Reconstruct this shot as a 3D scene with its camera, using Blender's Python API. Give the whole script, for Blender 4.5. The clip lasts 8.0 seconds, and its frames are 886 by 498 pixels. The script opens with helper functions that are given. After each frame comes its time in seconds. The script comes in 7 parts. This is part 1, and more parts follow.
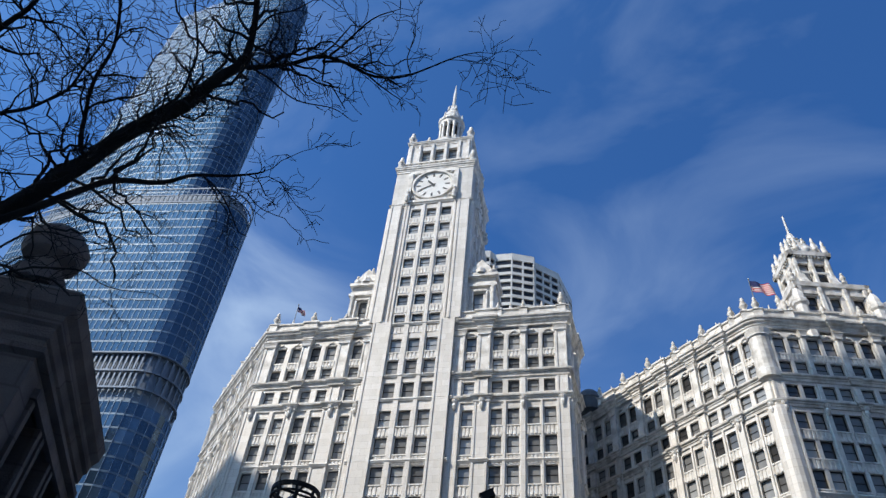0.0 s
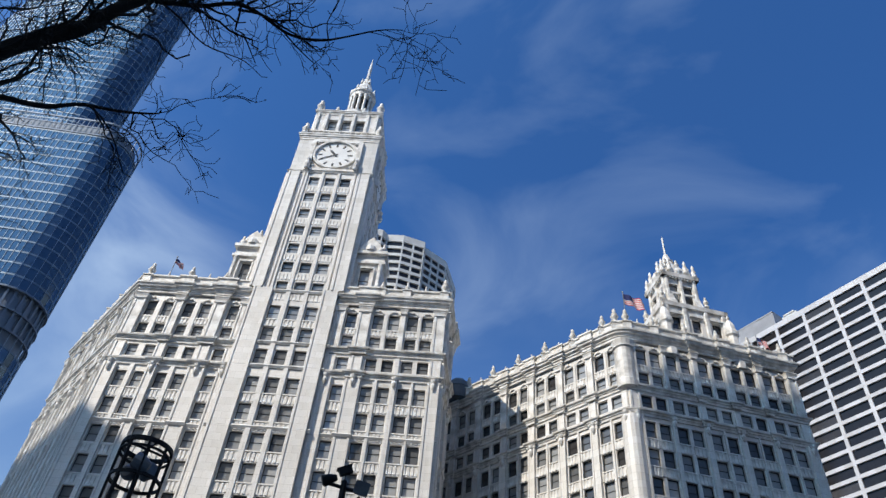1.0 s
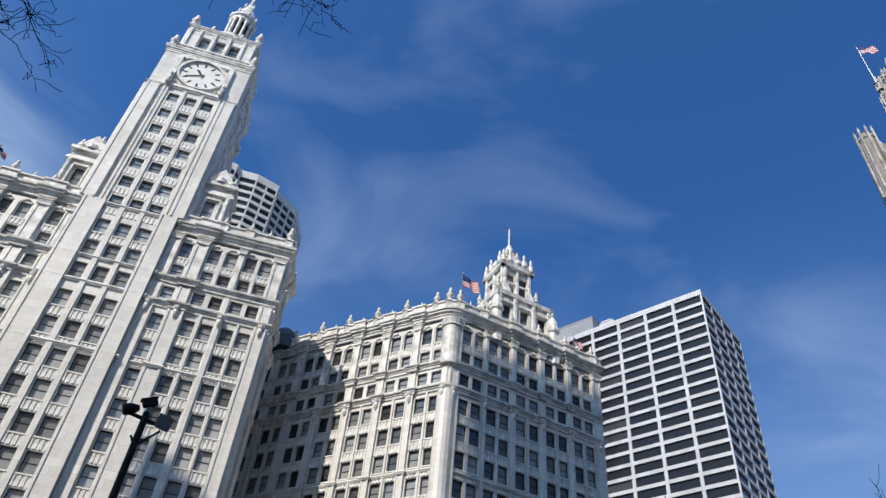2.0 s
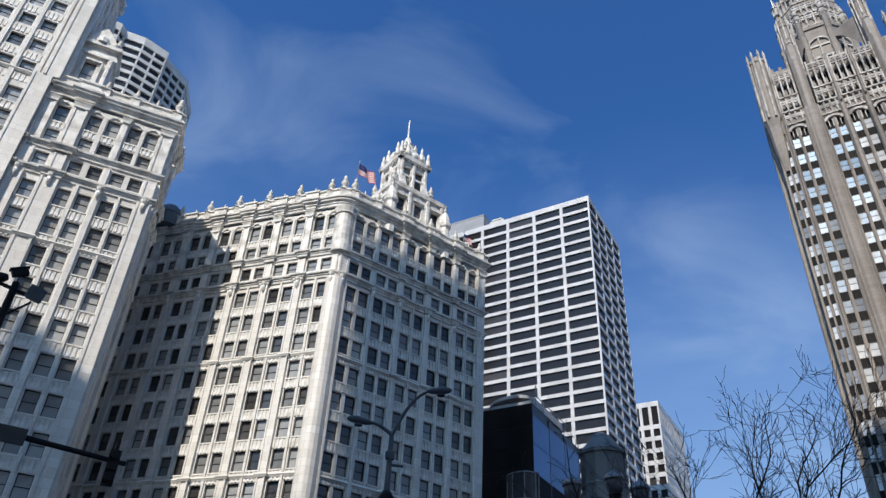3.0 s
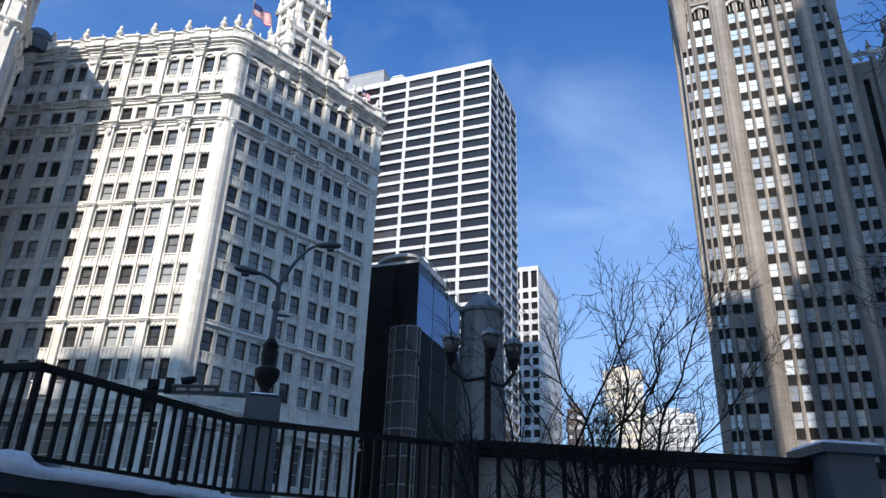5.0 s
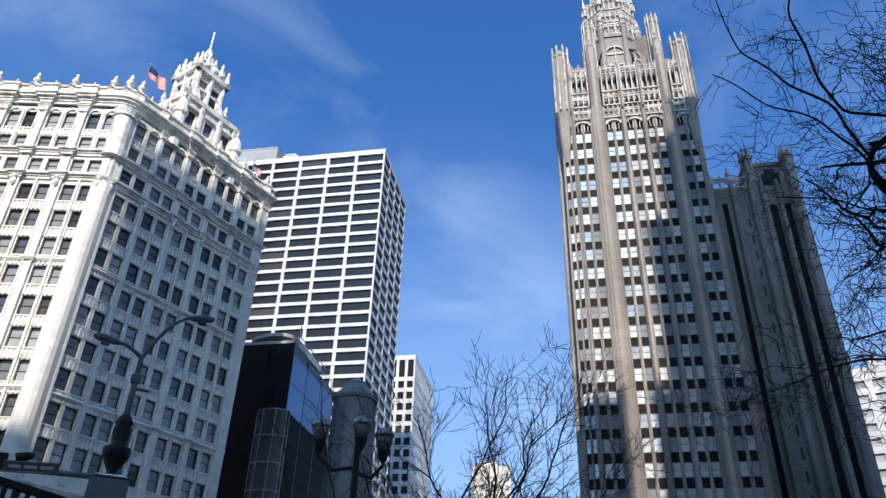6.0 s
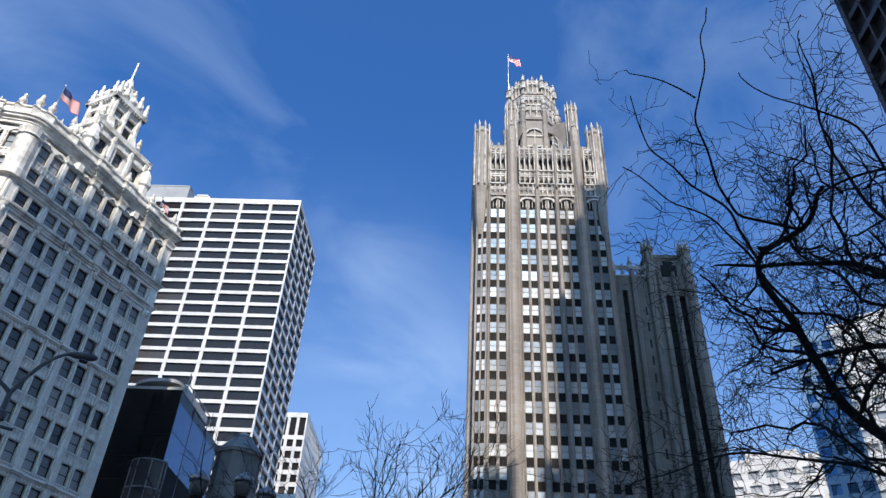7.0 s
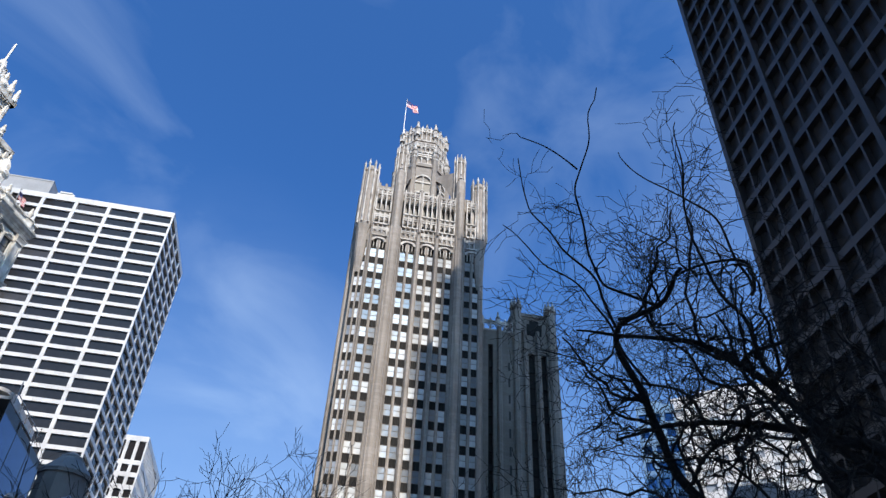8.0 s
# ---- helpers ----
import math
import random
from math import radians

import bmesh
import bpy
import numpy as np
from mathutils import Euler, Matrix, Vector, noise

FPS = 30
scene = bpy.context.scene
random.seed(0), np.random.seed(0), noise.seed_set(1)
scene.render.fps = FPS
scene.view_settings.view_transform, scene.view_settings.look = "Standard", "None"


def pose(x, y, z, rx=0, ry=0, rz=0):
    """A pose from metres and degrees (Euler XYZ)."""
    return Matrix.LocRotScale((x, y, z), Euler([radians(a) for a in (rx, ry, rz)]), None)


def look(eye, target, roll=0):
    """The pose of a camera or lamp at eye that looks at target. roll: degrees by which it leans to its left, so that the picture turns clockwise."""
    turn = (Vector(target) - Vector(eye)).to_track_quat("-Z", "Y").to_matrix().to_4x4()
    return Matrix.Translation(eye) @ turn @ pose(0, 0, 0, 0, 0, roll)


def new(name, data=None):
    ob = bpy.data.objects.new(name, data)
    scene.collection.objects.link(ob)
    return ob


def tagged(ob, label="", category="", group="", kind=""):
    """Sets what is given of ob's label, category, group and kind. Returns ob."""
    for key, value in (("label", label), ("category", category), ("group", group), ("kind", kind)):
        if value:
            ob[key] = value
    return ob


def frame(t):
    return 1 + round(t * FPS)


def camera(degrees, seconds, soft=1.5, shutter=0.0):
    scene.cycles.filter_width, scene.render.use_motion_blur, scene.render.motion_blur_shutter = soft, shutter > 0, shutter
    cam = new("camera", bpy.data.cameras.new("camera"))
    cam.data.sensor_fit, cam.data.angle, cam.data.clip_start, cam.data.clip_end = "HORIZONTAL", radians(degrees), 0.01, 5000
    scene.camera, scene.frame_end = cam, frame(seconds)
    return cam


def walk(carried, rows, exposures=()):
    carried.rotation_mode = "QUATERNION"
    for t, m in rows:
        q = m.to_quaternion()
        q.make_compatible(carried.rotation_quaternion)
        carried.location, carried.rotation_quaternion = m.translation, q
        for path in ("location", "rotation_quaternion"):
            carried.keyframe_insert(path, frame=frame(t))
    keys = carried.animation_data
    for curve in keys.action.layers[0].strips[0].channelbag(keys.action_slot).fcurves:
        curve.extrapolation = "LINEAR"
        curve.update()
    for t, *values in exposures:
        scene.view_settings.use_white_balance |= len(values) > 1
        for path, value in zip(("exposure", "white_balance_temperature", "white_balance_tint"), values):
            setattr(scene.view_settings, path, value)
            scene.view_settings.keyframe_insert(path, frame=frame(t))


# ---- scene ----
EYE = 1.6            # the street lies level with the eye; the terrace underfoot is at 0
cam = camera(62.0, 8.0, soft=1.4)
walk(cam, [
    (0.0, pose(0, 0, EYE, 135.268, -4.480, 23.268)),
    (0.5, pose(0, 0, EYE, 134.838, -3.684, 17.811)),
    (1.0, pose(0, 0, EYE, 134.628, -4.382, 11.477)),
    (1.5, pose(0, 0, EYE, 133.797, -4.327, 4.085)),
    (1.7, pose(0, 0, EYE, 133.554, -4.490, 0.432)),
    (2.8, pose(0, 0, EYE, 127.683, -3.221, -13.213)),
    (3.0, pose(0, 0, EYE, 125.130, -2.657, -13.733)),
    (3.5, pose(0, 0, EYE, 119.059, -1.777, -15.932)),
    (4.0, pose(0, 0, EYE, 114.693, -1.493, -17.943)),
    (4.2, pose(0, 0, EYE, 114.203, -1.668, -18.845)),
    (5.3, pose(0, 0, EYE, 115.478, -1.895, -25.539)),
    (5.5, pose(0, 0, EYE, 116.776, -1.842, -28.032)),
    (6.0, pose(0, 0, EYE, 121.586, -1.657, -32.933)),
    (6.5, pose(0, 0, EYE, 125.938, -2.996, -36.856)),
    (7.0, pose(0, 0, EYE, 126.782, -2.562, -42.077)),
    (7.5, pose(0, 0, EYE, 127.013, -2.519, -47.820)),
    (8.0, pose(0, 0, EYE, 130.472, -2.379, -54.117)),
], exposures=[(0.0, 0.65), (1.5, 0.6), (3.0, 0.64), (3.5, 0.72), (4.2, 0.95), (5.5, 1.14), (6.5, 1.08), (7.0, 1.05), (8.0, 1.03)])

# ---- light ----
SUN_AZ, SUN_EL = -143.0, 43.0          # bearing clockwise from +y, and height, in degrees
TO_SUN = Vector((math.sin(radians(SUN_AZ)) * math.cos(radians(SUN_EL)),
                 math.cos(radians(SUN_AZ)) * math.cos(radians(SUN_EL)), math.sin(radians(SUN_EL))))
world = bpy.data.worlds.new("winter_sky")
scene.world = world
world.use_nodes = True
wn, wl = world.node_tree.nodes, world.node_tree.links
wn.clear()
sky = wn.new("ShaderNodeTexSky")
sky.sky_type, sky.sun_disc = "NISHITA", False
sky.sun_elevation, sky.sun_rotation = radians(SUN_EL), radians(SUN_AZ)
sky.air_density, sky.dust_density, sky.ozone_density = 1.0, 3.0, 2.6
coord = wn.new("ShaderNodeTexCoord")
stretch = wn.new("ShaderNodeMapping")
stretch.inputs["Rotation"].default_value = (0.5, 0.3, 0.6)
stretch.inputs["Scale"].default_value = (1.6, 2.3, 3.0)
wisps = wn.new("ShaderNodeTexNoise")
wisps.inputs["Scale"].default_value, wisps.inputs["Detail"].default_value = 1.9, 8.0
wisps.inputs["Roughness"].default_value, wisps.inputs["Distortion"].default_value = 0.52, 0.7
cut = wn.new("ShaderNodeValToRGB")
cut.color_ramp.elements[0].position, cut.color_ramp.elements[1].position = 0.48, 0.80
cut.color_ramp.elements[1].color = (0.15, 0.15, 0.15, 1)
veil = wn.new("ShaderNodeMix")
veil.data_type = "RGBA"
veil.inputs["B"].default_value = (5.6, 7.0, 8.6, 1)
deep = wn.new("ShaderNodeMix")
deep.data_type, deep.blend_type = "RGBA", "MULTIPLY"
deep.inputs["Factor"].default_value = 1.0
deep.inputs["B"].default_value = (0.33, 0.755, 1.29, 1)
shine = wn.new("ShaderNodeBackground")
shine.inputs["Strength"].default_value = 0.085
wout = wn.new("ShaderNodeOutputWorld")
wl.new(coord.outputs["Generated"], stretch.inputs["Vector"])
wl.new(stretch.outputs["Vector"], wisps.inputs["Vector"])
wl.new(wisps.outputs["Fac"], cut.inputs["Fac"])
# thin cloud banks: a direction, a spread in degrees, and how dense
ragged = wn.new("ShaderNodeMapRange")
ragged.inputs["From Min"].default_value, ragged.inputs["From Max"].default_value = 0.36, 0.66
ragged.inputs["To Min"].default_value, ragged.inputs["To Max"].default_value = 0.15, 1.25
wl.new(wisps.outputs["Fac"], ragged.inputs["Value"])
banks = cut.outputs["Color"]
for toward, spread_deg, dense in (((-0.64, 0.61, 0.46), 20, 0.22), ((-0.55, 0.57, 0.61), 12, 0.10), ((0.50, 0.72, 0.48), 8, 0.035),
                                  ((0.43, 0.67, 0.61), 7, 0.03), ((-0.10, 0.76, 0.64), 11, 0.05), ((0.57, 0.74, 0.36), 12, 0.06)):
    near_it, fall, thick, total = wn.new("ShaderNodeVectorMath"), wn.new("ShaderNodeMapRange"), wn.new("ShaderNodeMath"), wn.new("ShaderNodeMath")
    near_it.operation, thick.operation, total.operation = "DOT_PRODUCT", "MULTIPLY", "ADD"
    near_it.inputs[1].default_value = Vector(toward).normalized()
    fall.interpolation_type = "SMOOTHSTEP"
    fall.inputs["From Min"].default_value, fall.inputs["From Max"].default_value = math.cos(radians(spread_deg)), 1.0
    fall.inputs["To Min"].default_value, fall.inputs["To Max"].default_value = 0.0, dense
    wl.new(coord.outputs["Generated"], near_it.inputs[0])
    wl.new(near_it.outputs["Value"], fall.inputs["Value"])
    wl.new(fall.outputs["Result"], thick.inputs[0])
    wl.new(ragged.outputs["Result"], thick.inputs[1])
    wl.new(banks, total.inputs[0])
    wl.new(thick.outputs["Value"], total.inputs[1])
    banks = total.outputs["Value"]
wl.new(banks, veil.inputs["Factor"])
wl.new(sky.outputs["Color"], deep.inputs["A"])
wl.new(deep.outputs["Result"], veil.inputs["A"])
split = wn.new("ShaderNodeSeparateXYZ")
rise = wn.new("ShaderNodeMapRange")
rise.interpolation_type = "SMOOTHSTEP"
rise.inputs["From Min"].default_value, rise.inputs["From Max"].default_value = -0.05, 0.72
rise.inputs["To Min"].default_value, rise.inputs["To Max"].default_value = 0.85, 0.0
haze = wn.new("ShaderNodeMix")
haze.data_type = "RGBA"
haze.inputs["B"].default_value = (2.75, 4.0, 5.65, 1)
wl.new(coord.outputs["Generated"], split.inputs["Vector"])
wl.new(split.outputs["Z"], rise.inputs["Value"])
wl.new(rise.outputs["Result"], haze.inputs["Factor"])
wl.new(veil.outputs["Result"], haze.inputs["A"])
wl.new(haze.outputs["Result"], shine.inputs["Color"])
wl.new(shine.outputs["Background"], wout.inputs["Surface"])
sun = new("sun", bpy.data.lights.new("sun", "SUN"))
sun.data.energy, sun.data.angle, sun.data.color = 3.1, radians(0.5), (1.0, 0.915, 0.8)
sun.matrix_world = look(TO_SUN * 400, (0, 0, 0))


# ---- materials ----
def surface(name, base, second=None, grain=3.0, rough=0.7, bump=0.2, metal=0.0, blocks=None, spread=0.0, spec=0.5, streaks=0.0):
    """Base colour broken by coarse stains and fine grain; blocks=(width, height): joints; spread: change from piece to piece."""
    m = bpy.data.materials.new(name)
    m.use_nodes = True
    n, l = m.node_tree.nodes, m.node_tree.links
    bsdf = n["Principled BSDF"]
    bsdf.inputs["Roughness"].default_value, bsdf.inputs["Metallic"].default_value = rough, metal
    bsdf.inputs["Specular IOR Level"].default_value = spec
    tc = n.new("ShaderNodeTexCoord")
    fine, coarse = n.new("ShaderNodeTexNoise"), n.new("ShaderNodeTexNoise")
    fine.inputs["Scale"].default_value, fine.inputs["Detail"].default_value = grain * 6, 8
    coarse.inputs["Scale"].default_value, coarse.inputs["Detail"].default_value = grain * 0.13, 6
    mp = n.new("ShaderNodeMapping")
    mp.inputs["Scale"].default_value = (1, 1, 0.25 if streaks else 1)
    l.new(tc.outputs["Object"], mp.inputs["Vector"])
    l.new(tc.outputs["Object"], fine.inputs["Vector"])
    l.new(mp.outputs["Vector"], coarse.inputs["Vector"])
    ramp = n.new("ShaderNodeValToRGB")
    second = second or tuple(c * 0.7 for c in base)
    ramp.color_ramp.elements[0].color, ramp.color_ramp.elements[1].color = (*second, 1), (*base, 1)
    ramp.color_ramp.elements[0].position, ramp.color_ramp.elements[1].position = 0.33, 0.6
    l.new(coarse.outputs["Fac"], ramp.inputs["Fac"])
    mix = n.new("ShaderNodeMix")
    mix.data_type, mix.blend_type = "RGBA", "MULTIPLY"
    mix.inputs["Factor"].default_value = 0.5
    grey = n.new("ShaderNodeMapRange")
    grey.inputs["From Min"].default_value, grey.inputs["From Max"].default_value = 0.3, 0.7
    grey.inputs["To Min"].default_value, grey.inputs["To Max"].default_value = 0.7, 1.1
    l.new(fine.outputs["Fac"], grey.inputs["Value"])
    l.new(ramp.outputs["Color"], mix.inputs["A"])
    l.new(grey.outputs["Result"], mix.inputs["B"])
    out, height = mix.outputs["Result"], fine.outputs["Fac"]
    if spread:
        oi, vary = n.new("ShaderNodeObjectInfo"), n.new("ShaderNodeHueSaturation")
        mr = n.new("ShaderNodeMapRange")
        mr.inputs["To Min"].default_value, mr.inputs["To Max"].default_value = 1 - spread, 1 + spread
        l.new(oi.outputs["Random"], mr.inputs["Value"])
        l.new(mr.outputs["Result"], vary.inputs["Value"])
        l.new(out, vary.inputs["Color"])
        out = vary.outputs["Color"]
    if blocks:
        turn = n.new("ShaderNodeMapping")
        turn.inputs["Rotation"].default_value = (radians(-90), 0, 0)
        br = n.new("ShaderNodeTexBrick")
        br.inputs["Scale"].default_value, br.inputs["Mortar Size"].default_value = 1.0, 0.018
        br.inputs["Brick Width"].default_value, br.inputs["Row Height"].default_value = blocks
        br.inputs["Color1"].default_value, br.inputs["Color2"].default_value = (1, 1, 1, 1), (0.80, 0.79, 0.76, 1)
        br.inputs["Mortar"].default_value = (0.62, 0.6, 0.56, 1)
        m2 = n.new("ShaderNodeMix")
        m2.data_type, m2.blend_type = "RGBA", "MULTIPLY"
        m2.inputs["Factor"].default_value = 0.8
        l.new(tc.outputs["Object"], turn.inputs["Vector"])
        l.new(turn.outputs["Vector"], br.inputs["Vector"])
        l.new(out, m2.inputs["A"])
        l.new(br.outputs["Color"], m2.inputs["B"])
        out = m2.outputs["Result"]
    l.new(out, bsdf.inputs["Base Color"])
    if bump:
        b = n.new("ShaderNodeBump")
        b.inputs["Strength"].default_value, b.inputs["Distance"].default_value = bump, 0.02
        l.new(height, b.inputs["Height"])
        l.new(b.outputs["Normal"], bsdf.inputs["Normal"])
    return m


def glazing(name, dark, light, share=0.5, rough=0.06, wave=0.04, spec=0.6, island=False, metal=0.0):
    """Window glass over a dark room, a drawn blind or a painted sheen, which differs from pane to pane."""
    m = bpy.data.materials.new(name)
    m.use_nodes = True
    n, l = m.node_tree.nodes, m.node_tree.links
    bsdf = n["Principled BSDF"]
    bsdf.inputs["Roughness"].default_value, bsdf.inputs["Metallic"].default_value = rough, metal
    bsdf.inputs["Specular IOR Level"].default_value = spec
    if island:
        pick = n.new("ShaderNodeNewGeometry").outputs["Random Per Island"]
    else:
        pick = n.new("ShaderNodeObjectInfo").outputs["Random"]
    ramp = n.new("ShaderNodeValToRGB")
    ramp.color_ramp.elements[0].color, ramp.color_ramp.elements[1].color = (*dark, 1), (*light, 1)
    ramp.color_ramp.elements[0].position, ramp.color_ramp.elements[1].position = 1 - share, min(1.0, 1.25 - share * 0.5)
    l.new(pick, ramp.inputs["Fac"])
    tc, ns, b = n.new("ShaderNodeTexCoord"), n.new("ShaderNodeTexNoise"), n.new("ShaderNodeBump")
    ns.inputs["Scale"].default_value = 0.9
    smear = n.new("ShaderNodeMix")
    smear.data_type, smear.blend_type = "RGBA", "MULTIPLY"
    smear.inputs["Factor"].default_value = 0.5
    l.new(ramp.outputs["Color"], smear.inputs["A"])
    l.new(ns.outputs["Fac"], smear.inputs["B"])
    l.new(smear.outputs["Result"], bsdf.inputs["Base Color"])
    b.inputs["Strength"].default_value, b.inputs["Distance"].default_value = wave, 0.3
    l.new(tc.outputs["Object"], ns.inputs["Vector"])
    l.new(ns.outputs["Fac"], b.inputs["Height"])
    l.new(b.outputs["Normal"], bsdf.inputs["Normal"])
    return m


TERRACOTTA = surface("glazed_terracotta", (0.85, 0.82, 0.775), (0.68, 0.655, 0.61), grain=2.2, rough=0.42, bump=0.15, blocks=(1.5, 0.9), streaks=1)
CARVED = surface("carved_terracotta", (0.83, 0.81, 0.765), (0.5, 0.475, 0.43), grain=7.0, rough=0.5, bump=1.0)
LIMESTONE = surface("weathered_limestone", (0.36, 0.322, 0.292), (0.2, 0.177, 0.16), grain=1.6, rough=0.85, bump=0.4, blocks=(1.6, 0.6), streaks=1)
TRACERY = surface("carved_limestone", (0.56, 0.525, 0.49), (0.22, 0.2, 0.185), grain=4.0, rough=0.85, bump=0.7)
SPANDREL = surface("dark_bronze_spandrel", (0.022, 0.021, 0.021), grain=3, spec=0.15, rough=0.75, bump=0.2, spread=0.3)
WHITE_STONE = surface("white_marble_cladding", (0.63, 0.615, 0.615), (0.52, 0.51, 0.515), grain=1.0, rough=0.4, bump=0.05, blocks=(2.4, 1.9))
GREY_METAL = surface("grey_metal_siding", (0.34, 0.34, 0.35), grain=1, rough=0.5, bump=0.1)
PALE_CONCRETE = surface("pale_concrete", (0.62, 0.61, 0.58), (0.5, 0.49, 0.46), grain=1.5, rough=0.8, bump=0.2)
BRIDGE_STONE = surface("dark_brown_limestone", (0.2, 0.17, 0.165), (0.1, 0.085, 0.082), grain=7, rough=0.9, bump=0.8, blocks=(1.1, 0.45))
DARK_CLADDING = surface("dark_anodised_cladding", (0.054, 0.047, 0.045), (0.042, 0.036, 0.035), grain=1.2, rough=0.45, bump=0.1)
BLACK_PANEL = surface("black_polished_granite", (0.012, 0.012, 0.013), grain=2, spec=0.25, rough=0.25, bump=0.02)
IRON = surface("black_painted_iron", (0.018, 0.016, 0.016), grain=8, spec=0.2, rough=0.5, bump=0.2)
GREY_PAINT = surface("grey_painted_steel", (0.10, 0.12, 0.14), grain=5, rough=0.5, bump=0.1)
STEEL = surface("galvanised_steel", (0.35, 0.36, 0.37), grain=8, rough=0.4, bump=0.1, metal=0.6)
WALL_STONE = surface("dark_granite", (0.055, 0.055, 0.06), (0.03, 0.03, 0.034), grain=6, rough=0.7, bump=0.4, blocks=(1.2, 0.5))
SNOW = surface("snow", (0.86, 0.88, 0.92), (0.76, 0.79, 0.85), grain=3, rough=0.75, bump=0.8)
BARK = surface("dark_wet_bark", (0.022, 0.019, 0.018), (0.012, 0.011, 0.011), grain=14, rough=0.9, bump=0.9)
PAVING = surface("paving_concrete", (0.42, 0.41, 0.39), (0.32, 0.31, 0.30), grain=2, rough=0.85, bump=0.3)
ASPHALT = surface("asphalt", (0.05, 0.05, 0.052), grain=8, rough=0.9, bump=0.4)
CLOCK_WHITE = surface("white_clock_enamel", (0.85, 0.84, 0.80), (0.78, 0.77, 0.73), grain=4, rough=0.4, bump=0.05)
BLACK_PAINT = surface("black_paint", (0.015, 0.015, 0.015), grain=5, rough=0.5, bump=0.0)
# Pale warm colour picked to bounce fill light off the unseen shade casters.
CASTER_CREAM = surface("cream_shade_caster_wall", (0.80, 0.75, 0.67), (0.70, 0.65, 0.58), grain=1.0, rough=0.8, bump=0.1)
ROOM = surface("dim_interior", (0.03, 0.029, 0.028), grain=1, rough=0.9, bump=0)
GLOBE = surface("frosted_lamp_glass", (0.13, 0.132, 0.138), (0.09, 0.092, 0.098), grain=6, rough=0.25, bump=0.02)
RED = surface("red_cloth", (0.55, 0.03, 0.04), grain=10, rough=0.8, bump=0.1)
WHITE = surface("white_cloth", (0.8, 0.8, 0.8), grain=10, rough=0.8, bump=0.1)
BLUE = surface("navy_cloth", (0.02, 0.03, 0.14), grain=10, rough=0.8, bump=0.1)
SIGN_GREEN = surface("brown_sign_face", (0.06, 0.055, 0.05), grain=5, rough=0.5, bump=0.0)
SASH_GLASS = glazing("sash_window_glass", (0.06, 0.058, 0.058), (0.42, 0.43, 0.43), share=0.8, rough=0.05)
# Brighter copy of the sash glass: sky sheen painted over drawn blinds.
SHEEN_BLIND_GLASS = glazing("sash_glass_blinds_and_sky_sheen", (0.15, 0.155, 0.16), (0.52, 0.53, 0.53), share=0.9, rough=0.05)
# Pale pane colour stands in for the sky's reflection.
TRIB_GLASS = glazing("old_glass_painted_sky_sheen", (0.30, 0.33, 0.37), (0.90, 0.93, 0.96), share=0.8, rough=0.04, metal=0.12)
STRIP_GLASS = glazing("dark_strip_glass", (0.026, 0.023, 0.023), (0.085, 0.078, 0.076), share=0.4, rough=0.08, wave=0.02, spec=0.35)
BLUE_GLASS = glazing("blue_curtain_wall_glass", (0.05, 0.095, 0.15), (0.12, 0.19, 0.265), share=0.6, rough=0.1, wave=0.03, spec=0.5, island=True, metal=0.7)
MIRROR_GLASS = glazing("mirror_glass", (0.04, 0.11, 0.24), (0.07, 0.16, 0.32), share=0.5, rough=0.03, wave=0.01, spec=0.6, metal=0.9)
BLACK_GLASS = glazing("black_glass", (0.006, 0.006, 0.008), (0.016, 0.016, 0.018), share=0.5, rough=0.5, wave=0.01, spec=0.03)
TOWER_GLASS = glazing("bronze_tinted_glass", (0.046, 0.04, 0.037), (0.07, 0.062, 0.058), share=0.5, rough=0.3, spec=0.12)
OFFICE_GLASS = glazing("shaded_office_glass", (0.024, 0.022, 0.022), (0.05, 0.047, 0.046), share=0.5, rough=0.3, spec=0.05)
# Painted haze: pane tones paled to lower the contrast of distant blocks.
HAZE_GLASS = glazing("far_glass_painted_haze", (0.34, 0.36, 0.39), (0.55, 0.57, 0.6), share=0.6, rough=0.2)


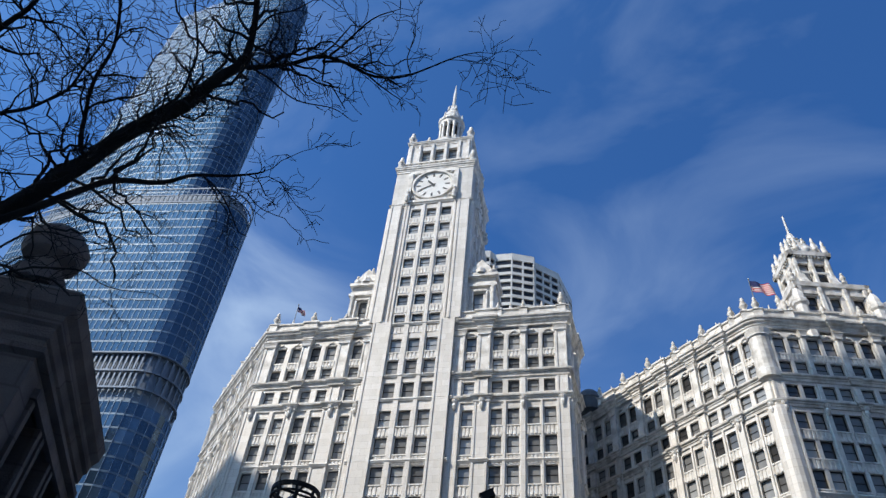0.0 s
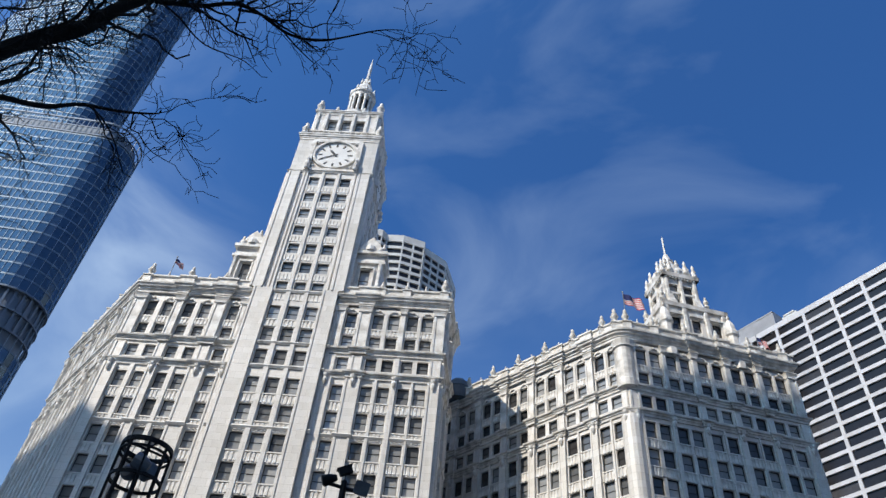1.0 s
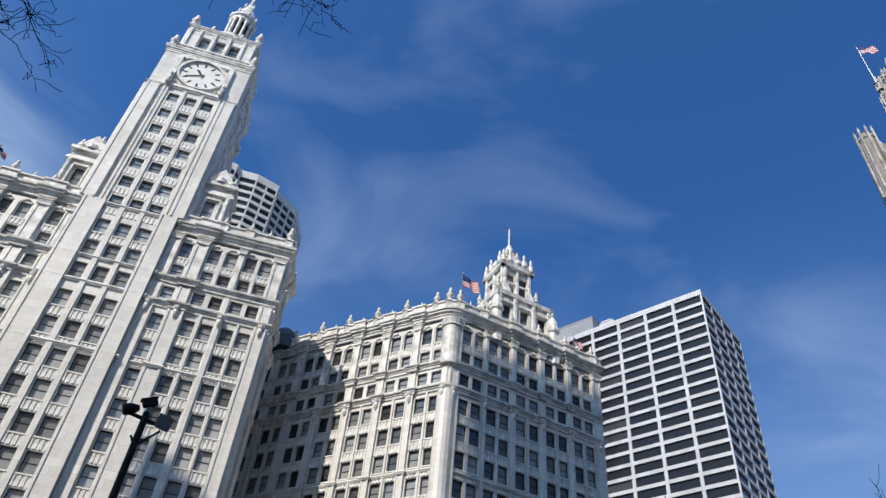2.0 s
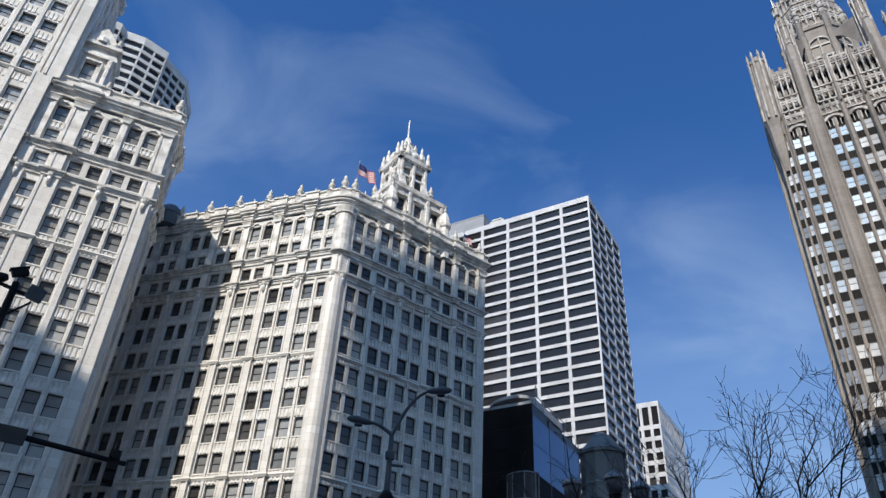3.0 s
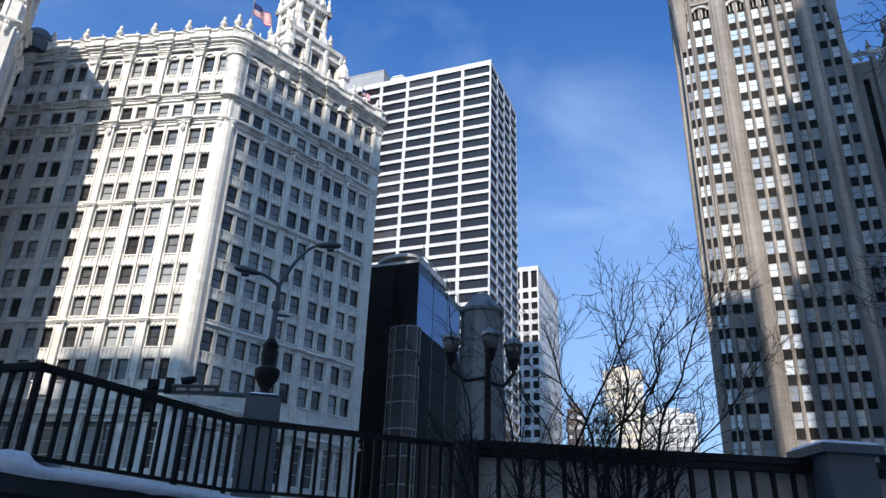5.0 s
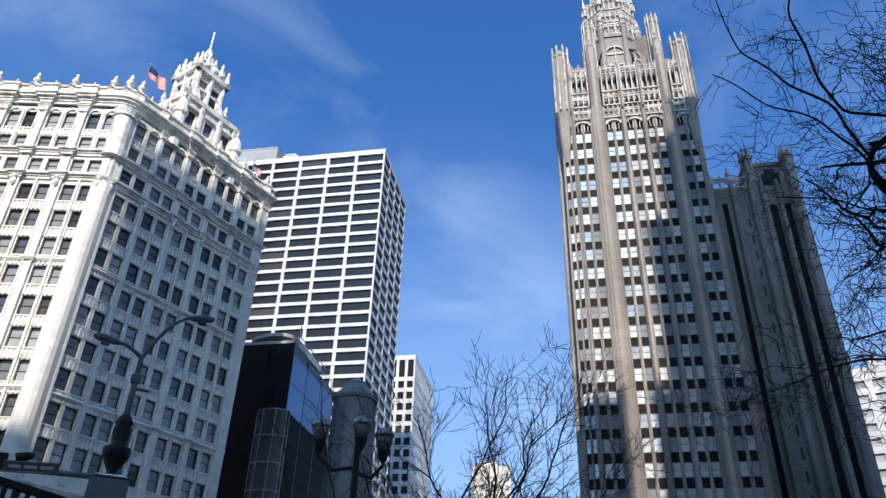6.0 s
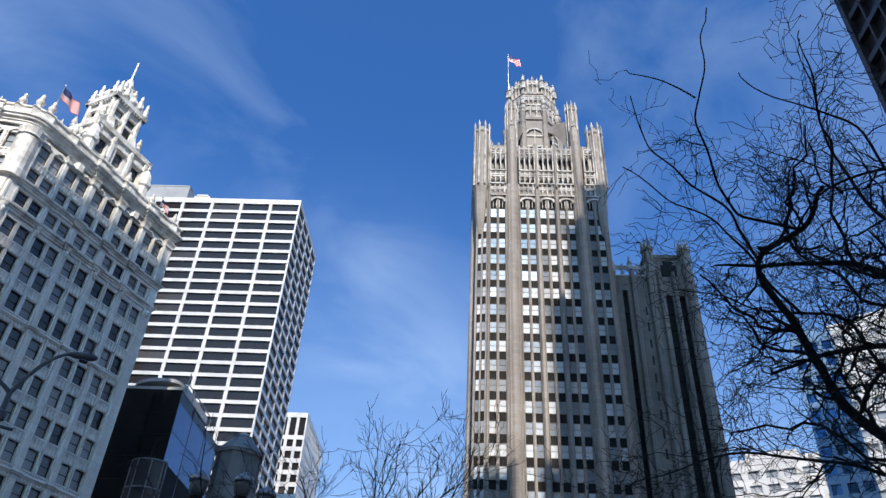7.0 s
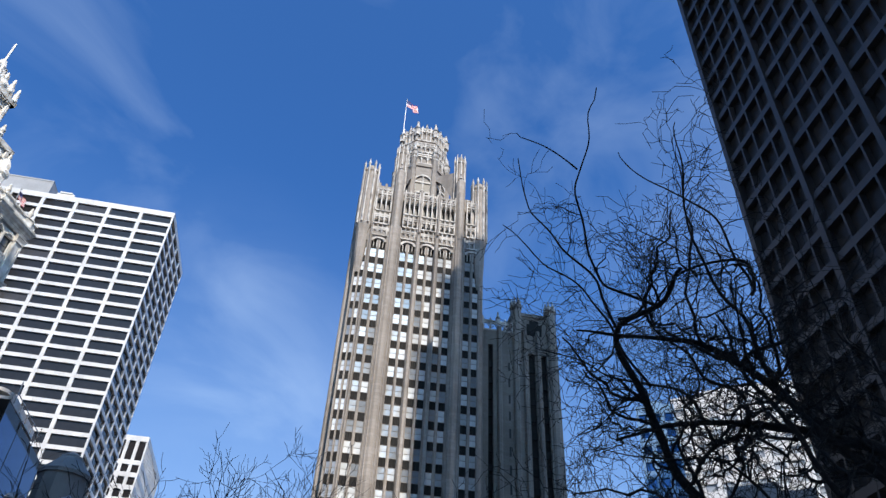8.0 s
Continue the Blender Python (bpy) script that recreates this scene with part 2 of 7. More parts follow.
# ---- building kit ----
class Shell:
    """Gathers vertices and faces of one mesh."""

    def __init__(self):
        self.v, self.f = [], []

    def add(self, verts, faces, m=None):
        k = len(self.v)
        self.v += [tuple(m @ Vector(p)) for p in verts] if m else [tuple(p) for p in verts]
        self.f += [tuple(i + k for i in q) for q in faces]
        return self

    def box(self, x0, x1, y0, y1, z0, z1, m=None, taper=0.0):
        a, t = taper, taper
        vs = [(x0, y0, z0), (x1, y0, z0), (x1, y1, z0), (x0, y1, z0), (x0 + a, y0 + t, z1), (x1 - a, y0 + t, z1), (x1 - a, y1 - t, z1), (x0 + a, y1 - t, z1)]
        return self.add(vs, [(3, 2, 1, 0), (4, 5, 6, 7), (0, 1, 5, 4), (1, 2, 6, 5), (2, 3, 7, 6), (3, 0, 4, 7)], m)

    def prism(self, pts, z0, z1, m=None, scale=1.0):
        n = len(pts)
        cx, cy = sum(p[0] for p in pts) / n, sum(p[1] for p in pts) / n
        vs = [(x, y, z0) for x, y in pts] + [(cx + (x - cx) * scale, cy + (y - cy) * scale, z1) for x, y in pts]
        fs = [(i, (i + 1) % n, n + (i + 1) % n, n + i) for i in range(n)] + [tuple(range(n - 1, -1, -1)), tuple(range(n, 2 * n))]
        return self.add(vs, fs, m)

    def lathe(self, profile, sides=8, m=None):
        """profile: (radius, height) from below upwards."""
        vs, fs = [], []
        for r, z in profile:
            vs += [(r * math.cos(2 * math.pi * (k + 0.5) / sides), r * math.sin(2 * math.pi * (k + 0.5) / sides), z) for k in range(sides)]
        for i in range(len(profile) - 1):
            for k in range(sides):
                a, b = i * sides + k, i * sides + (k + 1) % sides
                fs.append((a, b, b + sides, a + sides))
        fs.append(tuple(range(sides - 1, -1, -1)))
        fs.append(tuple(range(len(vs) - sides, len(vs))))
        return self.add(vs, fs, m)

    def tube(self, pts, radii, sides=6):
        """A round bar along points in space."""
        pts = [Vector(p) for p in pts]
        vs, fs, side = [], [], None
        for i, p in enumerate(pts):
            way = (pts[min(i + 1, len(pts) - 1)] - pts[max(i - 1, 0)])
            if way.length < 1e-9:
                way = Vector((0, 0, 1))
            way.normalize()
            if side is None:
                side = way.orthogonal().normalized()
            side = (side - way * side.dot(way))
            side = side.normalized() if side.length > 1e-6 else way.orthogonal().normalized()
            up = way.cross(side)
            r = radii[i] if isinstance(radii, (list, tuple)) else radii
            vs += [p + (side * math.cos(2 * math.pi * k / sides) + up * math.sin(2 * math.pi * k / sides)) * r for k in range(sides)]
        for i in range(len(pts) - 1):
            for k in range(sides):
                a, b = i * sides + k, i * sides + (k + 1) % sides
                fs.append((a, b, b + sides, a + sides))
        fs += [tuple(range(sides - 1, -1, -1)), tuple(range(len(vs) - sides, len(vs)))]
        return self.add(vs, fs)

    def weld(self):
        """Joins vertices that lie on one another."""
        seen, where, vs = {}, [], []
        for p in self.v:
            key = (round(p[0], 4), round(p[1], 4), round(p[2], 4))
            if key not in seen:
                seen[key] = len(vs)
                vs.append(p)
            where.append(seen[key])
        fs = []
        for q in self.f:
            r = tuple(dict.fromkeys(where[i] for i in q))
            if len(r) > 2:
                fs.append(r)
        self.v, self.f = vs, fs
        return self

    def mesh(self, name, material, smooth=False):
        me = bpy.data.meshes.new(name)
        if len(self.v) < 4000 and name not in ("twig", "branch", "twig_tip"):
            self.weld()
        me.from_pydata(self.v, [], self.f)
        for m in material if isinstance(material, (list, tuple)) else [material]:
            me.materials.append(m)
        if smooth:
            me.polygons.foreach_set("use_smooth", [True] * len(me.polygons))
        me.update()
        return me


def thing(name, at, label, category, group="", kind="", turn=0.0):
    """An empty at a thing's base."""
    ob = new(name)
    ob.empty_display_size = 0.3
    ob.matrix_world = pose(*at, 0, 0, turn)
    return tagged(ob, label, category, group, kind)


def part(name, data, material, parent, label="", m=None, kind="", smooth=False):
    """Links a Shell or a mesh as one mesh object under a thing or a part; m is its place in the world."""
    me = data.mesh(name, material, smooth) if isinstance(data, Shell) else data
    ob = new(name, me)
    if parent is not None:
        ob.parent = parent
        base = Matrix.Identity(4)
        chain = parent
        while chain is not None:
            base = chain.matrix_basis @ base
            chain = chain.parent
        ob.matrix_basis = base.inverted() @ (m if m is not None else Matrix.Identity(4))
    elif m is not None:
        ob.matrix_basis = m
    return tagged(ob, label, kind=kind)


def face(p, q, z=EYE):
    """The plane of a facade from p to q as seen from the street: x along it, y into the building, z up from the street."""
    a = math.degrees(math.atan2(q[1] - p[1], q[0] - p[0]))
    return pose(p[0], p[1], z, 0, 0, a), math.hypot(q[0] - p[0], q[1] - p[1])


def spread_parts(name, me, places, parent, m, limit=300, label=""):
    """Alike pieces: objects of their own on one mesh; those past the limit are joined into one piece of stuff."""
    for p in places[:limit]:
        part(name, me, None, parent, label, m @ p)
    if len(places) > limit:
        vs = [v.co.copy() for v in me.vertices]
        fs = [tuple(p.vertices) for p in me.polygons]
        sh = Shell()
        for p in places[limit:]:
            sh.add(vs, fs, p)
        joined = sh.mesh(name + "_rest", list(me.materials))
        idx = [p.material_index for p in me.polygons] * (len(places) - limit)
        joined.polygons.foreach_set("material_index", idx)
        part(name + "_rest", joined, None, parent, label, m, kind="stuff")


def wall_with_holes(x0, x1, z0, z1, holes, depth=0.35, y=0.0):
    """A facade skin with openings (x0, x1, z0, z1) through it and their reveals."""
    sh = Shell()
    holes = [tuple(round(c, 3) for c in h) for h in holes]
    xs = sorted({x0, x1, *[round(h[0], 3) for h in holes], *[round(h[1], 3) for h in holes]})
    zs = sorted({z0, z1, *[round(h[2], 3) for h in holes], *[round(h[3], 3) for h in holes]})
    xs, zs = [x for x in xs if x0 <= x <= x1], [z for z in zs if z0 <= z <= z1]
    cell = np.zeros((len(xs) - 1, len(zs) - 1), bool)
    xm, zm = (np.array(xs[:-1]) + xs[1:]) / 2, (np.array(zs[:-1]) + zs[1:]) / 2
    for a, b, c, d in holes:
        cell[np.ix_((xm > a) & (xm < b), (zm > c) & (zm < d))] = True
    for i in range(len(xs) - 1):
        j = 0
        while j < len(zs) - 1:
            if cell[i, j]:
                j += 1
                continue
            k = j
            while k < len(zs) - 1 and not cell[i, k]:
                k += 1
            sh.add([(xs[i], y, zs[j]), (xs[i + 1], y, zs[j]), (xs[i + 1], y, zs[k]), (xs[i], y, zs[k])], [(0, 1, 2, 3)])
            j = k
    for a, b, c, d in holes:
        e = y + depth
        sh.add([(a, y, c), (b, y, c), (b, y, d), (a, y, d), (a, e, c), (b, e, c), (b, e, d), (a, e, d)],
               [(0, 4, 5, 1), (1, 5, 6, 2), (2, 6, 7, 3), (3, 7, 4, 0)])
    return sh


def sweep(points, profile, z=0.0):
    """A moulding: profile of (outward, height) along plan points that run left to right as seen from the street, mitred at the corners."""
    pts = [Vector((p[0], p[1])) for p in points]
    n = len(pts)
    outs = []
    for i in range(n):
        dirs = []
        if i > 0:
            dirs.append((pts[i] - pts[i - 1]).normalized())
        if i < n - 1:
            dirs.append((pts[i + 1] - pts[i]).normalized())
        norms = [Vector((d.y, -d.x)) for d in dirs]
        o = sum(norms, Vector((0, 0))).normalized()
        outs.append(o / max(0.35, o.dot(norms[0])))
    sh = Shell()
    k = len(profile)
    vs = [(p.x + o.x * a, p.y + o.y * a, z + b) for p, o in zip(pts, outs) for a, b in profile]
    fs = [(i * k + j, (i + 1) * k + j, (i + 1) * k + j + 1, i * k + j + 1) for i in range(n - 1) for j in range(k - 1)]
    fs += [tuple(range(k - 1, -1, -1)), tuple(range((n - 1) * k, n * k))]
    return sh.add(vs, fs)


def sash_mesh(name, w, h, frame_material, glass_material, rails=1, bar=0.07):
    """A sash window: frame, meeting rail and pane in one mesh, centred, its front at y = 0."""
    fr = Shell()
    a, b = w / 2, h / 2
    fr.box(-a, -a + bar, 0, 0.1, -b, b).box(a - bar, a, 0, 0.1, -b, b)
    fr.box(-a + bar, a - bar, 0, 0.1, -b, -b + bar).box(-a + bar, a - bar, 0, 0.1, b - bar, b)
    for r in range(rails):
        z = -b + h * (r + 1) / (rails + 1)
        fr.box(-a + bar, a - bar, 0.01, 0.09, z - bar * 0.45, z + bar * 0.45)
    gl = Shell()
    gl.add([(-a + bar, 0.06, -b + bar), (a - bar, 0.06, -b + bar), (a - bar, 0.06, b - bar), (-a + bar, 0.06, b - bar)], [(0, 1, 2, 3)])
    return fr.mesh(name, frame_material), gl.mesh("pane", glass_material)


def windows(places, w, h, parent, m, frame_material, glass_material, y=0.3, rails=1, limit=300, name="window", bar=0.07):
    """Sash windows, each with its pane as a part of its own; places: (x, z) of the centres on the facade m."""
    fr, gl = sash_mesh(name, w, h, frame_material, glass_material, rails, bar)
    for x, z in places[:limit]:
        ob = part(name, fr, None, parent, "", m @ Matrix.Translation((x, y, z)))
        part("pane", gl, None, ob, "", m @ Matrix.Translation((x, y, z)))
    if len(places) > limit:
        rest = [Matrix.Translation((x, y, z)) for x, z in places[limit:]]
        spread_parts(name, fr, rest, parent, m, 0)
        spread_parts("pane", gl, rest, parent, m, 0)


def finial(height, urn=True):
    """A terracotta urn or pinnacle."""
    k = height
    if urn:
        prof = [(0.2 * k, 0), (0.2 * k, 0.1 * k), (0.1 * k, 0.16 * k), (0.12 * k, 0.25 * k), (0.2 * k, 0.4 * k), (0.21 * k, 0.48 * k), (0.1 * k, 0.56 * k), (0.15 * k, 0.64 * k), (0.07 * k, 0.78 * k), (0.11 * k, 0.85 * k), (0.02 * k, 1.0 * k)]
    else:
        prof = [(0.16 * k, 0), (0.16 * k, 0.2 * k), (0.1 * k, 0.28 * k), (0.13 * k, 0.5 * k), (0.06 * k, 0.7 * k), (0.09 * k, 0.78 * k), (0.01 * k, 1.0 * k)]
    return Shell().lathe(prof, 8)


def flag_thing(at, height, size, turn, label, lean=0.0):
    """A striped national flag that streams from a pole."""
    ob = thing("flag", at, label, "flag")
    part("pole", Shell().tube([(0, 0, 0), (lean, 0, height)], [0.09, 0.05], 6), STEEL, ob, m=pose(*at, 0, 0, turn))
    part("ball", Shell().lathe([(0.02, 0), (0.12, 0.08), (0.12, 0.16), (0.02, 0.24)], 8), STEEL, ob, m=pose(*at, 0, 0, turn) @ pose(lean, 0, height))
    sh, mats = Shell(), []
    nx, nz = 14, 13
    for i in range(nx + 1):
        for j in range(nz + 1):
            x, z = size * i / nx, height - 0.15 - size * 0.55 * (1 - j / nz)
            drop = 0.28 * size * (i / nx) ** 1.2
            sh.v.append((x * 0.9 + lean, 0.12 * size * math.sin(i * 0.9 + j * 0.12) * (i / nx), z - drop))
    for i in range(nx):
        for j in range(nz):
            a = i * (nz + 1) + j
            sh.f.append((a, a + nz + 1, a + nz + 2, a + 1))
            mats.append(2 if i < 6 and j >= 6 else (0 if j % 2 == 0 else 1))
    me = sh.mesh("cloth", [RED, WHITE, BLUE], True)
    me.polygons.foreach_set("material_index", mats)
    part("cloth", me, None, ob, m=pose(*at, 0, 0, turn))
    return ob


# ---- ground ----
def ground_sheets():
    g = Shell().box(-2500, 2500, -2500, 2500, -1.0, 0.0)
    tagged(part("ground", g, PAVING, None), "grey concrete terrace and ground", "ground", kind="structure")
    st = Shell()
    st.prism([(-900, 14), (-9, 13.2), (-3.9, 10.6), (-1.0, 8.3), (1.1, 9.8), (4.0, 9.8), (10, 8.1), (40, 0), (900, -240), (900, 1400), (-900, 1400)], 0.004, EYE - 0.002)
    tagged(part("road", st, ASPHALT, None), "dark asphalt street above the terrace", "road", kind="structure")


ground_sheets()

# ---- the two white terracotta office buildings ----
CORNICE = [(0, -1.2), (0.18, -1.15), (0.22, -0.8), (0.34, -0.75), (0.34, -0.5), (0.62, -0.35), (0.66, -0.1), (0.82, 0.0), (0.86, 0.22), (0.6, 0.36), (0, 0.4)]
BAND = [(0, -0.75), (0.16, -0.72), (0.2, -0.4), (0.3, -0.36), (0.3, -0.2), (0.5, -0.1), (0.54, 0.1), (0.3, 0.24), (0, 0.3)]
STRING = [(0, -0.3), (0.12, -0.28), (0.28, 0.0), (0.16, 0.18), (0, 0.2)]
PARAPET = [(0.3, 0.0), (0.55, 0.02), (0.55, 0.3), (0.4, 0.32), (0.4, 1.05), (0.58, 1.08), (0.58, 1.3), (0.1, 1.32)]


def fluted(w, depth, n, groove):
    """Plan outline of a fluted strip of width w, front towards -y."""
    pts = [(-w / 2, 0.02), (-w / 2, -depth)]
    step = w / (2 * n + 1)
    for k in range(n):
        x = -w / 2 + step * (2 * k + 1)
        pts += [(x, -depth), (x + step * 0.15, -depth + groove), (x + step * 0.85, -depth + groove), (x + step, -depth)]
    return pts + [(w / 2, -depth), (w / 2, 0.02)]


def spandrel_mesh(w, h):
    """A relief panel with sunk flutes."""
    return Shell().prism(fluted(w, 0.09, 3, 0.08), -h / 2, h / 2).mesh("spandrel", CARVED)


def arch_mesh(w):
    """A small blind arch with a keystone."""
    s, n = Shell(), 8
    for k in range(n):
        a, b = math.pi * k / n, math.pi * (k + 1) / n
        r0, r1 = w * 0.36, w * 0.52
        ps = [(r0 * math.cos(a), r0 * math.sin(a) * 0.8), (r1 * math.cos(a), r1 * math.sin(a) * 0.8), (r1 * math.cos(b), r1 * math.sin(b) * 0.8), (r0 * math.cos(b), r0 * math.sin(b) * 0.8)]
        s.add([(x, -0.14, z) for x, z in ps] + [(x, 0.02, z) for x, z in ps], [(0, 1, 2, 3), (1, 5, 6, 2), (0, 3, 7, 4)])
    s.box(-0.1, 0.1, -0.2, 0.02, w * 0.24, w * 0.5)
    return s.mesh("arch_moulding", CARVED)


def pilaster_mesh(w, z0, z1, out, capital=True):
    """A pier: raised edges with a sunk field between them where it is wide."""
    if w > 1.0:
        e = min(0.26, w * 0.18)
        plan = [(-w / 2, 0), (-w / 2, -out - 0.1), (-w / 2 + e, -out - 0.1), (-w / 2 + e, -out), (w / 2 - e, -out), (w / 2 - e, -out - 0.1), (w / 2, -out - 0.1), (w / 2, 0)]
    else:
        plan = [(-w / 2, 0), (-w / 2, -out * 0.6), (-w * 0.36, -out), (w * 0.36, -out), (w / 2, -out * 0.6), (w / 2, 0)]
    return Shell().prism(plan, z0, z1).mesh("pilaster", CARVED if capital else TERRACOTTA)


def capital_mesh(w, z1, out):
    """A leafy capital: flared block, collar and slab."""
    s, k = Shell(), []
    for z, d in ((z1 - 0.95, 0.02), (z1 - 0.85, 0.1), (z1 - 0.75, 0.03), (z1 - 0.5, 0.08), (z1 - 0.2, 0.2), (z1 - 0.14, 0.12), (z1 - 0.1, 0.24), (z1, 0.24)):
        k.append([(-w / 2 - d, 0.0, z), (-w / 2 - d, -out - d, z), (w / 2 + d, -out - d, z), (w / 2 + d, 0.0, z)])
    vs = [p for r in k for p in r]
    fs = [(4 * i + j, 4 * i + (j + 1) % 4, 4 * i + 4 + (j + 1) % 4, 4 * i + 4 + j) for i in range(len(k) - 1) for j in range(4)]
    return s.add(vs, fs + [(3, 2, 1, 0), (len(vs) - 4, len(vs) - 3, len(vs) - 2, len(vs) - 1)]).mesh("capital", CARVED)


def bracket_mesh():
    s = Shell()
    s.lathe([(0.03, -1.0), (0.2, -0.7), (0.3, -0.3), (0.22, 0.0), (0.34, 0.2), (0.4, 0.5)], 8, Matrix.Translation((0, -0.12, 0)))
    return s.mesh("bracket", CARVED)


SPANDREL_A = {}
ARCH = arch_mesh(1.3)
BRACKET = bracket_mesh()


def terracotta_front(parent, m, x0, x1, groups, rows, w, z_top=60.0, y=0.0, upper=True, base=True, ends=(True, True), low=0.0, foot=13.4, glass=None):
    """One stretch of facade: skin with window openings, sashes, relief panels, pilasters, blind arches."""
    m = m @ Matrix.Translation((0, y, 0))
    cols = [c for g in groups for c in g]
    levels = [(z, 2.25) for z in rows]
    if upper:
        levels += [(51.35, 1.85), (54.75, 1.75), (57.95, 2.5)]
    if base:
        levels.append((foot - 6.4 if foot < 14 else foot - 4.6, 5.2))
    holes = [(c - w / 2, c + w / 2, z - h / 2, z + h / 2) for c in cols for z, h in levels]
    part("wall", wall_with_holes(x0, x1, low, z_top, holes), TERRACOTTA, parent, "", m)
    for z, h in sorted({h for _, h in levels}, reverse=True) and [(None, h) for h in sorted({h for _, h in levels})]:
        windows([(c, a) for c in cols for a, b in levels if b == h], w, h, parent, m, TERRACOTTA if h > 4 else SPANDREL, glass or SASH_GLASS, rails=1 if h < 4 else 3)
    zs = sorted(a for a, _ in levels)
    key = round(w, 2)
    if key not in SPANDREL_A:
        SPANDREL_A[key] = spandrel_mesh(w + 0.25, 1.0)
    tidy = [(c, (a + b) / 2) for c in cols for a, b in zip(zs, zs[1:]) if 2.9 < b - a < 4.2 and not (48.5 < (a + b) / 2 < 53.4) and a > 8]
    spread_parts("spandrel", SPANDREL_A[key], [Matrix.Translation((c, 0, z - 0.05)) for c, z in tidy], parent, m, 160)
    # piers between the groups, thin mullions within them
    edges = [x0] + [e for g in groups for e in (g[0] - w / 2 - 0.16, g[-1] + w / 2 + 0.16)] + [x1]
    top_low = 49.2 if upper else z_top
    for i in range(0, len(edges), 2):
        a, b = edges[i], edges[i + 1]
        if b - a < 0.3 or (i == 0 and not ends[0]) or (i == len(edges) - 2 and not ends[1]):
            continue
        c, d = (a + b) / 2, b - a
        part("pilaster", pilaster_mesh(d, foot if base else low, top_low, 0.28, False), None, parent, "", m @ Matrix.Translation((c, 0, 0)))
        if base and foot > 14:
            part("pilaster", pilaster_mesh(min(d, 1.6), 1.2, foot - 1.0, 0.34), None, parent, "", m @ Matrix.Translation((c, 0, 0)))
            part("capital", capital_mesh(min(d, 1.6), foot - 1.3, 0.42), None, parent, "", m @ Matrix.Translation((c, 0, 0)))
        if upper:
            part("pilaster", pilaster_mesh(min(d, 1.5), 53.3, 60.1, 0.3), None, parent, "", m @ Matrix.Translation((c, 0, 0)))
            part("capital", capital_mesh(min(d, 1.5), 60.1, 0.42), None, parent, "", m @ Matrix.Translation((c, 0, 0)))
            part("pilaster", pilaster_mesh(min(d, 1.3), 50.1, 52.4, 0.22, False), None, parent, "", m @ Matrix.Translation((c, 0, 0)))
            part("bracket", BRACKET, None, parent, "", m @ Matrix.Translation((c, -0.28, 49.0)))
    for g in groups:
        for a, b in zip(g, g[1:]):
            d = b - a - w - 0.34
            if d > 0.12:
                part("mullion", Shell().box(-d / 2, d / 2, -0.2, 0, foot if base else low, top_low), TERRACOTTA, parent, "", m @ Matrix.Translation(((a + b) / 2, 0, 0)))
                if upper:
                    part("mullion", Shell().box(-d / 2 - 0.05, d / 2 + 0.05, -0.16, 0, 53.4, 59.3), TERRACOTTA, parent, "", m @ Matrix.Translation(((a + b) / 2, 0, 0)))
    if upper:
        for c in cols:
            part("arch_moulding", ARCH, None, parent, "", m @ Matrix.Translation((c, 0, 59.25)))
    # window sills and hoods of the lower storeys
    sill = Shell().box(-w / 2 - 0.1, w / 2 + 0.1, -0.12, 0.1, -0.16, 0.0).mesh("sill", TERRACOTTA)
    spread_parts("sill", sill, [Matrix.Translation((c, 0, z - h / 2)) for c in cols for z, h in levels if h < 4], parent, m, 120)


def roofline(parent, pts, at, finials):
    """Parapet with urns and pinnacles; finials: (x, y, height, urn)."""
    part("parapet", sweep(pts, PARAPET, EYE + 61.9), CARVED, parent)
    big, small = {}, {}
    for x, y, k, urn in finials:
        store = big if urn else small
        if k not in store:
            store[k] = finial(k, urn).mesh("finial", CARVED, True)
        part("finial", store[k], None, parent, "", pose(x, y, EYE + 63.15, 0, 0, 20))
        if urn:
            part("pedestal", PEDESTAL, None, parent, "", pose(x, y, EYE + 61.95, 0, 0, 12))


PEDESTAL = Shell().box(-0.55, 0.55, -0.55, 0.55, 0, 1.2).box(-0.65, 0.65, -0.65, 0.65, 1.08, 1.22).mesh("pedestal", CARVED)


def along(p, q, s, out=0.0):
    d = Vector((q[0] - p[0], q[1] - p[1])).normalized()
    return (p[0] + d.x * s + d.y * out, p[1] + d.y * s - d.x * out)


def jogged(p, q, piers, out=0.3, rest=()):
    """Plan of a moulding that steps forward over each pier (centre, width) between p and q."""
    pts = [p]
    for c, d in piers:
        a, b = c - d / 2, c + d / 2
        pts += [along(p, q, a), along(p, q, a, out), along(p, q, b, out), along(p, q, b)]
    return pts + list(rest)


def pier_list(groups, x0, x1, w, widest=1.7):
    """The piers between window groups: (centre, width)."""
    edges = [x0] + [e for g in groups for e in (g[0] - w / 2 - 0.16, g[-1] + w / 2 + 0.16)] + [x1]
    out = []
    for i in range(0, len(edges), 2):
        a, b = edges[i], edges[i + 1]
        if b - a > 0.7:
            d = min(b - a, widest)
            out.append(((a + b) / 2, d))
    return [(c, d) for c, d in out if c - d / 2 > x0 + 0.05 and c + d / 2 < x1 - 0.05]


W_FAR, W_L, W_R, W_BACK = (-76.5, 75.6), (-57.96, 62.21), (-18.58, 70.46), (-19.6, 79.0)
W_REAR, W_REAR2 = (-46.0, 95.0), (-72.0, 92.0)
ROWS_W = [47.2 - 3.66 * k for k in range(10)]


